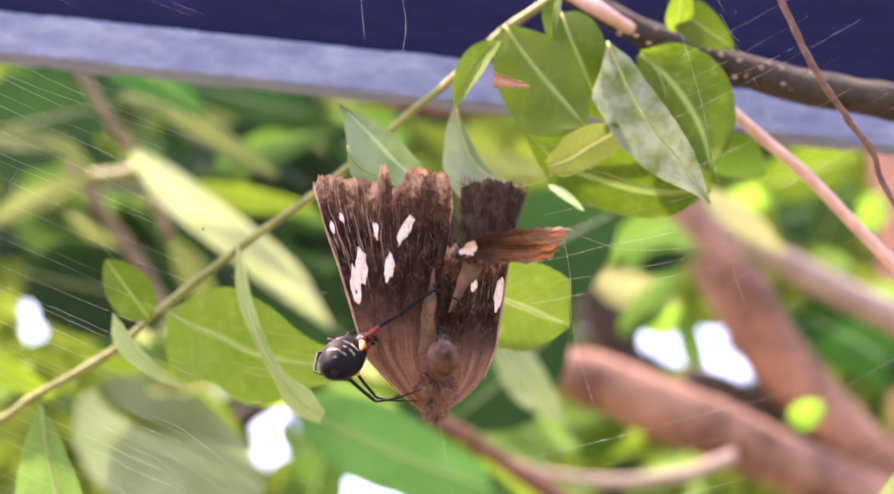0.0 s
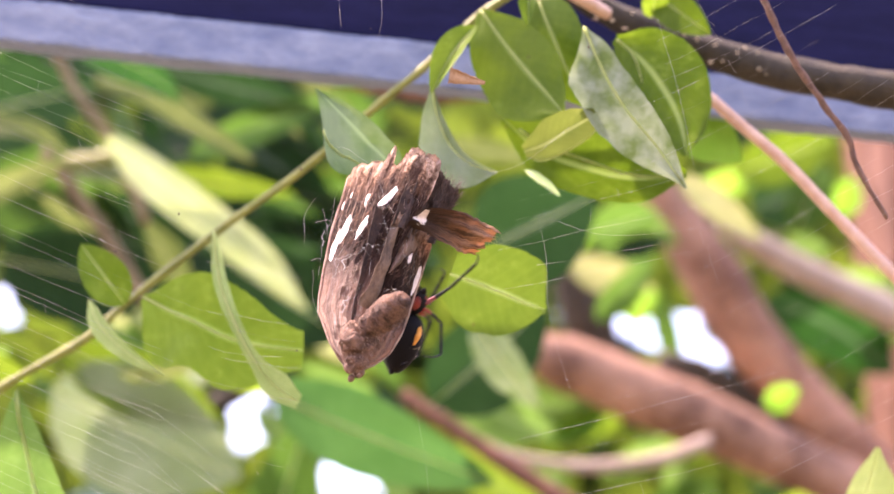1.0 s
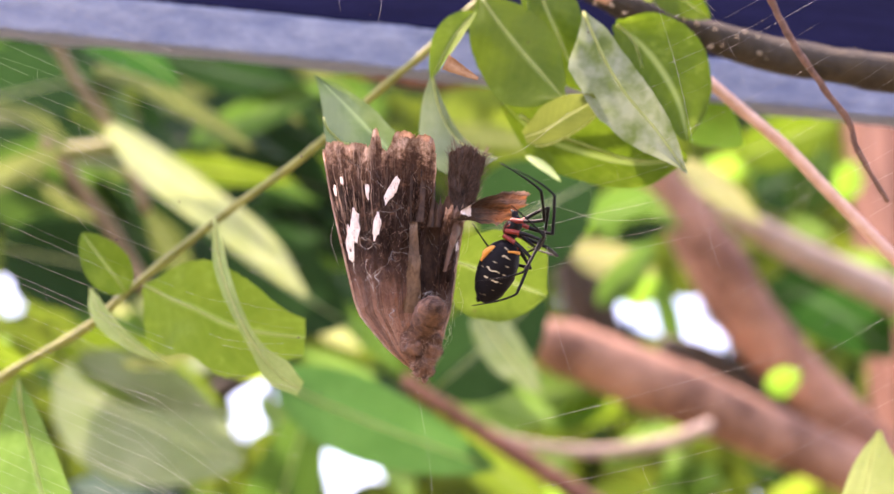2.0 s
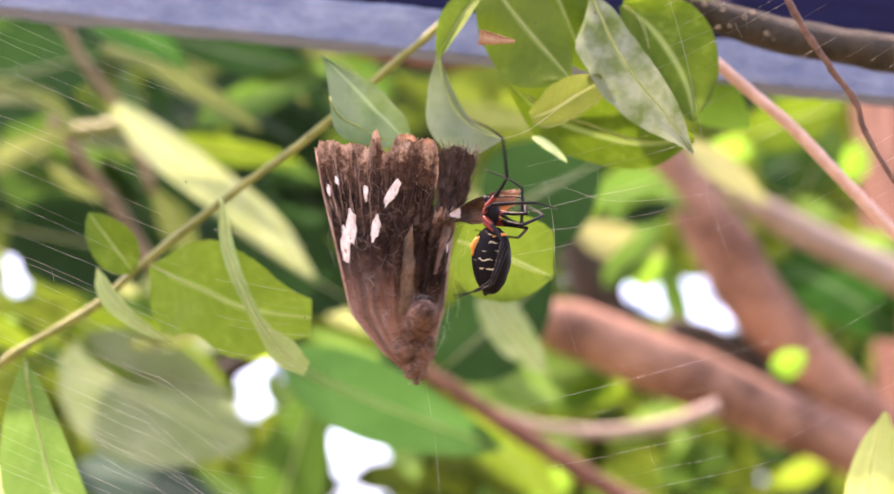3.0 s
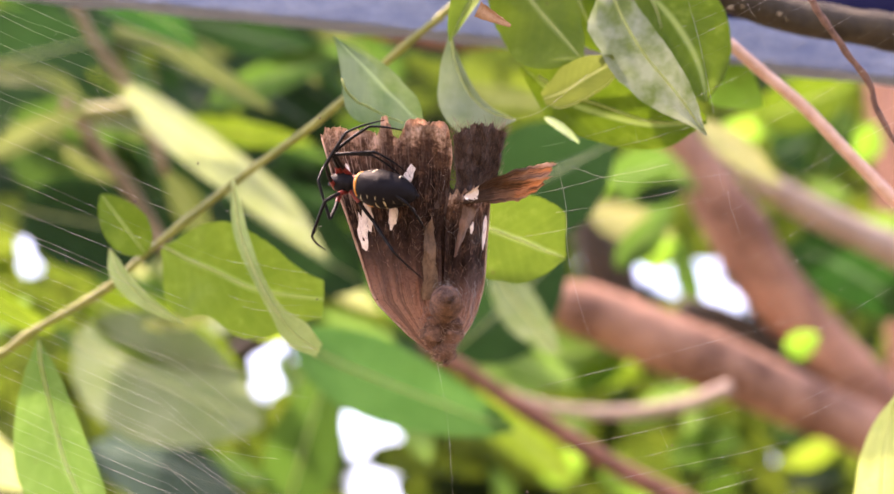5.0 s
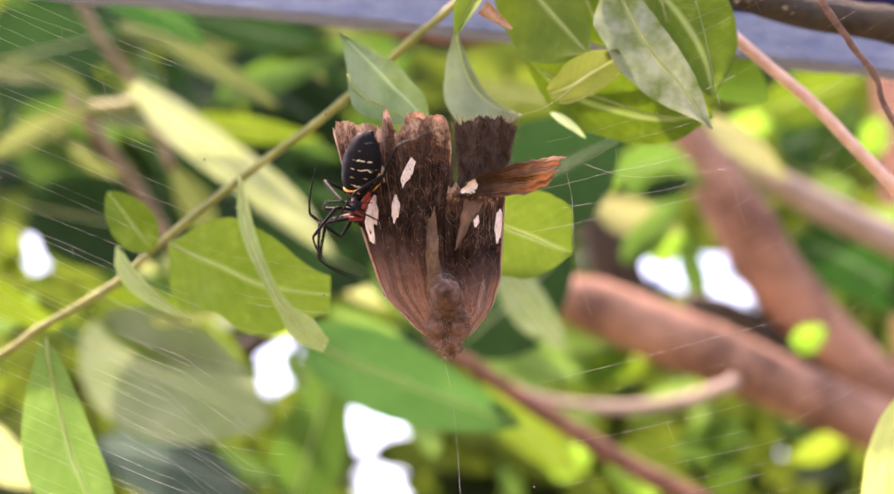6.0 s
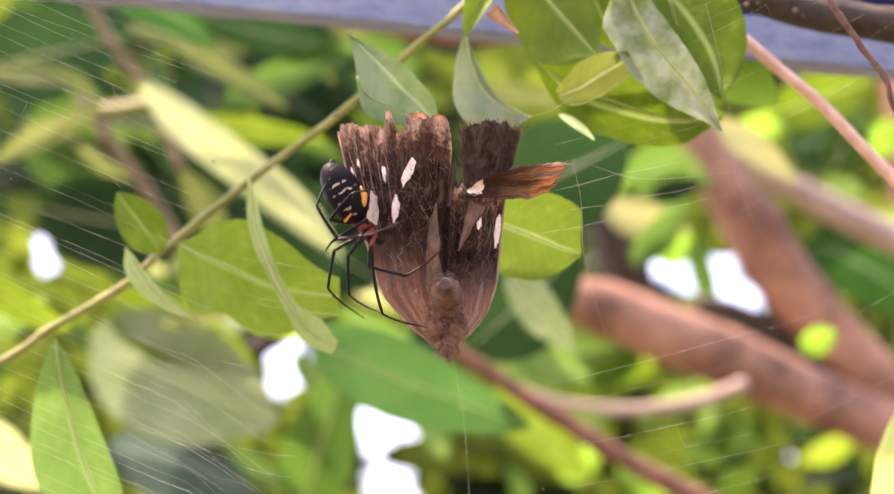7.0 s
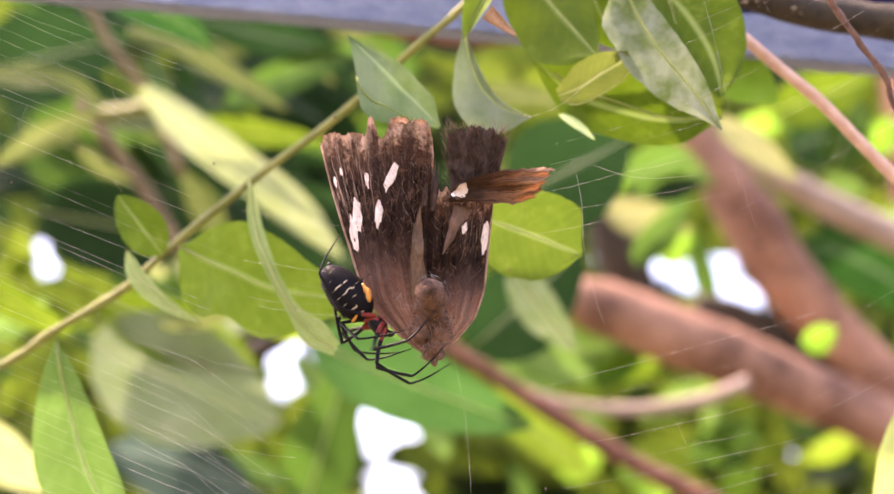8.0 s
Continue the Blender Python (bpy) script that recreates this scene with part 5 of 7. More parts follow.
    for k in range(260):
        a, z = random.uniform(0, 2 * math.pi), random.uniform(-26.5, -16)
        wide = np.interp(z, [-26.5, -24, -20, -16], [1.2, 2.4, 4.2, 4.6])
        c = Vector((1.4 + wide * math.cos(a), 2.2 - 2.0 * abs(math.sin(a)), z)) * MM
        bristle(bm, c, (0.9 * math.cos(a) + random.uniform(-0.5, 0.5), -random.uniform(0.2, 0.8), random.uniform(-1.0, 0.6)), random.uniform(0.03, 0.06))
    tagged(part("thorax_hair", bm, MARGIN, moth, "pale hair on head and thorax"), kind="stuff")
    # stiff pale front borders of both wings
    for owner, f, n0 in ((left, left_wing_point, 0.93), (right, right_wing_point, 0.9)):
        part("wing_vein", tube([f(0.03 + (n0 - 0.03) * k / 14, 0.995, 0.32) for k in range(15)], [0.22 * MM, 0.32 * MM, 0.2 * MM], seg=6, n=1), MARGIN, owner, "pale stiff wing border")
    for u, low, high in ((0.58, 0.6, 0.9), (0.67, 0.7, 0.93), (0.77, 0.45, 0.92), (0.86, 0.66, 0.94), (0.93, 0.5, 0.93)):
        part("wing_vein", tube([left_wing_point(low + (high - low) * k / 12, u + 0.1 * (1 - k / 12) * (0.6 - u) + 0.022 * noise.noise(Vector((k * 0.6, u * 20, 0))), 0.12) for k in range(13)], [0.02 * MM, 0.07 * MM, 0.04 * MM], seg=5, n=1), MARGIN, left)
    # silk wrapped over it
    bm = bmesh.new()
    for k in range(54):
        side = random.random() < 0.6
        f = left_wing_point if side else right_wing_point
        s, u = random.uniform(0.05, 0.85), random.uniform(0.05, 0.95)
        ds, du = random.uniform(-0.2, 0.2), random.uniform(-0.5, 0.5)
        line = []
        for i in range(5):
            q = i / 4
            line.append(f(min(0.9, max(0.02, s + ds * q + random.uniform(-0.02, 0.02))), min(1, max(0, u + du * q + random.uniform(-0.04, 0.04))), 0.3 + 0.3 * math.sin(math.pi * q)))
        tube_into(bm, line, [0.018 * MM, 0.018 * MM], seg=3, n=4)
    for s0, u0, n0, f in ((0.14, 0.8, 9, right_wing_point), (0.3, 0.75, 8, right_wing_point), (0.2, 0.5, 6, left_wing_point), (0.12, 0.7, 6, left_wing_point), (0.36, 0.6, 6, left_wing_point), (0.08, 0.9, 5, right_wing_point), (0.44, 0.85, 6, left_wing_point)):
        line = [f(s0 + 0.016 * i, u0 + 0.04 * random.uniform(-1, 1) - 0.01 * i, 0.5) for i in range(n0)]
        tube_into(bm, line, [0.02 * MM, 0.07 * MM, 0.02 * MM], seg=4, n=4)
    for k in range(24):
        a, r = random.uniform(0, 6.28), random.uniform(0.5, 1.0)
        c = Vector((1.9 + 3.4 * r * math.cos(a), -9.6 + 6 * r * r, -10.2 + 3.4 * r * math.sin(a)))
        d = Vector((-math.sin(a), -0.3, math.cos(a)))
        tube_into(bm, [(c - d) * MM, (c + Vector((0.3 * math.cos(a), -0.4, 0.3 * math.sin(a)))) * MM, (c + d) * MM], [0.02 * MM, 0.025 * MM], seg=3, n=2)
    tagged(part("silk_wrap", bm, SILK, moth, "loose white silk threads"), kind="stuff")
    return moth, left, (right, st, fl, fd)


# ---- the spider ----
def build_spider():
    spider = thing("spider", "black orb-weaving spider with cream bands and red leg bases", "spider")

    def egg(q):
        k = 1 + 0.1 * (q.x / (7.0 * MM))
        return Vector((q.x, q.y * k, q.z * k))
    ab = part("abdomen", blob((7.5 * MM, 4.1 * MM, 4.3 * MM), (-6.2 * MM, 0, 0), u=32, v=20, squash=egg, rough=0.04), BANDED, spider, "glossy black abdomen with cream bands")
    part("spinneret", blob((1.0 * MM, 0.7 * MM, 0.7 * MM), (-13.0 * MM, 0, -1.2 * MM), u=10, v=8), BLACK, ab)
    for y in (1, -1):
        part("orange_mark", tube([Vector((-0.9, y * 2.2, -1.2)) * MM, Vector((-1.8, y * 2.9, -2.1)) * MM, Vector((-3.2, y * 3.1, -2.8)) * MM, Vector((-5.2, y * 2.9, -3.2)) * MM], [0.2 * MM, 0.7 * MM, 0.75 * MM, 0.25 * MM], seg=8, rough=0.3, freq=900), ORANGE, ab, "orange flank stripe")
    part("collar_mark", tube([Vector((-1.0, -2.7, 1.6)) * MM, Vector((-0.55, -1.5, 2.6)) * MM, Vector((-0.45, 0, 3.0)) * MM, Vector((-0.55, 1.5, 2.6)) * MM, Vector((-1.0, 2.7, 1.6)) * MM], [0.2 * MM, 0.42 * MM, 0.2 * MM], seg=6), ORANGE, ab, "thin orange collar line")
    ce = part("cephalothorax", blob((3.1 * MM, 2.3 * MM, 1.7 * MM), (4.0 * MM, 0, -0.4 * MM), u=20, v=12, rough=0.08), BLACK, spider, "dark head and thorax")
    part("sternum", blob((1.6 * MM, 1.1 * MM, 0.4 * MM), (3.8 * MM, 0, -1.95 * MM), u=12, v=8), RED, ce, "red underside")
    for y in (0.7, -0.7):
        part("fang", tube([(6.2 * MM, y * MM, -0.8 * MM), (7.3 * MM, y * MM, -1.4 * MM), (7.6 * MM, y * 0.7 * MM, -2.4 * MM)], [0.6 * MM, 0.55 * MM, 0.15 * MM], seg=8), BLACK, ce)
    legs, lower_legs = [], []
    for k in range(8):
        bm = tube([(0, 0, 0), (1.5 * MM, 0, 0.25 * MM), (5.2 * MM, 0, 0.35 * MM), (8.5 * MM, 0, 0)], [0.5 * MM, 0.52 * MM, 0.42 * MM, 0.36 * MM], seg=8)
        leg = part("leg", bm, BLACK, spider, "black leg with a red base")
        part("femur_base", tube([(-0.2 * MM, 0, 0), (1.2 * MM, 0, 0.2 * MM), (3.2 * MM, 0, 0.33 * MM)], [0.6 * MM, 0.58 * MM, 0.5 * MM], seg=8), RED, leg, "red leg base")
        # shin and foot, bent once
        low = part("lower_leg", tube([(-0.2 * MM, 0, 0), (0.5 * MM, 0, 0.45 * MM), (3.3 * MM, 0, 2.4 * MM), (6.3 * MM, 0, 4.2 * MM), (7.6 * MM, 0, 4.6 * MM), (11.5 * MM, 0, 3.0 * MM), (16.5 * MM, 0, -0.1 * MM)], [0.34 * MM, 0.42 * MM, 0.34 * MM, 0.36 * MM, 0.26 * MM, 0.22 * MM, 0.1 * MM], seg=8, n=4), BLACK, leg)
        legs.append(leg)
        lower_legs.append(low)
    return spider, legs, lower_legs


# ---- the web ----
def build_web():
    web = thing("orb_web", "fine pale orb web stretched between the twigs", "spider web")
    hub = Vector((-0.0018, 0.3700, 1.6813))
    random.seed(21)

    def at(angle, r):
        return hub + Vector((math.sin(angle) * r, 0.002 * math.sin(angle * 9) + 0.012 * angle ** 2 - 0.003, -math.cos(angle) * r))

    def strand(bm, p, q, w, sag=0.0003):
        mid = (p + q) / 2 + Vector((0, 0, -sag))
        tube_into(bm, [p, mid, q], [w, w], seg=3, n=1, cap=False)
    # the capture threads run nearly straight from one strong radius to the next
    bm = bmesh.new()
    for a0, r0, r1 in ((0.338, 0.17, 0.21), (0.45, 0.14, 0.17)):
        for k in range(8):
            if random.random() < 0.35:
                continue
            strand(bm, at(a0 + random.uniform(-0.004, 0.004), r0 + (r1 - r0) * k / 8), at(a0 + random.uniform(-0.004, 0.004), r0 + (r1 - r0) * (k + 1) / 8), 0.014 * MM)
    tagged(part("radial_threads", bm, SILK, web, "straight radial threads"), kind="stuff")
    bm = bmesh.new()

    def family(a, b, start, end, step, skip, ragged, heavy=1.0, stop=1.0):
        r = start
        while r < end:
            if random.random() > skip:
                p = at(a + random.uniform(-ragged, ragged), r + random.uniform(-0.0012, 0.0012))
                q = at(b + random.uniform(-ragged, ragged), r + random.uniform(-0.0012, 0.0012))
                if q.x > stop:
                    q = p.lerp(q, max(0.1, (stop - p.x + random.uniform(-0.006, 0.006)) / (q.x - p.x)))
                cut = random.uniform(0.75, 1.0)
                w = random.uniform(0.006, 0.0165) * MM * heavy
                joint = p.lerp(q, cut * random.uniform(0.3, 0.7)) + Vector((0, 0, random.uniform(-0.0009, 0.0003)))
                strand(bm, p, joint, w, 0.0003)
                strand(bm, joint, p.lerp(q, cut), w, 0.0003)
                if random.random() < 0.3:
                    strand(bm, joint, joint + Vector((random.uniform(-0.002, 0.004), 0, -step)), w * 0.8)
            r += step * random.uniform(0.75, 1.25)
    family(-0.62, -0.20, 0.115, 0.32, 0.0030, 0.1, 0.03, 0.98, -0.05)
    family(-0.21, -0.11, 0.19, 0.29, 0.0034, 0.3, 0.03)
    family(0.13, 0.34, 0.175, 0.30, 0.0046, 0.3, 0.05)
    family(0.34, 0.62, 0.15, 0.31, 0.0040, 0.12, 0.04, 0.68)
    # threads low down, placed and bent to fit the camera's view
    low_a, low_b = Vector((-0.0750, 0.3660, 1.4661)), Vector((-0.0730, 0.3660, 1.4269))
    for k in range(17):
        p = low_a.lerp(low_b, k / 16) + Vector((random.uniform(-0.002, 0.002), 0, 0))
        q = p + Vector((random.uniform(0.011, 0.016), 0, -random.uniform(0.005, 0.007)))
        w = random.uniform(0.009, 0.016) * MM
        strand(bm, p, q, w)
        strand(bm, q, q + Vector((random.uniform(0.012, 0.02), 0, -random.uniform(0.011, 0.015))), w, -0.0004)
    tagged(part("spiral_threads", bm, SILK, web, "capture threads"), kind="stuff")
    # broken strands
    for pts in ([(0.0251, 0.3650, 1.5036), (0.0269, 0.3650, 1.4942), (0.0273, 0.3650, 1.4842), (0.0294, 0.3650, 1.4742), (0.0322, 0.3650, 1.4653)],
                [(-0.0097, 0.3700, 1.5548), (-0.0091, 0.3700, 1.5485), (-0.0099, 0.3700, 1.5432)], [(-0.0192, 0.3700, 1.5561), (-0.0182, 0.3700, 1.5457)],
                [(0.0152, 0.3670, 1.5130), (0.0223, 0.3700, 1.5154), (0.0341, 0.3900, 1.5245)], [(0.0534, 0.3800, 1.5485), (0.0572, 0.3750, 1.5325), (0.0602, 0.3700, 1.5144)],
                
                [(0.0277, 0.3670, 1.5029), (0.0425, 0.3700, 1.4992), (0.0700, 0.3750, 1.5017)], [(-0.0018, 0.3670, 1.4622), (0.0008, 0.3670, 1.4465), (0.0020, 0.3670, 1.4277)]):
        part("loose_strand", tube(pts, [0.017 * MM, 0.016 * MM], seg=4, n=5, cap=False), SILK, web)
    # specks caught in it
    bm = bmesh.new()
    for k in range(24):
        a, r = random.uniform(-0.55, 0.55), random.uniform(0.13, 0.27)
        p = at(a, r) + Vector((0, -0.0002, 0))
        bmesh.ops.create_icosphere(bm, subdivisions=1, radius=random.uniform(0.08, 0.3) * MM, matrix=Matrix.Translation(p) @ Matrix.Diagonal((random.uniform(0.6, 2), 0.8, random.uniform(0.6, 1.6), 1)))
    tagged(part("specks", bm, HAIR, web, "dark specks of debris"), kind="stuff")
    return web


def build_scrap():
    bm = bmesh.new()
    rows = []
    for lift in (-0.1, 0.1):
        row = []
        for k in range(15):
            s = k / 14
            x = -4.0 + 8 * s
            h = (1.5 * (1 - s) + 0.35) * (1 + 0.25 * noise.noise(Vector((x, lift * 9, 2))))
            row.append([bm.verts.new(Vector((x, lift + 0.5 * math.sin(s * 3), v * h - 0.3 * s)) * MM) for v in (-1, 0, 1)])
        rows.append(row)
    for k in range(14):
        for r, flip in ((rows[0], False), (rows[1], True)):
            for j in range(2):
                q = [r[k][j], r[k + 1][j], r[k + 1][j + 1], r[k][j + 1]]
                bm.faces.new(q[::-1] if flip else q)
        for j in (0, 2):
            bm.faces.new((rows[0][k][j], rows[1][k][j], rows[1][k + 1][j], rows[0][k + 1][j]))
    return tagged(part("leaf_scrap", bm, CHIPWOOD), "brown dead leaf scrap caught in the web", "leaf scrap")


build_ground()
build_beam()
build_tree()
build_wall()
build_middle_shrub()
build_near_shrub()
build_leaf_cluster()
build_twigs()
build_web()
dead_moth, broad_wing, narrow_wing = build_moth()
spider_thing, spider_legs, spider_lower_legs = build_spider()
scrap = build_scrap()


def motions(moth, broad, narrow, spider, legs, lower_legs, chip):
    walk(moth, [
        (0.0, pose(-0.00231, 0.33370, 1.60967, 25.79, 1.83, 6.45)),
        (0.2, pose(-0.00201, 0.33529, 1.61255, 18.81, 3.54, 9.11)),
        (0.4, pose(-0.00142, 0.33828, 1.61547, 12.05, 5.31, 14.95)),
        (0.5, pose(-0.00156, 0.34094, 1.61567, 9.13, 5.42, 23.08)),
        (0.6, pose(-0.00270, 0.34275, 1.61572, 5.74, 7.77, 26.35)),
        (0.8, pose(-0.00560, 0.34312, 1.61740, 11.00, 10.50, 36.04)),
        (1.0, pose(-0.00720, 0.34337, 1.61830, 10.00, 16.00, 35.84)),
        (1.2, pose(-0.00760, 0.34466, 1.61620, 17.00, 9.00, 38.30)),
        (1.5, pose(-0.00616, 0.34622, 1.61339, 24.06, -1.02, 29.66)),
        (1.7, pose(0.00057, 0.34485, 1.61754, 20.83, -3.40, 9.88)),
        (2.8, pose(-0.00755, 0.34796, 1.61094, 23.90, 4.71, 13.95)),
        (3.0, pose(-0.00356, 0.34772, 1.61192, 22.16, 0.42, 8.65)),
        (3.2, pose(-0.00083, 0.34769, 1.61257, 21.37, -0.33, 3.63)),
        (3.5, pose(-0.00413, 0.34893, 1.61001, 21.04, 5.04, 2.89)),
        (3.7, pose(-0.00900, 0.34801, 1.60974, 23.59, 9.18, 1.49)),
        (4.0, pose(-0.00713, 0.34623, 1.61040, 26.62, 10.08, -5.81)),
        (4.2, pose(-0.00518, 0.34444, 1.61143, 27.07, 8.52, -3.41)),
        (4.5, pose(-0.00285, 0.34341, 1.60847, 28.07, 0.72, 0.56)),
        (4.7, pose(-0.00167, 0.34452, 1.60748, 27.67, -0.65, 2.52)),
        (5.0, pose(-0.00151, 0.34460, 1.61026, 26.99, -1.54, 3.55)),
        (5.2, pose(-0.00095, 0.34388, 1.61014, 26.21, -2.22, 1.07)),
        (6.3, pose(-0.00259, 0.34581, 1.61119, 27.59, 3.13, -5.68)),
        (6.5, pose(-0.00230, 0.34610, 1.60994, 25.65, -2.13, -1.24)),
        (6.8, pose(-0.00470, 0.34613, 1.61127, 24.24, 3.27, 1.48)),
        (7.0, pose(-0.00404, 0.34629, 1.61179, 23.40, 2.49, -2.13)),
        (7.2, pose(-0.00347, 0.34615, 1.61175, 23.44, 2.13, -4.91)),
        (7.5, pose(-0.00688, 0.34634, 1.61055, 23.59, 3.40, -3.11)),
        (7.8, pose(-0.00732, 0.34801, 1.61084, 21.23, 3.38, -1.69)),
        (8.0, pose(-0.00770, 0.34877, 1.61201, 19.52, 2.64, -3.06)),
    ])
    # the wings give at the thorax as the bundle is turned
    def hinge(lean, swing):
        root = Matrix.Translation((0.0015, 0.003, -0.024))
        return root @ pose(0, 0, 0, 0, lean, swing) @ root.inverted()
    walk(broad, [(0.0, hinge(-0.9, 11.2)), (0.5, hinge(-2.0, -12.0)), (0.8, hinge(3.5, -38.0)), (1.0, hinge(5.0, -44.0)), (1.2, hinge(6.0, -42.0)), (1.5, hinge(2.5, -28.6)), (3.0, hinge(2.6, -0.5)), (3.5, hinge(2.4, 0.7)), (4.0, hinge(-0.7, 4.5)), (4.5, hinge(4.0, 14.3)), (5.0, hinge(1.4, 7.2)), (5.2, hinge(2.5, 15.0)), (6.3, hinge(0.3, 5.3)), (6.5, hinge(0.5, 5.6)), (7.0, hinge(0.0, 2.4)), (7.5, hinge(0.2, 1.8)), (8.0, hinge(-0.6, 3.9))])
    for wing in narrow:
        walk(wing, [(0.0, hinge(0.7, -17.2)), (0.5, hinge(-1.2, -14.6)), (1.0, hinge(-4.4, -16.8)), (1.5, hinge(5.3, 14.5)), (3.0, hinge(2.0, 19.5)), (3.5, hinge(-1.2, -2.4)), (4.0, hinge(2.4, 24.6)), (4.5, hinge(0.5, 6.6)), (5.0, hinge(1.3, 6.3)), (5.2, hinge(0.7, 4.7)), (6.3, hinge(0.5, -1.3)), (6.5, hinge(0.9, -1.6)), (7.0, hinge(1.5, 3.0)), (7.5, hinge(1.2, 2.1)), (8.0, hinge(1.9, -0.1))])
    walk(spider, [
        (0.0, pose(-0.01956, 0.33286, 1.59848, -64.20, -34.21, 67.66)),
        (0.2, pose(-0.01942, 0.33787, 1.60012, -48.31, -45.88, 56.21)),
        (0.4, pose(-0.02060, 0.34805, 1.60403, 13.87, -75.73, -14.40)),
        (0.5, pose(-0.02138, 0.35915, 1.60305, 47.44, -55.55, -67.79)),
        (0.6, pose(-0.02367, 0.36300, 1.60495, 108.28, -60.46, -140.04)),
        (0.8, pose(-0.01353, 0.36876, 1.60854, 22.36, -55.78, -74.02)),
        (1.0, pose(-0.00265, 0.36597, 1.61226, -43.59, -56.82, -51.83)),
        (1.2, pose(0.00288, 0.36010, 1.61460, -67.45, -52.60, -63.13)),
        (1.5, pose(0.00188, 0.35879, 1.61889, -48.85, -58.05, -78.64)),
        (1.7, pose(0.01934, 0.34595, 1.62059, -121.57, -62.44, -72.74)),
        (2.8, pose(0.01306, 0.34600, 1.61363, -177.98, -44.12, -20.67)),
        (3.0, pose(0.01336, 0.34266, 1.61698, -125.41, -69.91, -84.40)),
        (3.2, pose(0.01532, 0.33963, 1.61653, -149.15, -69.36, -75.05)),
        (3.5, pose(0.00776, 0.33749, 1.60788, 1.99, -51.37, 103.15)),
        (3.7, pose(-0.00097, 0.33538, 1.61065, -149.94, -68.17, -114.68)),
        (4.0, pose(-0.00286, 0.33349, 1.61586, -147.90, -66.52, -123.08)),
        (4.2, pose(-0.00569, 0.33317, 1.61759, -115.23, -58.14, -159.46)),
        (4.5, pose(-0.01103, 0.33533, 1.61661, -101.17, -33.27, 176.84)),
        (4.7, pose(-0.01529, 0.33636, 1.61668, -101.32, -31.35, 176.27)),
        (5.0, pose(-0.01813, 0.33943, 1.62256, -94.29, -16.44, 161.69)),
        (5.2, pose(-0.01908, 0.34090, 1.62202, -93.99, -8.88, 157.24)),
        (6.3, pose(-0.02032, 0.34621, 1.62067, -143.71, 62.87, 45.27)),
        (6.5, pose(-0.02120, 0.34926, 1.61520, -160.60, 47.83, 23.69)),
        (6.8, pose(-0.02237, 0.34700, 1.61961, -157.45, 65.28, 31.99)),
        (7.0, pose(-0.02211, 0.34719, 1.61738, -170.28, 57.46, 21.80)),
        (7.2, pose(-0.02170, 0.35006, 1.61246, -165.71, 58.09, 22.76)),
        (7.5, pose(-0.02077, 0.35169, 1.60777, -173.55, 54.99, 18.43)),
        (7.8, pose(-0.01982, 0.35432, 1.60079, -171.39, 56.04, 20.97)),
        (8.0, pose(-0.02107, 0.35543, 1.59785, -176.73, 47.69, 14.92)),
    ])
    walk(chip, [
        (0.0, pose(0.01422, 0.33068, 1.65866, 20.18, 7.51, 2.75)),
        (0.5, pose(0.01344, 0.33110, 1.65749, 20.18, 7.51, 2.75)),
        (1.0, pose(0.00961, 0.33151, 1.65638, 20.28, 9.39, 3.45)),
        (1.5, pose(0.00635, 0.33221, 1.65445, 23.23, 29.87, 12.06)),
        (3.0, pose(0.01467, 0.33105, 1.65764, 20.07, 4.70, 1.71)),
        (3.5, pose(0.01417, 0.33149, 1.65644, 20.04, 3.76, 1.37)),
        (4.0, pose(0.01305, 0.33144, 1.65656, 20.28, 9.39, 3.45)),
        (4.5, pose(0.01168, 0.33105, 1.65764, 20.74, 15.01, 5.60)),
        (5.0, pose(0.01151, 0.33087, 1.65814, 21.88, 23.40, 9.06)),
        (6.5, pose(0.01077, 0.33140, 1.65666, 24.79, 35.35, 14.96)),
        (7.0, pose(0.01055, 0.33138, 1.65674, 25.41, 37.16, 16.01)),
        (7.5, pose(0.00978, 0.33155, 1.65625, 25.41, 37.16, 16.01)),
        (8.0, pose(0.00998, 0.33152, 1.65635, 24.79, 35.35, 14.96)),
    ])
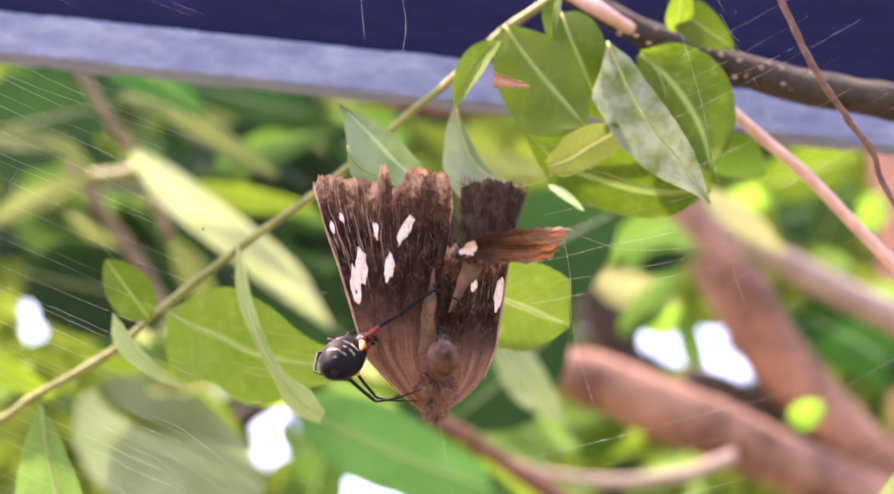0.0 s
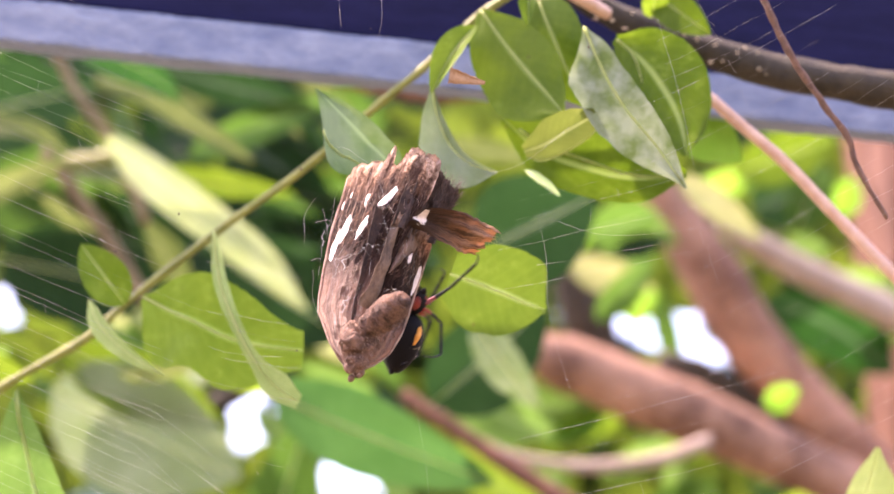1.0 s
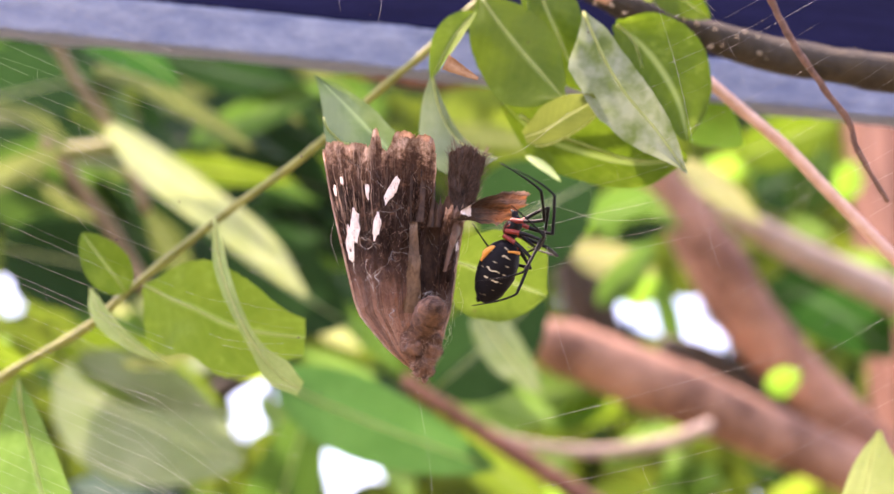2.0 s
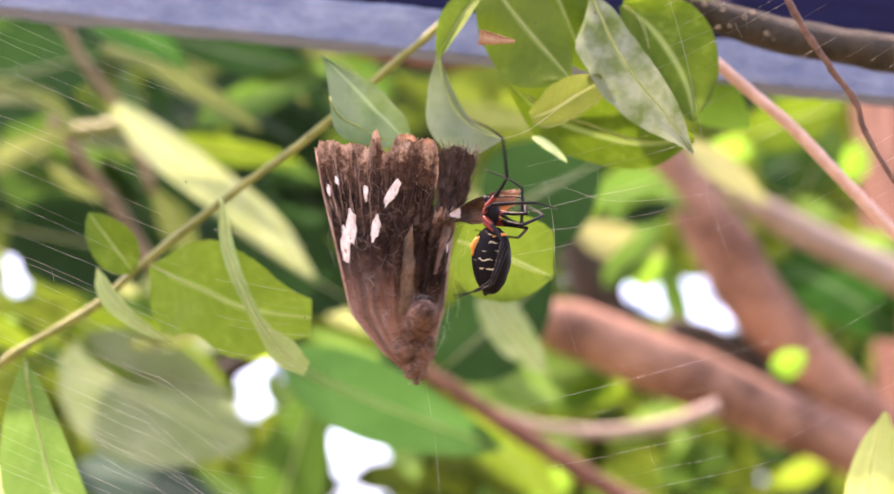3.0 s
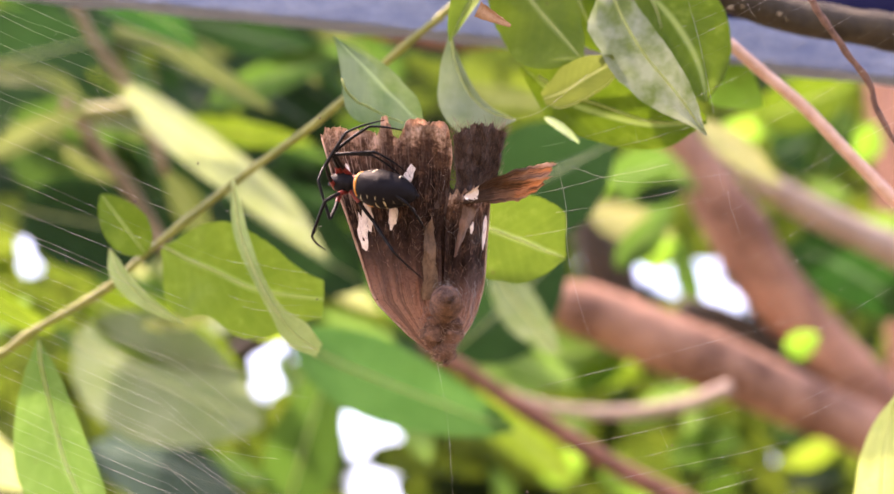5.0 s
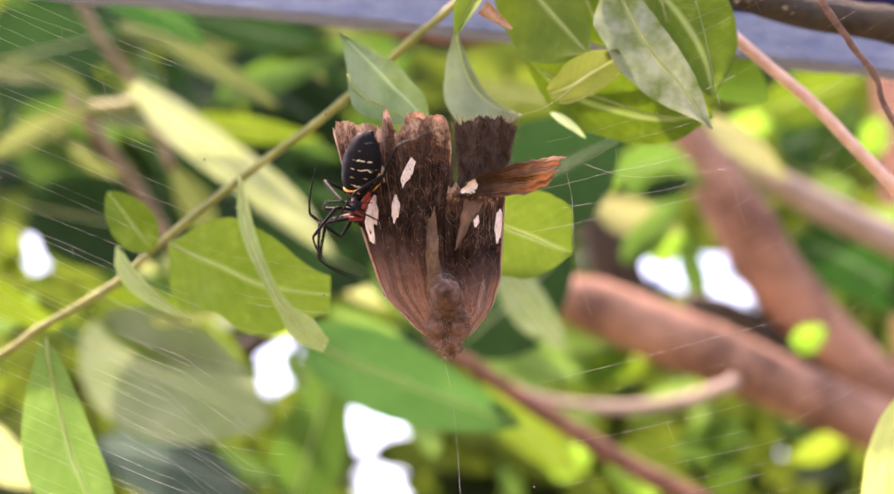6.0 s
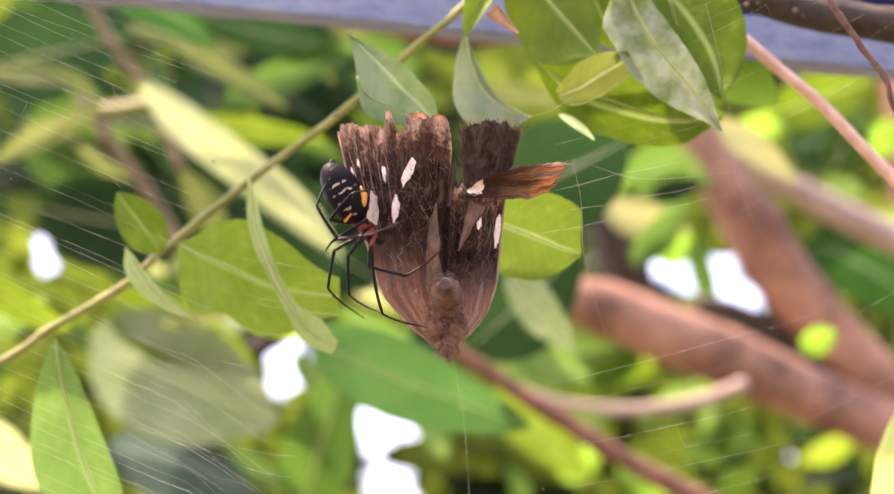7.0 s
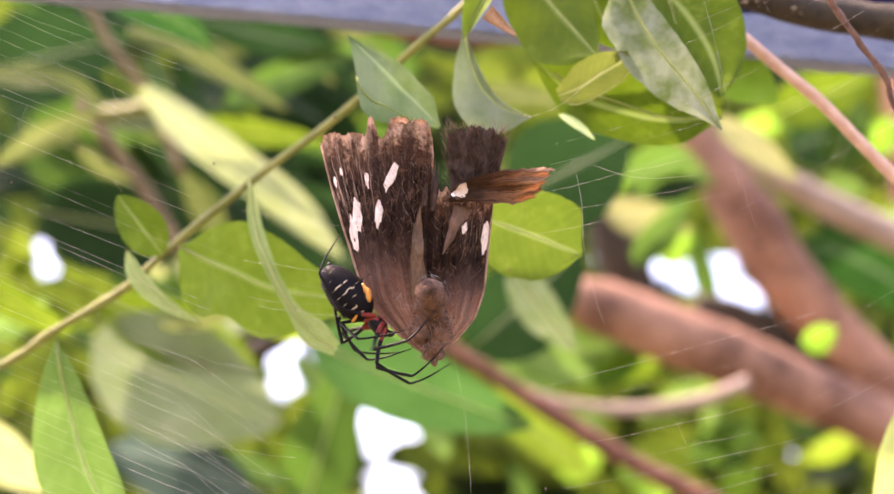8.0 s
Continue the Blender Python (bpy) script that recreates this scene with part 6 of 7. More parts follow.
    walk(legs[0], [
        (0.0, pose(0.00560, 0.00140, -0.00090, -62.86, -82.56, 68.22)), (0.2, pose(0.00560, 0.00140, -0.00090, -164.86, -52.78, 163.93)), (0.4, pose(0.00560, 0.00140, -0.00090, -22.45, -64.96, 15.74)),
        (0.5, pose(0.00560, 0.00140, -0.00090, -11.67, -36.57, 2.03)), (0.6, pose(0.00560, 0.00140, -0.00090, -14.30, -51.13, 7.99)), (0.8, pose(0.00560, 0.00140, -0.00090, -58.45, -80.89, 59.42)),
        (1.0, pose(0.00560, 0.00140, -0.00090, -161.56, -74.07, 173.63)), (1.2, pose(0.00560, 0.00140, -0.00090, 175.60, -49.82, -138.82)), (1.5, pose(0.00560, 0.00140, -0.00090, 143.12, -74.84, -83.81)),
        (1.7, pose(0.00560, 0.00140, -0.00090, 100.33, -82.06, -44.93)), (2.8, pose(0.00560, 0.00140, -0.00090, 4.04, 21.44, 42.44)), (3.0, pose(0.00560, 0.00140, -0.00090, -7.28, -41.37, 14.56)),
        (3.2, pose(0.00560, 0.00140, -0.00090, -17.07, -74.07, 29.12)), (3.5, pose(0.00560, 0.00140, -0.00090, -3.09, -65.04, 26.75)), (3.7, pose(0.00560, 0.00140, -0.00090, -119.22, -83.53, 128.44)),
        (4.0, pose(0.00560, 0.00140, -0.00090, -14.83, -51.41, 7.38)), (4.2, pose(0.00560, 0.00140, -0.00090, -47.67, -69.34, 9.85)), (4.5, pose(0.00560, 0.00140, -0.00090, -29.25, -55.21, -51.56)),
        (4.7, pose(0.00560, 0.00140, -0.00090, -41.32, -67.62, -52.63)), (5.0, pose(0.00560, 0.00140, -0.00090, -26.24, -69.27, -95.06)), (5.2, pose(0.00560, 0.00140, -0.00090, -114.00, -78.17, 2.22)),
        (6.3, pose(0.00560, 0.00140, -0.00090, -11.22, -69.31, 25.53)), (6.5, pose(0.00560, 0.00140, -0.00090, -2.83, -41.75, 23.14)), (6.8, pose(0.00560, 0.00140, -0.00090, -1.13, -40.69, 26.18)),
        (7.0, pose(0.00560, 0.00140, -0.00090, 0.94, -41.41, 30.02)), (7.2, pose(0.00560, 0.00140, -0.00090, 7.13, -52.15, 37.41)), (7.5, pose(0.00560, 0.00140, -0.00090, 15.49, -50.55, 51.26)),
        (7.8, pose(0.00560, 0.00140, -0.00090, -4.41, -66.98, 26.61)), (8.0, pose(0.00560, 0.00140, -0.00090, -10.74, -56.52, 17.13)),
    ])
    walk(lower_legs[0], [
        (0.0, pose(0.0085, 0, 0, 0, 160.0, 0)), (0.2, pose(0.0085, 0, 0, 0, 137.8, 0)), (0.4, pose(0.0085, 0, 0, 0, 64.0, 0)),
        (0.5, pose(0.0085, 0, 0, 0, 18.8, 0)), (0.6, pose(0.0085, 0, 0, 0, 47.7, 0)), (0.8, pose(0.0085, 0, 0, 0, 108.2, 0)),
        (1.0, pose(0.0085, 0, 0, 0, 155.5, 0)), (1.2, pose(0.0085, 0, 0, 0, 160.0, 0)), (1.5, pose(0.0085, 0, 0, 0, 120.5, 0)),
        (1.7, pose(0.0085, 0, 0, 0, 120.2, 0)), (2.8, pose(0.0085, 0, 0, 0, 40.4, 0)), (3.0, pose(0.0085, 0, 0, 0, 79.4, 0)),
        (3.2, pose(0.0085, 0, 0, 0, 79.9, 0)), (3.5, pose(0.0085, 0, 0, 0, 18.8, 0)), (3.7, pose(0.0085, 0, 0, 0, 87.3, 0)),
        (4.0, pose(0.0085, 0, 0, 0, 103.8, 0)), (4.2, pose(0.0085, 0, 0, 0, 124.6, 0)), (4.5, pose(0.0085, 0, 0, 0, 90.7, 0)),
        (4.7, pose(0.0085, 0, 0, 0, 99.5, 0)), (5.0, pose(0.0085, 0, 0, 0, 89.8, 0)), (5.2, pose(0.0085, 0, 0, 0, 121.2, 0)),
        (6.3, pose(0.0085, 0, 0, 0, 111.3, 0)), (6.5, pose(0.0085, 0, 0, 0, 80.2, 0)), (6.8, pose(0.0085, 0, 0, 0, 97.7, 0)),
        (7.0, pose(0.0085, 0, 0, 0, 110.8, 0)), (7.2, pose(0.0085, 0, 0, 0, 126.9, 0)), (7.5, pose(0.0085, 0, 0, 0, 131.0, 0)),
        (7.8, pose(0.0085, 0, 0, 0, 127.2, 0)), (8.0, pose(0.0085, 0, 0, 0, 106.4, 0)),
    ])
    walk(legs[1], [
        (0.0, pose(0.00560, -0.00140, -0.00090, -11.29, 38.12, -66.61)), (0.2, pose(0.00560, -0.00140, -0.00090, -5.14, -6.64, -45.04)), (0.4, pose(0.00560, -0.00140, -0.00090, 1.31, -45.66, -26.19)),
        (0.5, pose(0.00560, -0.00140, -0.00090, 7.58, -62.95, -23.50)), (0.6, pose(0.00560, -0.00140, -0.00090, -1.55, -59.36, -29.60)), (0.8, pose(0.00560, -0.00140, -0.00090, -9.49, -38.75, -47.93)),
        (1.0, pose(0.00560, -0.00140, -0.00090, -9.85, -3.98, -62.88)), (1.2, pose(0.00560, -0.00140, -0.00090, -15.37, -59.49, -41.89)), (1.5, pose(0.00560, -0.00140, -0.00090, 169.20, -18.66, -167.86)),
        (1.7, pose(0.00560, -0.00140, -0.00090, 165.81, -40.99, -160.00)), (2.8, pose(0.00560, -0.00140, -0.00090, 10.96, 9.38, 13.03)), (3.0, pose(0.00560, -0.00140, -0.00090, 172.30, -61.00, 170.97)),
        (3.2, pose(0.00560, -0.00140, -0.00090, 171.62, -21.33, -178.06)), (3.5, pose(0.00560, -0.00140, -0.00090, 160.19, -46.26, -140.27)), (3.7, pose(0.00560, -0.00140, -0.00090, 168.58, -59.38, -178.68)),
        (4.0, pose(0.00560, -0.00140, -0.00090, -1.48, -51.81, -30.18)), (4.2, pose(0.00560, -0.00140, -0.00090, -22.55, -75.98, -24.49)), (4.5, pose(0.00560, -0.00140, -0.00090, -86.00, -73.43, -40.89)),
        (4.7, pose(0.00560, -0.00140, -0.00090, -52.66, -69.83, -85.53)), (5.0, pose(0.00560, -0.00140, -0.00090, -31.12, -58.15, -110.27)), (5.2, pose(0.00560, -0.00140, -0.00090, -126.89, -69.28, -0.03)),
        (6.3, pose(0.00560, -0.00140, -0.00090, 20.60, -57.30, -5.66)), (6.5, pose(0.00560, -0.00140, -0.00090, 12.05, -16.05, 11.37)), (6.8, pose(0.00560, -0.00140, -0.00090, 10.59, -17.24, 4.99)),
        (7.0, pose(0.00560, -0.00140, -0.00090, 10.11, -28.86, -1.98)), (7.2, pose(0.00560, -0.00140, -0.00090, 11.14, -30.81, 0.07)), (7.5, pose(0.00560, -0.00140, -0.00090, 12.86, -32.69, 4.12)),
        (7.8, pose(0.00560, -0.00140, -0.00090, 20.37, -51.25, 3.64)), (8.0, pose(0.00560, -0.00140, -0.00090, 22.67, -51.99, 8.03)),
    ])
    walk(lower_legs[1], [
        (0.0, pose(0.0085, 0, 0, 0, 32.5, 0)), (0.2, pose(0.0085, 0, 0, 0, 89.0, 0)), (0.4, pose(0.0085, 0, 0, 0, 112.5, 0)),
        (0.5, pose(0.0085, 0, 0, 0, 118.3, 0)), (0.6, pose(0.0085, 0, 0, 0, 109.1, 0)), (0.8, pose(0.0085, 0, 0, 0, 75.8, 0)),
        (1.0, pose(0.0085, 0, 0, 0, 18.8, 0)), (1.2, pose(0.0085, 0, 0, 0, 94.7, 0)), (1.5, pose(0.0085, 0, 0, 0, 160.0, 0)),
        (1.7, pose(0.0085, 0, 0, 0, 160.0, 0)), (2.8, pose(0.0085, 0, 0, 0, 18.8, 0)), (3.0, pose(0.0085, 0, 0, 0, 160.0, 0)),
        (3.2, pose(0.0085, 0, 0, 0, 160.0, 0)), (3.5, pose(0.0085, 0, 0, 0, 113.1, 0)), (3.7, pose(0.0085, 0, 0, 0, 128.0, 0)),
        (4.0, pose(0.0085, 0, 0, 0, 101.5, 0)), (4.2, pose(0.0085, 0, 0, 0, 139.5, 0)), (4.5, pose(0.0085, 0, 0, 0, 148.9, 0)),
        (4.7, pose(0.0085, 0, 0, 0, 124.0, 0)), (5.0, pose(0.0085, 0, 0, 0, 91.4, 0)), (5.2, pose(0.0085, 0, 0, 0, 131.9, 0)),
        (6.3, pose(0.0085, 0, 0, 0, 80.6, 0)), (6.5, pose(0.0085, 0, 0, 0, 18.8, 0)), (6.8, pose(0.0085, 0, 0, 0, 21.9, 0)),
        (7.0, pose(0.0085, 0, 0, 0, 44.4, 0)), (7.2, pose(0.0085, 0, 0, 0, 56.0, 0)), (7.5, pose(0.0085, 0, 0, 0, 66.3, 0)),
        (7.8, pose(0.0085, 0, 0, 0, 104.4, 0)), (8.0, pose(0.0085, 0, 0, 0, 112.6, 0)),
    ])
    walk(legs[2], [
        (0.0, pose(0.00440, 0.00190, -0.00090, 6.85, -27.45, 71.22)), (0.2, pose(0.00440, 0.00190, -0.00090, 111.90, -83.19, -36.79)), (0.4, pose(0.00440, 0.00190, -0.00090, 165.77, -23.94, -70.28)),
        (0.5, pose(0.00440, 0.00190, -0.00090, 165.02, 4.75, -64.97)), (0.6, pose(0.00440, 0.00190, -0.00090, 174.18, -16.33, -105.72)), (0.8, pose(0.00440, 0.00190, -0.00090, -154.15, -77.98, -169.43)),
        (1.0, pose(0.00440, 0.00190, -0.00090, -11.04, -49.28, 37.21)), (1.2, pose(0.00440, 0.00190, -0.00090, -7.71, -80.50, 56.99)), (1.5, pose(0.00440, 0.00190, -0.00090, 57.39, -79.45, 28.02)),
        (1.7, pose(0.00440, 0.00190, -0.00090, 148.21, -77.19, -72.16)), (2.8, pose(0.00440, 0.00190, -0.00090, -163.64, -2.91, 154.96)), (3.0, pose(0.00440, 0.00190, -0.00090, -169.26, -39.59, 75.65)),
        (3.2, pose(0.00440, 0.00190, -0.00090, -163.43, 10.30, 133.63)), (3.5, pose(0.00440, 0.00190, -0.00090, -173.23, -60.23, -143.55)), (3.7, pose(0.00440, 0.00190, -0.00090, 140.23, -82.13, -69.83)),
        (4.0, pose(0.00440, 0.00190, -0.00090, 12.77, -38.34, 81.53)), (4.2, pose(0.00440, 0.00190, -0.00090, 2.64, -65.12, 54.93)), (4.5, pose(0.00440, 0.00190, -0.00090, -18.92, -44.13, 14.12)),
        (4.7, pose(0.00440, 0.00190, -0.00090, -57.37, -71.62, 42.97)), (5.0, pose(0.00440, 0.00190, -0.00090, -163.45, -31.12, 101.84)), (5.2, pose(0.00440, 0.00190, -0.00090, -163.88, -22.21, 109.85)),
        (6.3, pose(0.00440, 0.00190, -0.00090, -121.72, -71.60, 108.36)), (6.5, pose(0.00440, 0.00190, -0.00090, -106.76, -74.00, 95.22)), (6.8, pose(0.00440, 0.00190, -0.00090, -100.41, -73.49, 78.37)),
        (7.0, pose(0.00440, 0.00190, -0.00090, -59.26, -70.71, 30.70)), (7.2, pose(0.00440, 0.00190, -0.00090, -89.60, -73.36, 58.23)), (7.5, pose(0.00440, 0.00190, -0.00090, -138.68, -64.35, 99.06)),
        (7.8, pose(0.00440, 0.00190, -0.00090, -164.69, -47.89, -174.70)), (8.0, pose(0.00440, 0.00190, -0.00090, 0.68, -50.56, 54.53)),
    ])
    walk(lower_legs[2], [
        (0.0, pose(0.0085, 0, 0, 0, 125.8, 0)), (0.2, pose(0.0085, 0, 0, 0, 160.0, 0)), (0.4, pose(0.0085, 0, 0, 0, 160.0, 0)),
        (0.5, pose(0.0085, 0, 0, 0, 160.0, 0)), (0.6, pose(0.0085, 0, 0, 0, 160.0, 0)), (0.8, pose(0.0085, 0, 0, 0, 139.1, 0)),
        (1.0, pose(0.0085, 0, 0, 0, 93.2, 0)), (1.2, pose(0.0085, 0, 0, 0, 116.3, 0)), (1.5, pose(0.0085, 0, 0, 0, 104.9, 0)),
        (1.7, pose(0.0085, 0, 0, 0, 120.5, 0)), (2.8, pose(0.0085, 0, 0, 0, 160.0, 0)), (3.0, pose(0.0085, 0, 0, 0, 110.4, 0)),
        (3.2, pose(0.0085, 0, 0, 0, 151.4, 0)), (3.5, pose(0.0085, 0, 0, 0, 139.2, 0)), (3.7, pose(0.0085, 0, 0, 0, 138.1, 0)),
        (4.0, pose(0.0085, 0, 0, 0, 96.8, 0)), (4.2, pose(0.0085, 0, 0, 0, 131.8, 0)), (4.5, pose(0.0085, 0, 0, 0, 102.5, 0)),
        (4.7, pose(0.0085, 0, 0, 0, 132.8, 0)), (5.0, pose(0.0085, 0, 0, 0, 160.0, 0)), (5.2, pose(0.0085, 0, 0, 0, 160.0, 0)),
        (6.3, pose(0.0085, 0, 0, 0, 98.1, 0)), (6.5, pose(0.0085, 0, 0, 0, 88.2, 0)), (6.8, pose(0.0085, 0, 0, 0, 96.6, 0)),
        (7.0, pose(0.0085, 0, 0, 0, 87.2, 0)), (7.2, pose(0.0085, 0, 0, 0, 85.8, 0)), (7.5, pose(0.0085, 0, 0, 0, 90.0, 0)),
        (7.8, pose(0.0085, 0, 0, 0, 156.9, 0)), (8.0, pose(0.0085, 0, 0, 0, 125.3, 0)),
    ])
    walk(legs[3], [
        (0.0, pose(0.00440, -0.00190, -0.00090, 16.89, 16.53, 26.54)), (0.2, pose(0.00440, -0.00190, -0.00090, 37.26, -64.50, -23.93)), (0.4, pose(0.00440, -0.00190, -0.00090, 88.15, -75.55, -82.59)),
        (0.5, pose(0.00440, -0.00190, -0.00090, 45.25, -69.59, -38.57)), (0.6, pose(0.00440, -0.00190, -0.00090, 76.51, -78.89, -90.39)), (0.8, pose(0.00440, -0.00190, -0.00090, -6.63, -76.09, -52.49)),
        (1.0, pose(0.00440, -0.00190, -0.00090, -9.26, -12.14, -83.74)), (1.2, pose(0.00440, -0.00190, -0.00090, -33.20, -70.67, -59.82)), (1.5, pose(0.00440, -0.00190, -0.00090, -164.82, -21.43, -2.37)),
        (1.7, pose(0.00440, -0.00190, -0.00090, -163.56, -32.00, -7.00)), (2.8, pose(0.00440, -0.00190, -0.00090, 22.41, -58.11, -29.65)), (3.0, pose(0.00440, -0.00190, -0.00090, -162.96, -83.16, 102.77)),
        (3.2, pose(0.00440, -0.00190, -0.00090, -166.34, -39.46, 79.44)), (3.5, pose(0.00440, -0.00190, -0.00090, -127.71, -75.91, 34.09)), (3.7, pose(0.00440, -0.00190, -0.00090, -157.68, -62.31, 69.71)),
        (4.0, pose(0.00440, -0.00190, -0.00090, -41.73, -71.08, -60.90)), (4.2, pose(0.00440, -0.00190, -0.00090, -35.21, -61.01, -97.92)), (4.5, pose(0.00440, -0.00190, -0.00090, -31.53, -56.67, -115.32)),
        (4.7, pose(0.00440, -0.00190, -0.00090, -52.49, -69.08, -103.07)), (5.0, pose(0.00440, -0.00190, -0.00090, -76.01, -74.16, -91.85)), (5.2, pose(0.00440, -0.00190, -0.00090, -132.75, -69.72, -37.69)),
        (6.3, pose(0.00440, -0.00190, -0.00090, 157.24, -61.11, -72.81)), (6.5, pose(0.00440, -0.00190, -0.00090, 93.55, -76.17, -22.23)), (6.8, pose(0.00440, -0.00190, -0.00090, 155.65, -50.61, -149.72)),
        (7.0, pose(0.00440, -0.00190, -0.00090, 101.10, -78.23, -112.05)), (7.2, pose(0.00440, -0.00190, -0.00090, 163.01, -46.68, -178.06)), (7.5, pose(0.00440, -0.00190, -0.00090, 166.79, 9.12, 174.78)),
        (7.8, pose(0.00440, -0.00190, -0.00090, 163.77, -19.44, -162.48)), (8.0, pose(0.00440, -0.00190, -0.00090, 156.27, -48.26, -147.48)),
    ])
    walk(lower_legs[3], [
        (0.0, pose(0.0085, 0, 0, 0, 92.4, 0)), (0.2, pose(0.0085, 0, 0, 0, 143.7, 0)), (0.4, pose(0.0085, 0, 0, 0, 116.6, 0)),
        (0.5, pose(0.0085, 0, 0, 0, 82.8, 0)), (0.6, pose(0.0085, 0, 0, 0, 104.7, 0)), (0.8, pose(0.0085, 0, 0, 0, 106.9, 0)),
        (1.0, pose(0.0085, 0, 0, 0, 37.9, 0)), (1.2, pose(0.0085, 0, 0, 0, 118.5, 0)), (1.5, pose(0.0085, 0, 0, 0, 160.0, 0)),
        (1.7, pose(0.0085, 0, 0, 0, 160.0, 0)), (2.8, pose(0.0085, 0, 0, 0, 160.0, 0)), (3.0, pose(0.0085, 0, 0, 0, 160.0, 0)),
        (3.2, pose(0.0085, 0, 0, 0, 160.0, 0)), (3.5, pose(0.0085, 0, 0, 0, 117.8, 0)), (3.7, pose(0.0085, 0, 0, 0, 150.1, 0)),
        (4.0, pose(0.0085, 0, 0, 0, 159.8, 0)), (4.2, pose(0.0085, 0, 0, 0, 141.8, 0)), (4.5, pose(0.0085, 0, 0, 0, 122.8, 0)),
        (4.7, pose(0.0085, 0, 0, 0, 128.5, 0)), (5.0, pose(0.0085, 0, 0, 0, 128.5, 0)), (5.2, pose(0.0085, 0, 0, 0, 148.2, 0)),
        (6.3, pose(0.0085, 0, 0, 0, 159.0, 0)), (6.5, pose(0.0085, 0, 0, 0, 141.9, 0)), (6.8, pose(0.0085, 0, 0, 0, 136.1, 0)),
        (7.0, pose(0.0085, 0, 0, 0, 87.9, 0)), (7.2, pose(0.0085, 0, 0, 0, 126.0, 0)), (7.5, pose(0.0085, 0, 0, 0, 160.0, 0)),
        (7.8, pose(0.0085, 0, 0, 0, 160.0, 0)), (8.0, pose(0.0085, 0, 0, 0, 160.0, 0)),
    ])
    walk(legs[4], [
        (0.0, pose(0.00300, 0.00190, -0.00090, -24.08, -45.24, 18.56)), (0.2, pose(0.00300, 0.00190, -0.00090, -45.20, -66.28, 49.47)), (0.4, pose(0.00300, 0.00190, -0.00090, -115.17, -72.09, 131.25)),
        (0.5, pose(0.00300, 0.00190, -0.00090, -148.54, -60.01, 177.84)), (0.6, pose(0.00300, 0.00190, -0.00090, -109.70, -79.90, 166.05)), (0.8, pose(0.00300, 0.00190, -0.00090, 67.85, -79.79, 56.16)),
        (1.0, pose(0.00300, 0.00190, -0.00090, 23.58, -54.71, 122.74)), (1.2, pose(0.00300, 0.00190, -0.00090, 36.00, -71.70, 94.16)), (1.5, pose(0.00300, 0.00190, -0.00090, 26.49, -70.68, 94.63)),
        (1.7, pose(0.00300, 0.00190, -0.00090, 73.34, -78.71, 56.48)), (2.8, pose(0.00300, 0.00190, -0.00090, 130.95, -69.24, 69.32)), (3.0, pose(0.00300, 0.00190, -0.00090, 23.70, -46.91, 144.38)),
        (3.2, pose(0.00300, 0.00190, -0.00090, 41.86, -69.03, 105.15)), (3.5, pose(0.00300, 0.00190, -0.00090, -36.70, -77.44, 100.13)), (3.7, pose(0.00300, 0.00190, -0.00090, 16.54, -79.34, 83.86)),
        (4.0, pose(0.00300, 0.00190, -0.00090, 12.41, -46.52, 110.82)), (4.2, pose(0.00300, 0.00190, -0.00090, 3.47, -49.15, 94.96)), (4.5, pose(0.00300, 0.00190, -0.00090, -7.32, -31.38, 72.44)),
        (4.7, pose(0.00300, 0.00190, -0.00090, -6.76, -41.07, 77.18)), (5.0, pose(0.00300, 0.00190, -0.00090, -10.53, -61.36, 82.22)), (5.2, pose(0.00300, 0.00190, -0.00090, -133.50, -82.67, -154.31)),
        (6.3, pose(0.00300, 0.00190, -0.00090, -171.23, 25.65, 121.37)), (6.5, pose(0.00300, 0.00190, -0.00090, -176.32, -6.59, 101.89)), (6.8, pose(0.00300, 0.00190, -0.00090, -169.25, -10.20, -130.41)),
        (7.0, pose(0.00300, 0.00190, -0.00090, -41.97, -79.77, 108.02)), (7.2, pose(0.00300, 0.00190, -0.00090, -64.76, -78.23, 115.54)), (7.5, pose(0.00300, 0.00190, -0.00090, -128.45, -73.16, 168.74)),
        (7.8, pose(0.00300, 0.00190, -0.00090, -158.86, -56.32, -150.73)), (8.0, pose(0.00300, 0.00190, -0.00090, -164.23, -44.01, -142.73)),
    ])
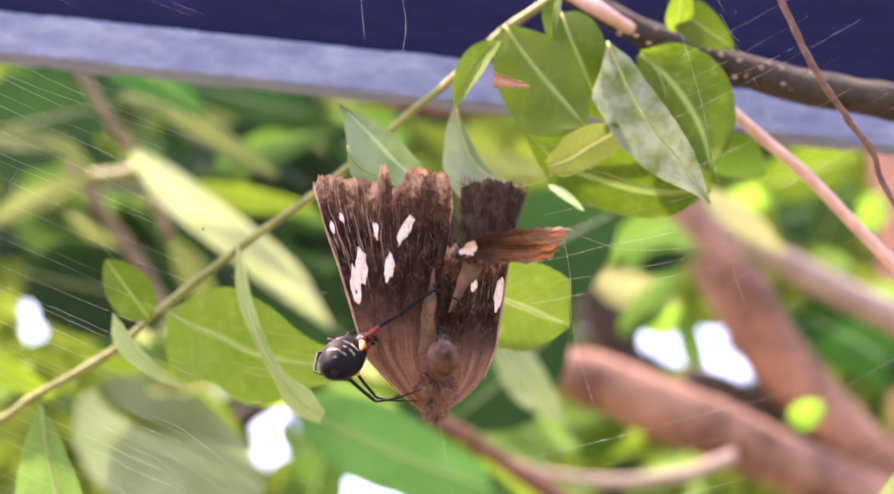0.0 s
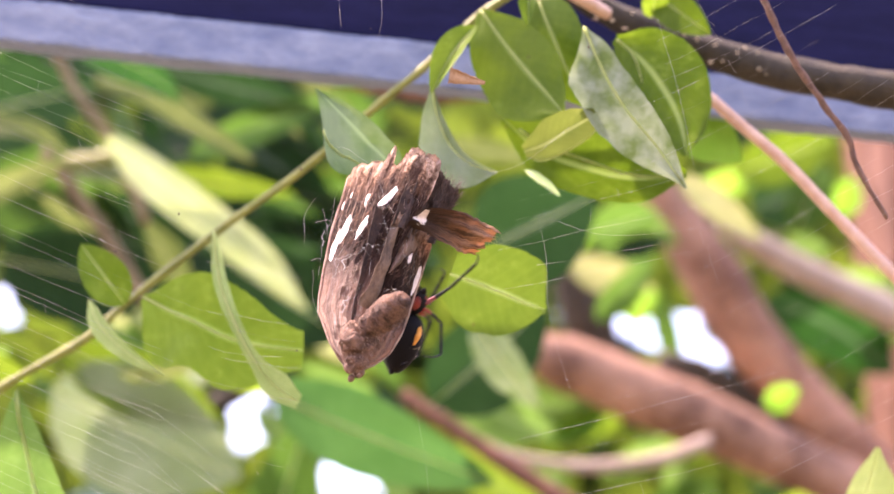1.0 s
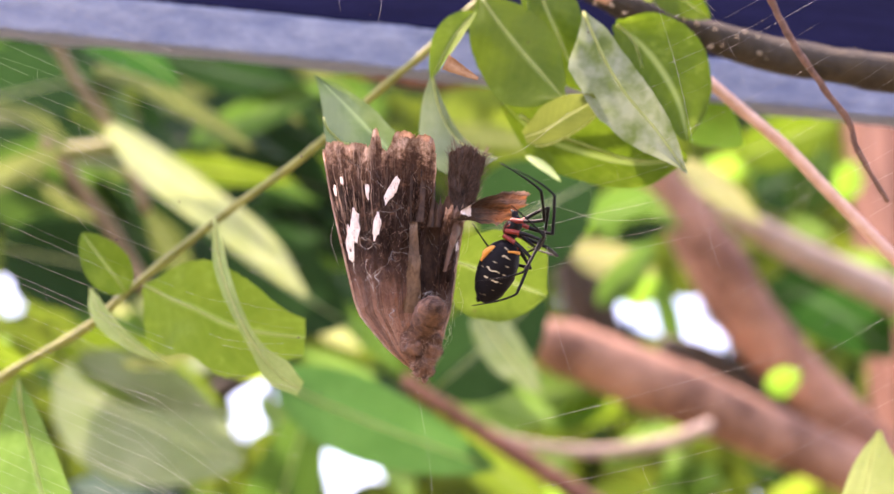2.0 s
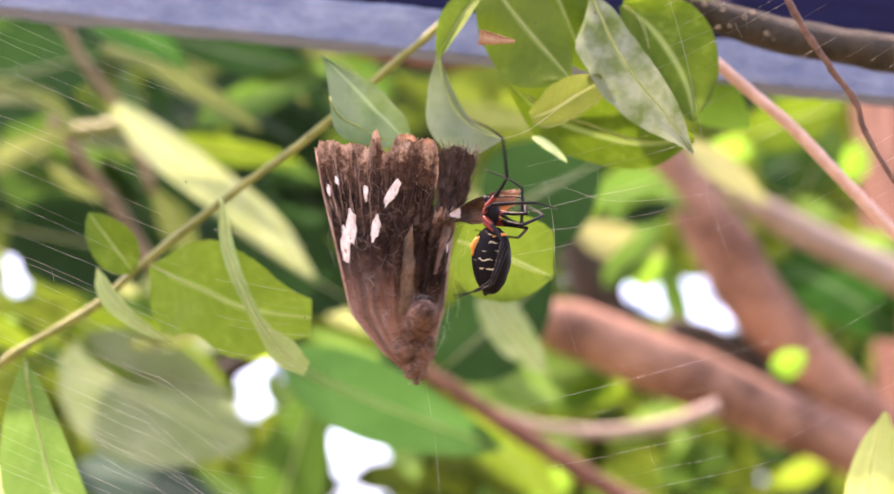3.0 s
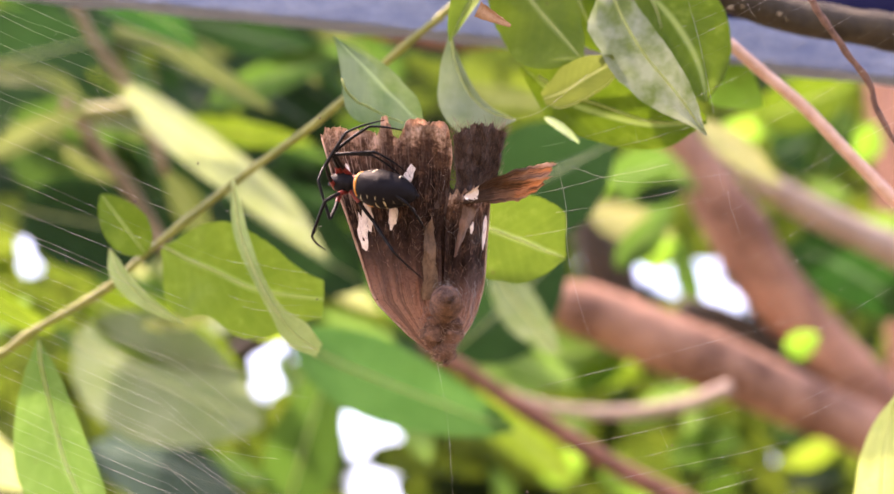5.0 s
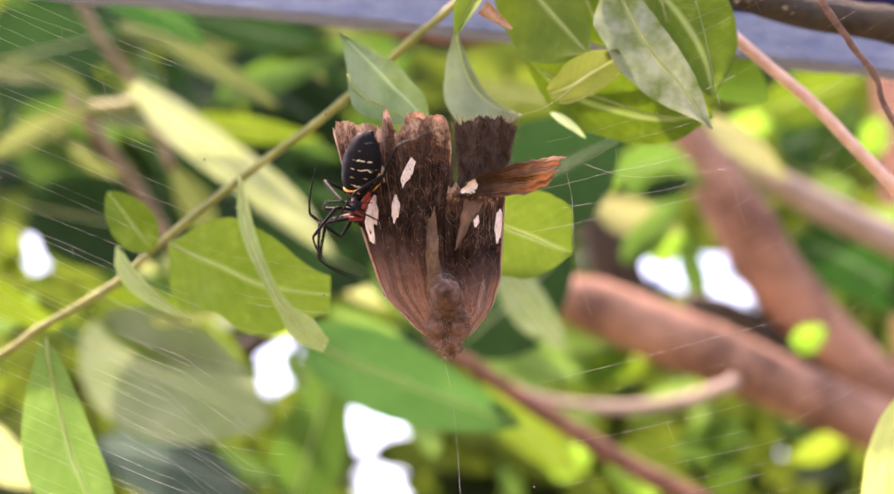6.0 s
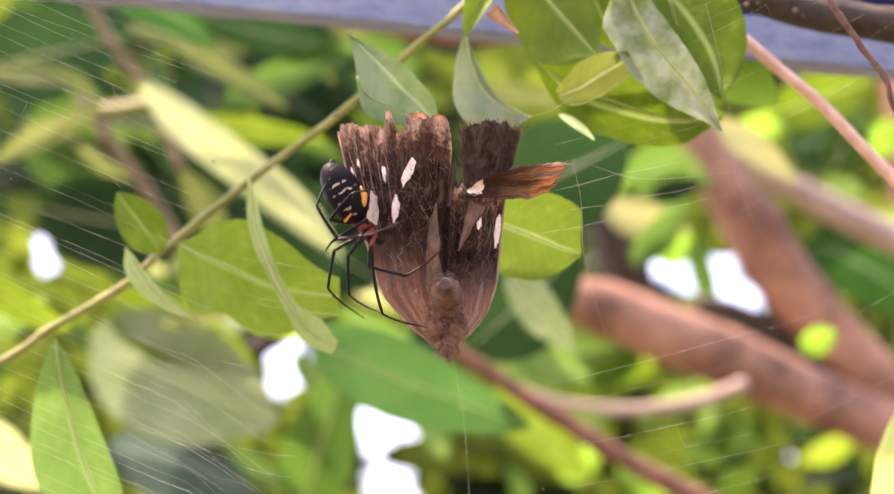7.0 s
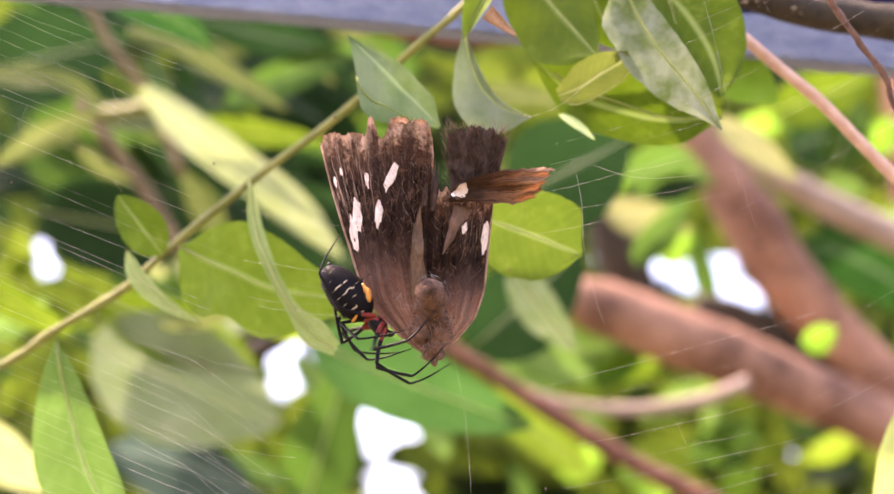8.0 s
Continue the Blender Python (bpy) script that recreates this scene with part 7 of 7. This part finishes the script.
    walk(lower_legs[4], [
        (0.0, pose(0.0085, 0, 0, 0, 69.5, 0)), (0.2, pose(0.0085, 0, 0, 0, 111.7, 0)), (0.4, pose(0.0085, 0, 0, 0, 141.9, 0)),
        (0.5, pose(0.0085, 0, 0, 0, 160.0, 0)), (0.6, pose(0.0085, 0, 0, 0, 160.0, 0)), (0.8, pose(0.0085, 0, 0, 0, 160.0, 0)),
        (1.0, pose(0.0085, 0, 0, 0, 129.8, 0)), (1.2, pose(0.0085, 0, 0, 0, 134.6, 0)), (1.5, pose(0.0085, 0, 0, 0, 115.4, 0)),
        (1.7, pose(0.0085, 0, 0, 0, 125.3, 0)), (2.8, pose(0.0085, 0, 0, 0, 97.6, 0)), (3.0, pose(0.0085, 0, 0, 0, 89.7, 0)),
        (3.2, pose(0.0085, 0, 0, 0, 134.3, 0)), (3.5, pose(0.0085, 0, 0, 0, 152.4, 0)), (3.7, pose(0.0085, 0, 0, 0, 143.3, 0)),
        (4.0, pose(0.0085, 0, 0, 0, 97.8, 0)), (4.2, pose(0.0085, 0, 0, 0, 112.6, 0)), (4.5, pose(0.0085, 0, 0, 0, 101.6, 0)),
        (4.7, pose(0.0085, 0, 0, 0, 108.6, 0)), (5.0, pose(0.0085, 0, 0, 0, 118.0, 0)), (5.2, pose(0.0085, 0, 0, 0, 138.5, 0)),
        (6.3, pose(0.0085, 0, 0, 0, 144.7, 0)), (6.5, pose(0.0085, 0, 0, 0, 121.2, 0)), (6.8, pose(0.0085, 0, 0, 0, 160.0, 0)),
        (7.0, pose(0.0085, 0, 0, 0, 152.4, 0)), (7.2, pose(0.0085, 0, 0, 0, 148.2, 0)), (7.5, pose(0.0085, 0, 0, 0, 148.6, 0)),
        (7.8, pose(0.0085, 0, 0, 0, 160.0, 0)), (8.0, pose(0.0085, 0, 0, 0, 160.0, 0)),
    ])
    walk(legs[5], [
        (0.0, pose(0.00300, -0.00190, -0.00090, 4.44, -13.94, 74.40)), (0.2, pose(0.00300, -0.00190, -0.00090, -8.01, -18.24, 118.96)), (0.4, pose(0.00300, -0.00190, -0.00090, -16.66, -11.39, 170.90)),
        (0.5, pose(0.00300, -0.00190, -0.00090, -16.96, -10.16, -179.25)), (0.6, pose(0.00300, -0.00190, -0.00090, -16.01, -20.58, -147.25)), (0.8, pose(0.00300, -0.00190, -0.00090, -10.34, -42.07, -109.65)),
        (1.0, pose(0.00300, -0.00190, -0.00090, -5.54, -21.57, -105.46)), (1.2, pose(0.00300, -0.00190, -0.00090, -6.30, -30.58, -105.22)), (1.5, pose(0.00300, -0.00190, -0.00090, -4.34, -43.74, -97.51)),
        (1.7, pose(0.00300, -0.00190, -0.00090, -4.61, -58.62, -94.09)), (2.8, pose(0.00300, -0.00190, -0.00090, 178.90, -77.09, 91.89)), (3.0, pose(0.00300, -0.00190, -0.00090, 165.33, -72.21, 118.98)),
        (3.2, pose(0.00300, -0.00190, -0.00090, 163.70, -62.64, 130.26)), (3.5, pose(0.00300, -0.00190, -0.00090, 166.57, -50.47, 130.31)), (3.7, pose(0.00300, -0.00190, -0.00090, -165.05, -65.68, 55.45)),
        (4.0, pose(0.00300, -0.00190, -0.00090, -14.94, -17.24, -143.34)), (4.2, pose(0.00300, -0.00190, -0.00090, -17.16, -29.05, -144.36)), (4.5, pose(0.00300, -0.00190, -0.00090, -22.15, -44.60, -142.33)),
        (4.7, pose(0.00300, -0.00190, -0.00090, -38.26, -64.43, -122.17)), (5.0, pose(0.00300, -0.00190, -0.00090, -87.20, -73.96, -76.08)), (5.2, pose(0.00300, -0.00190, -0.00090, -131.05, -68.69, -28.72)),
        (6.3, pose(0.00300, -0.00190, -0.00090, -162.85, -12.96, -3.64)), (6.5, pose(0.00300, -0.00190, -0.00090, -162.35, -19.43, -12.09)), (6.8, pose(0.00300, -0.00190, -0.00090, -167.68, -6.73, 42.24)),
        (7.0, pose(0.00300, -0.00190, -0.00090, 178.65, -9.18, 94.66)), (7.2, pose(0.00300, -0.00190, -0.00090, 172.90, -15.28, 115.48)), (7.5, pose(0.00300, -0.00190, -0.00090, 167.98, -18.72, 136.03)),
        (7.8, pose(0.00300, -0.00190, -0.00090, 164.17, -3.53, 161.62)), (8.0, pose(0.00300, -0.00190, -0.00090, 158.22, -40.84, -178.22)),
    ])
    walk(lower_legs[5], [
        (0.0, pose(0.0085, 0, 0, 0, 96.4, 0)), (0.2, pose(0.0085, 0, 0, 0, 108.3, 0)), (0.4, pose(0.0085, 0, 0, 0, 102.9, 0)),
        (0.5, pose(0.0085, 0, 0, 0, 99.5, 0)), (0.6, pose(0.0085, 0, 0, 0, 112.3, 0)), (0.8, pose(0.0085, 0, 0, 0, 111.1, 0)),
        (1.0, pose(0.0085, 0, 0, 0, 55.4, 0)), (1.2, pose(0.0085, 0, 0, 0, 65.7, 0)), (1.5, pose(0.0085, 0, 0, 0, 84.3, 0)),
        (1.7, pose(0.0085, 0, 0, 0, 95.3, 0)), (2.8, pose(0.0085, 0, 0, 0, 130.3, 0)), (3.0, pose(0.0085, 0, 0, 0, 133.3, 0)),
        (3.2, pose(0.0085, 0, 0, 0, 132.6, 0)), (3.5, pose(0.0085, 0, 0, 0, 138.7, 0)), (3.7, pose(0.0085, 0, 0, 0, 153.5, 0)),
        (4.0, pose(0.0085, 0, 0, 0, 74.9, 0)), (4.2, pose(0.0085, 0, 0, 0, 87.4, 0)), (4.5, pose(0.0085, 0, 0, 0, 108.7, 0)),
        (4.7, pose(0.0085, 0, 0, 0, 127.1, 0)), (5.0, pose(0.0085, 0, 0, 0, 129.1, 0)), (5.2, pose(0.0085, 0, 0, 0, 139.5, 0)),
        (6.3, pose(0.0085, 0, 0, 0, 126.0, 0)), (6.5, pose(0.0085, 0, 0, 0, 114.8, 0)), (6.8, pose(0.0085, 0, 0, 0, 134.4, 0)),
        (7.0, pose(0.0085, 0, 0, 0, 138.1, 0)), (7.2, pose(0.0085, 0, 0, 0, 132.1, 0)), (7.5, pose(0.0085, 0, 0, 0, 131.8, 0)),
        (7.8, pose(0.0085, 0, 0, 0, 160.0, 0)), (8.0, pose(0.0085, 0, 0, 0, 160.0, 0)),
    ])
    walk(legs[6], [
        (0.0, pose(0.00180, 0.00150, -0.00090, 45.21, -72.93, 129.96)), (0.2, pose(0.00180, 0.00150, -0.00090, 25.87, -61.82, 150.08)), (0.4, pose(0.00180, 0.00150, -0.00090, 29.41, -65.95, 144.33)),
        (0.5, pose(0.00180, 0.00150, -0.00090, 42.63, -72.83, 130.20)), (0.6, pose(0.00180, 0.00150, -0.00090, 61.79, -76.68, 111.25)), (0.8, pose(0.00180, 0.00150, -0.00090, 38.63, -70.62, 136.56)),
        (1.0, pose(0.00180, 0.00150, -0.00090, 35.59, -69.43, 138.95)), (1.2, pose(0.00180, 0.00150, -0.00090, 19.53, -66.18, 137.70)), (1.5, pose(0.00180, 0.00150, -0.00090, 5.49, -53.10, 135.32)),
        (1.7, pose(0.00180, 0.00150, -0.00090, 11.99, -60.87, 137.95)), (2.8, pose(0.00180, 0.00150, -0.00090, 85.20, -74.59, 109.93)), (3.0, pose(0.00180, 0.00150, -0.00090, 15.76, -50.52, 152.13)),
        (3.2, pose(0.00180, 0.00150, -0.00090, 15.14, -52.03, 149.48)), (3.5, pose(0.00180, 0.00150, -0.00090, 1.01, -4.99, 131.93)), (3.7, pose(0.00180, 0.00150, -0.00090, 6.43, -38.65, 141.66)),
        (4.0, pose(0.00180, 0.00150, -0.00090, 10.30, -43.24, 147.53)), (4.2, pose(0.00180, 0.00150, -0.00090, 6.60, 6.86, 151.98)), (4.5, pose(0.00180, 0.00150, -0.00090, 6.11, 12.13, 150.37)),
        (4.7, pose(0.00180, 0.00150, -0.00090, 5.01, 11.33, 146.28)), (5.0, pose(0.00180, 0.00150, -0.00090, 2.94, 12.34, 138.91)), (5.2, pose(0.00180, 0.00150, -0.00090, 3.21, 13.48, 139.87)),
        (6.3, pose(0.00180, 0.00150, -0.00090, 8.61, 18.63, 159.98)), (6.5, pose(0.00180, 0.00150, -0.00090, 9.13, -0.37, 161.00)), (6.8, pose(0.00180, 0.00150, -0.00090, 24.95, -61.90, 148.87)),
        (7.0, pose(0.00180, 0.00150, -0.00090, 114.60, -74.99, 67.18)), (7.2, pose(0.00180, 0.00150, -0.00090, 69.28, -76.16, 109.89)), (7.5, pose(0.00180, 0.00150, -0.00090, 62.66, -76.34, 112.34)),
        (7.8, pose(0.00180, 0.00150, -0.00090, 19.26, -52.17, 156.74)), (8.0, pose(0.00180, 0.00150, -0.00090, 14.69, -39.64, 160.75)),
    ])
    walk(lower_legs[6], [
        (0.0, pose(0.0085, 0, 0, 0, 129.0, 0)), (0.2, pose(0.0085, 0, 0, 0, 119.3, 0)), (0.4, pose(0.0085, 0, 0, 0, 129.5, 0)),
        (0.5, pose(0.0085, 0, 0, 0, 136.5, 0)), (0.6, pose(0.0085, 0, 0, 0, 138.8, 0)), (0.8, pose(0.0085, 0, 0, 0, 127.4, 0)),
        (1.0, pose(0.0085, 0, 0, 0, 129.0, 0)), (1.2, pose(0.0085, 0, 0, 0, 124.5, 0)), (1.5, pose(0.0085, 0, 0, 0, 101.0, 0)),
        (1.7, pose(0.0085, 0, 0, 0, 103.0, 0)), (2.8, pose(0.0085, 0, 0, 0, 92.3, 0)), (3.0, pose(0.0085, 0, 0, 0, 99.9, 0)),
        (3.2, pose(0.0085, 0, 0, 0, 122.9, 0)), (3.5, pose(0.0085, 0, 0, 0, 124.5, 0)), (3.7, pose(0.0085, 0, 0, 0, 133.6, 0)),
        (4.0, pose(0.0085, 0, 0, 0, 103.0, 0)), (4.2, pose(0.0085, 0, 0, 0, 32.1, 0)), (4.5, pose(0.0085, 0, 0, 0, 18.8, 0)),
        (4.7, pose(0.0085, 0, 0, 0, 18.8, 0)), (5.0, pose(0.0085, 0, 0, 0, 18.8, 0)), (5.2, pose(0.0085, 0, 0, 0, 18.8, 0)),
        (6.3, pose(0.0085, 0, 0, 0, 18.8, 0)), (6.5, pose(0.0085, 0, 0, 0, 51.2, 0)), (6.8, pose(0.0085, 0, 0, 0, 112.4, 0)),
        (7.0, pose(0.0085, 0, 0, 0, 127.4, 0)), (7.2, pose(0.0085, 0, 0, 0, 120.6, 0)), (7.5, pose(0.0085, 0, 0, 0, 120.1, 0)),
        (7.8, pose(0.0085, 0, 0, 0, 93.6, 0)), (8.0, pose(0.0085, 0, 0, 0, 83.6, 0)),
    ])
    walk(legs[7], [
        (0.0, pose(0.00180, -0.00150, -0.00090, -10.77, -12.71, 91.89)), (0.2, pose(0.00180, -0.00150, -0.00090, -16.51, 1.77, 149.85)), (0.4, pose(0.00180, -0.00150, -0.00090, -13.19, -3.75, -179.01)),
        (0.5, pose(0.00180, -0.00150, -0.00090, -12.05, -1.99, -173.56)), (0.6, pose(0.00180, -0.00150, -0.00090, -11.89, -5.38, -171.83)), (0.8, pose(0.00180, -0.00150, -0.00090, -10.90, -2.99, -167.95)),
        (1.0, pose(0.00180, -0.00150, -0.00090, -9.65, -10.93, -160.62)), (1.2, pose(0.00180, -0.00150, -0.00090, -10.61, -27.38, -157.27)), (1.5, pose(0.00180, -0.00150, -0.00090, -8.73, -23.90, -152.93)),
        (1.7, pose(0.00180, -0.00150, -0.00090, -4.57, -27.00, -140.30)), (2.8, pose(0.00180, -0.00150, -0.00090, 66.99, -85.18, 179.41)), (3.0, pose(0.00180, -0.00150, -0.00090, 78.23, -85.42, 168.29)),
        (3.2, pose(0.00180, -0.00150, -0.00090, 100.57, -79.58, 167.65)), (3.5, pose(0.00180, -0.00150, -0.00090, 145.86, -70.06, 124.39)), (3.7, pose(0.00180, -0.00150, -0.00090, -71.98, -86.09, -69.22)),
        (4.0, pose(0.00180, -0.00150, -0.00090, -13.92, -37.85, -160.17)), (4.2, pose(0.00180, -0.00150, -0.00090, -16.10, -37.99, -166.89)), (4.5, pose(0.00180, -0.00150, -0.00090, -14.97, -19.16, 179.33)),
        (4.7, pose(0.00180, -0.00150, -0.00090, -16.16, -24.17, 177.06)), (5.0, pose(0.00180, -0.00150, -0.00090, -19.05, -34.17, 173.11)), (5.2, pose(0.00180, -0.00150, -0.00090, -23.71, -46.72, 176.13)),
        (6.3, pose(0.00180, -0.00150, -0.00090, -171.23, -75.10, -129.63)), (6.5, pose(0.00180, -0.00150, -0.00090, 172.41, -80.20, -125.48)), (6.8, pose(0.00180, -0.00150, -0.00090, -69.05, -77.72, 162.43)),
        (7.0, pose(0.00180, -0.00150, -0.00090, -28.05, -54.79, 144.73)), (7.2, pose(0.00180, -0.00150, -0.00090, -43.80, -67.35, 160.05)), (7.5, pose(0.00180, -0.00150, -0.00090, -102.05, -73.11, -124.96)),
        (7.8, pose(0.00180, -0.00150, -0.00090, -86.63, -73.87, -116.41)), (8.0, pose(0.00180, -0.00150, -0.00090, -94.09, -75.17, -96.08)),
    ])
    walk(lower_legs[7], [
        (0.0, pose(0.0085, 0, 0, 0, 106.6, 0)), (0.2, pose(0.0085, 0, 0, 0, 107.7, 0)), (0.4, pose(0.0085, 0, 0, 0, 105.7, 0)),
        (0.5, pose(0.0085, 0, 0, 0, 97.4, 0)), (0.6, pose(0.0085, 0, 0, 0, 100.1, 0)), (0.8, pose(0.0085, 0, 0, 0, 100.7, 0)),
        (1.0, pose(0.0085, 0, 0, 0, 116.8, 0)), (1.2, pose(0.0085, 0, 0, 0, 127.3, 0)), (1.5, pose(0.0085, 0, 0, 0, 122.8, 0)),
        (1.7, pose(0.0085, 0, 0, 0, 133.5, 0)), (2.8, pose(0.0085, 0, 0, 0, 160.0, 0)), (3.0, pose(0.0085, 0, 0, 0, 160.0, 0)),
        (3.2, pose(0.0085, 0, 0, 0, 160.0, 0)), (3.5, pose(0.0085, 0, 0, 0, 160.0, 0)), (3.7, pose(0.0085, 0, 0, 0, 152.2, 0)),
        (4.0, pose(0.0085, 0, 0, 0, 100.4, 0)), (4.2, pose(0.0085, 0, 0, 0, 93.8, 0)), (4.5, pose(0.0085, 0, 0, 0, 59.5, 0)),
        (4.7, pose(0.0085, 0, 0, 0, 70.8, 0)), (5.0, pose(0.0085, 0, 0, 0, 84.2, 0)), (5.2, pose(0.0085, 0, 0, 0, 100.6, 0)),
        (6.3, pose(0.0085, 0, 0, 0, 149.4, 0)), (6.5, pose(0.0085, 0, 0, 0, 139.7, 0)), (6.8, pose(0.0085, 0, 0, 0, 148.1, 0)),
        (7.0, pose(0.0085, 0, 0, 0, 134.5, 0)), (7.2, pose(0.0085, 0, 0, 0, 144.8, 0)), (7.5, pose(0.0085, 0, 0, 0, 154.8, 0)),
        (7.8, pose(0.0085, 0, 0, 0, 154.5, 0)), (8.0, pose(0.0085, 0, 0, 0, 150.9, 0)),
    ])


motions(dead_moth, broad_wing, narrow_wing, spider_thing, spider_legs, spider_lower_legs, scrap)
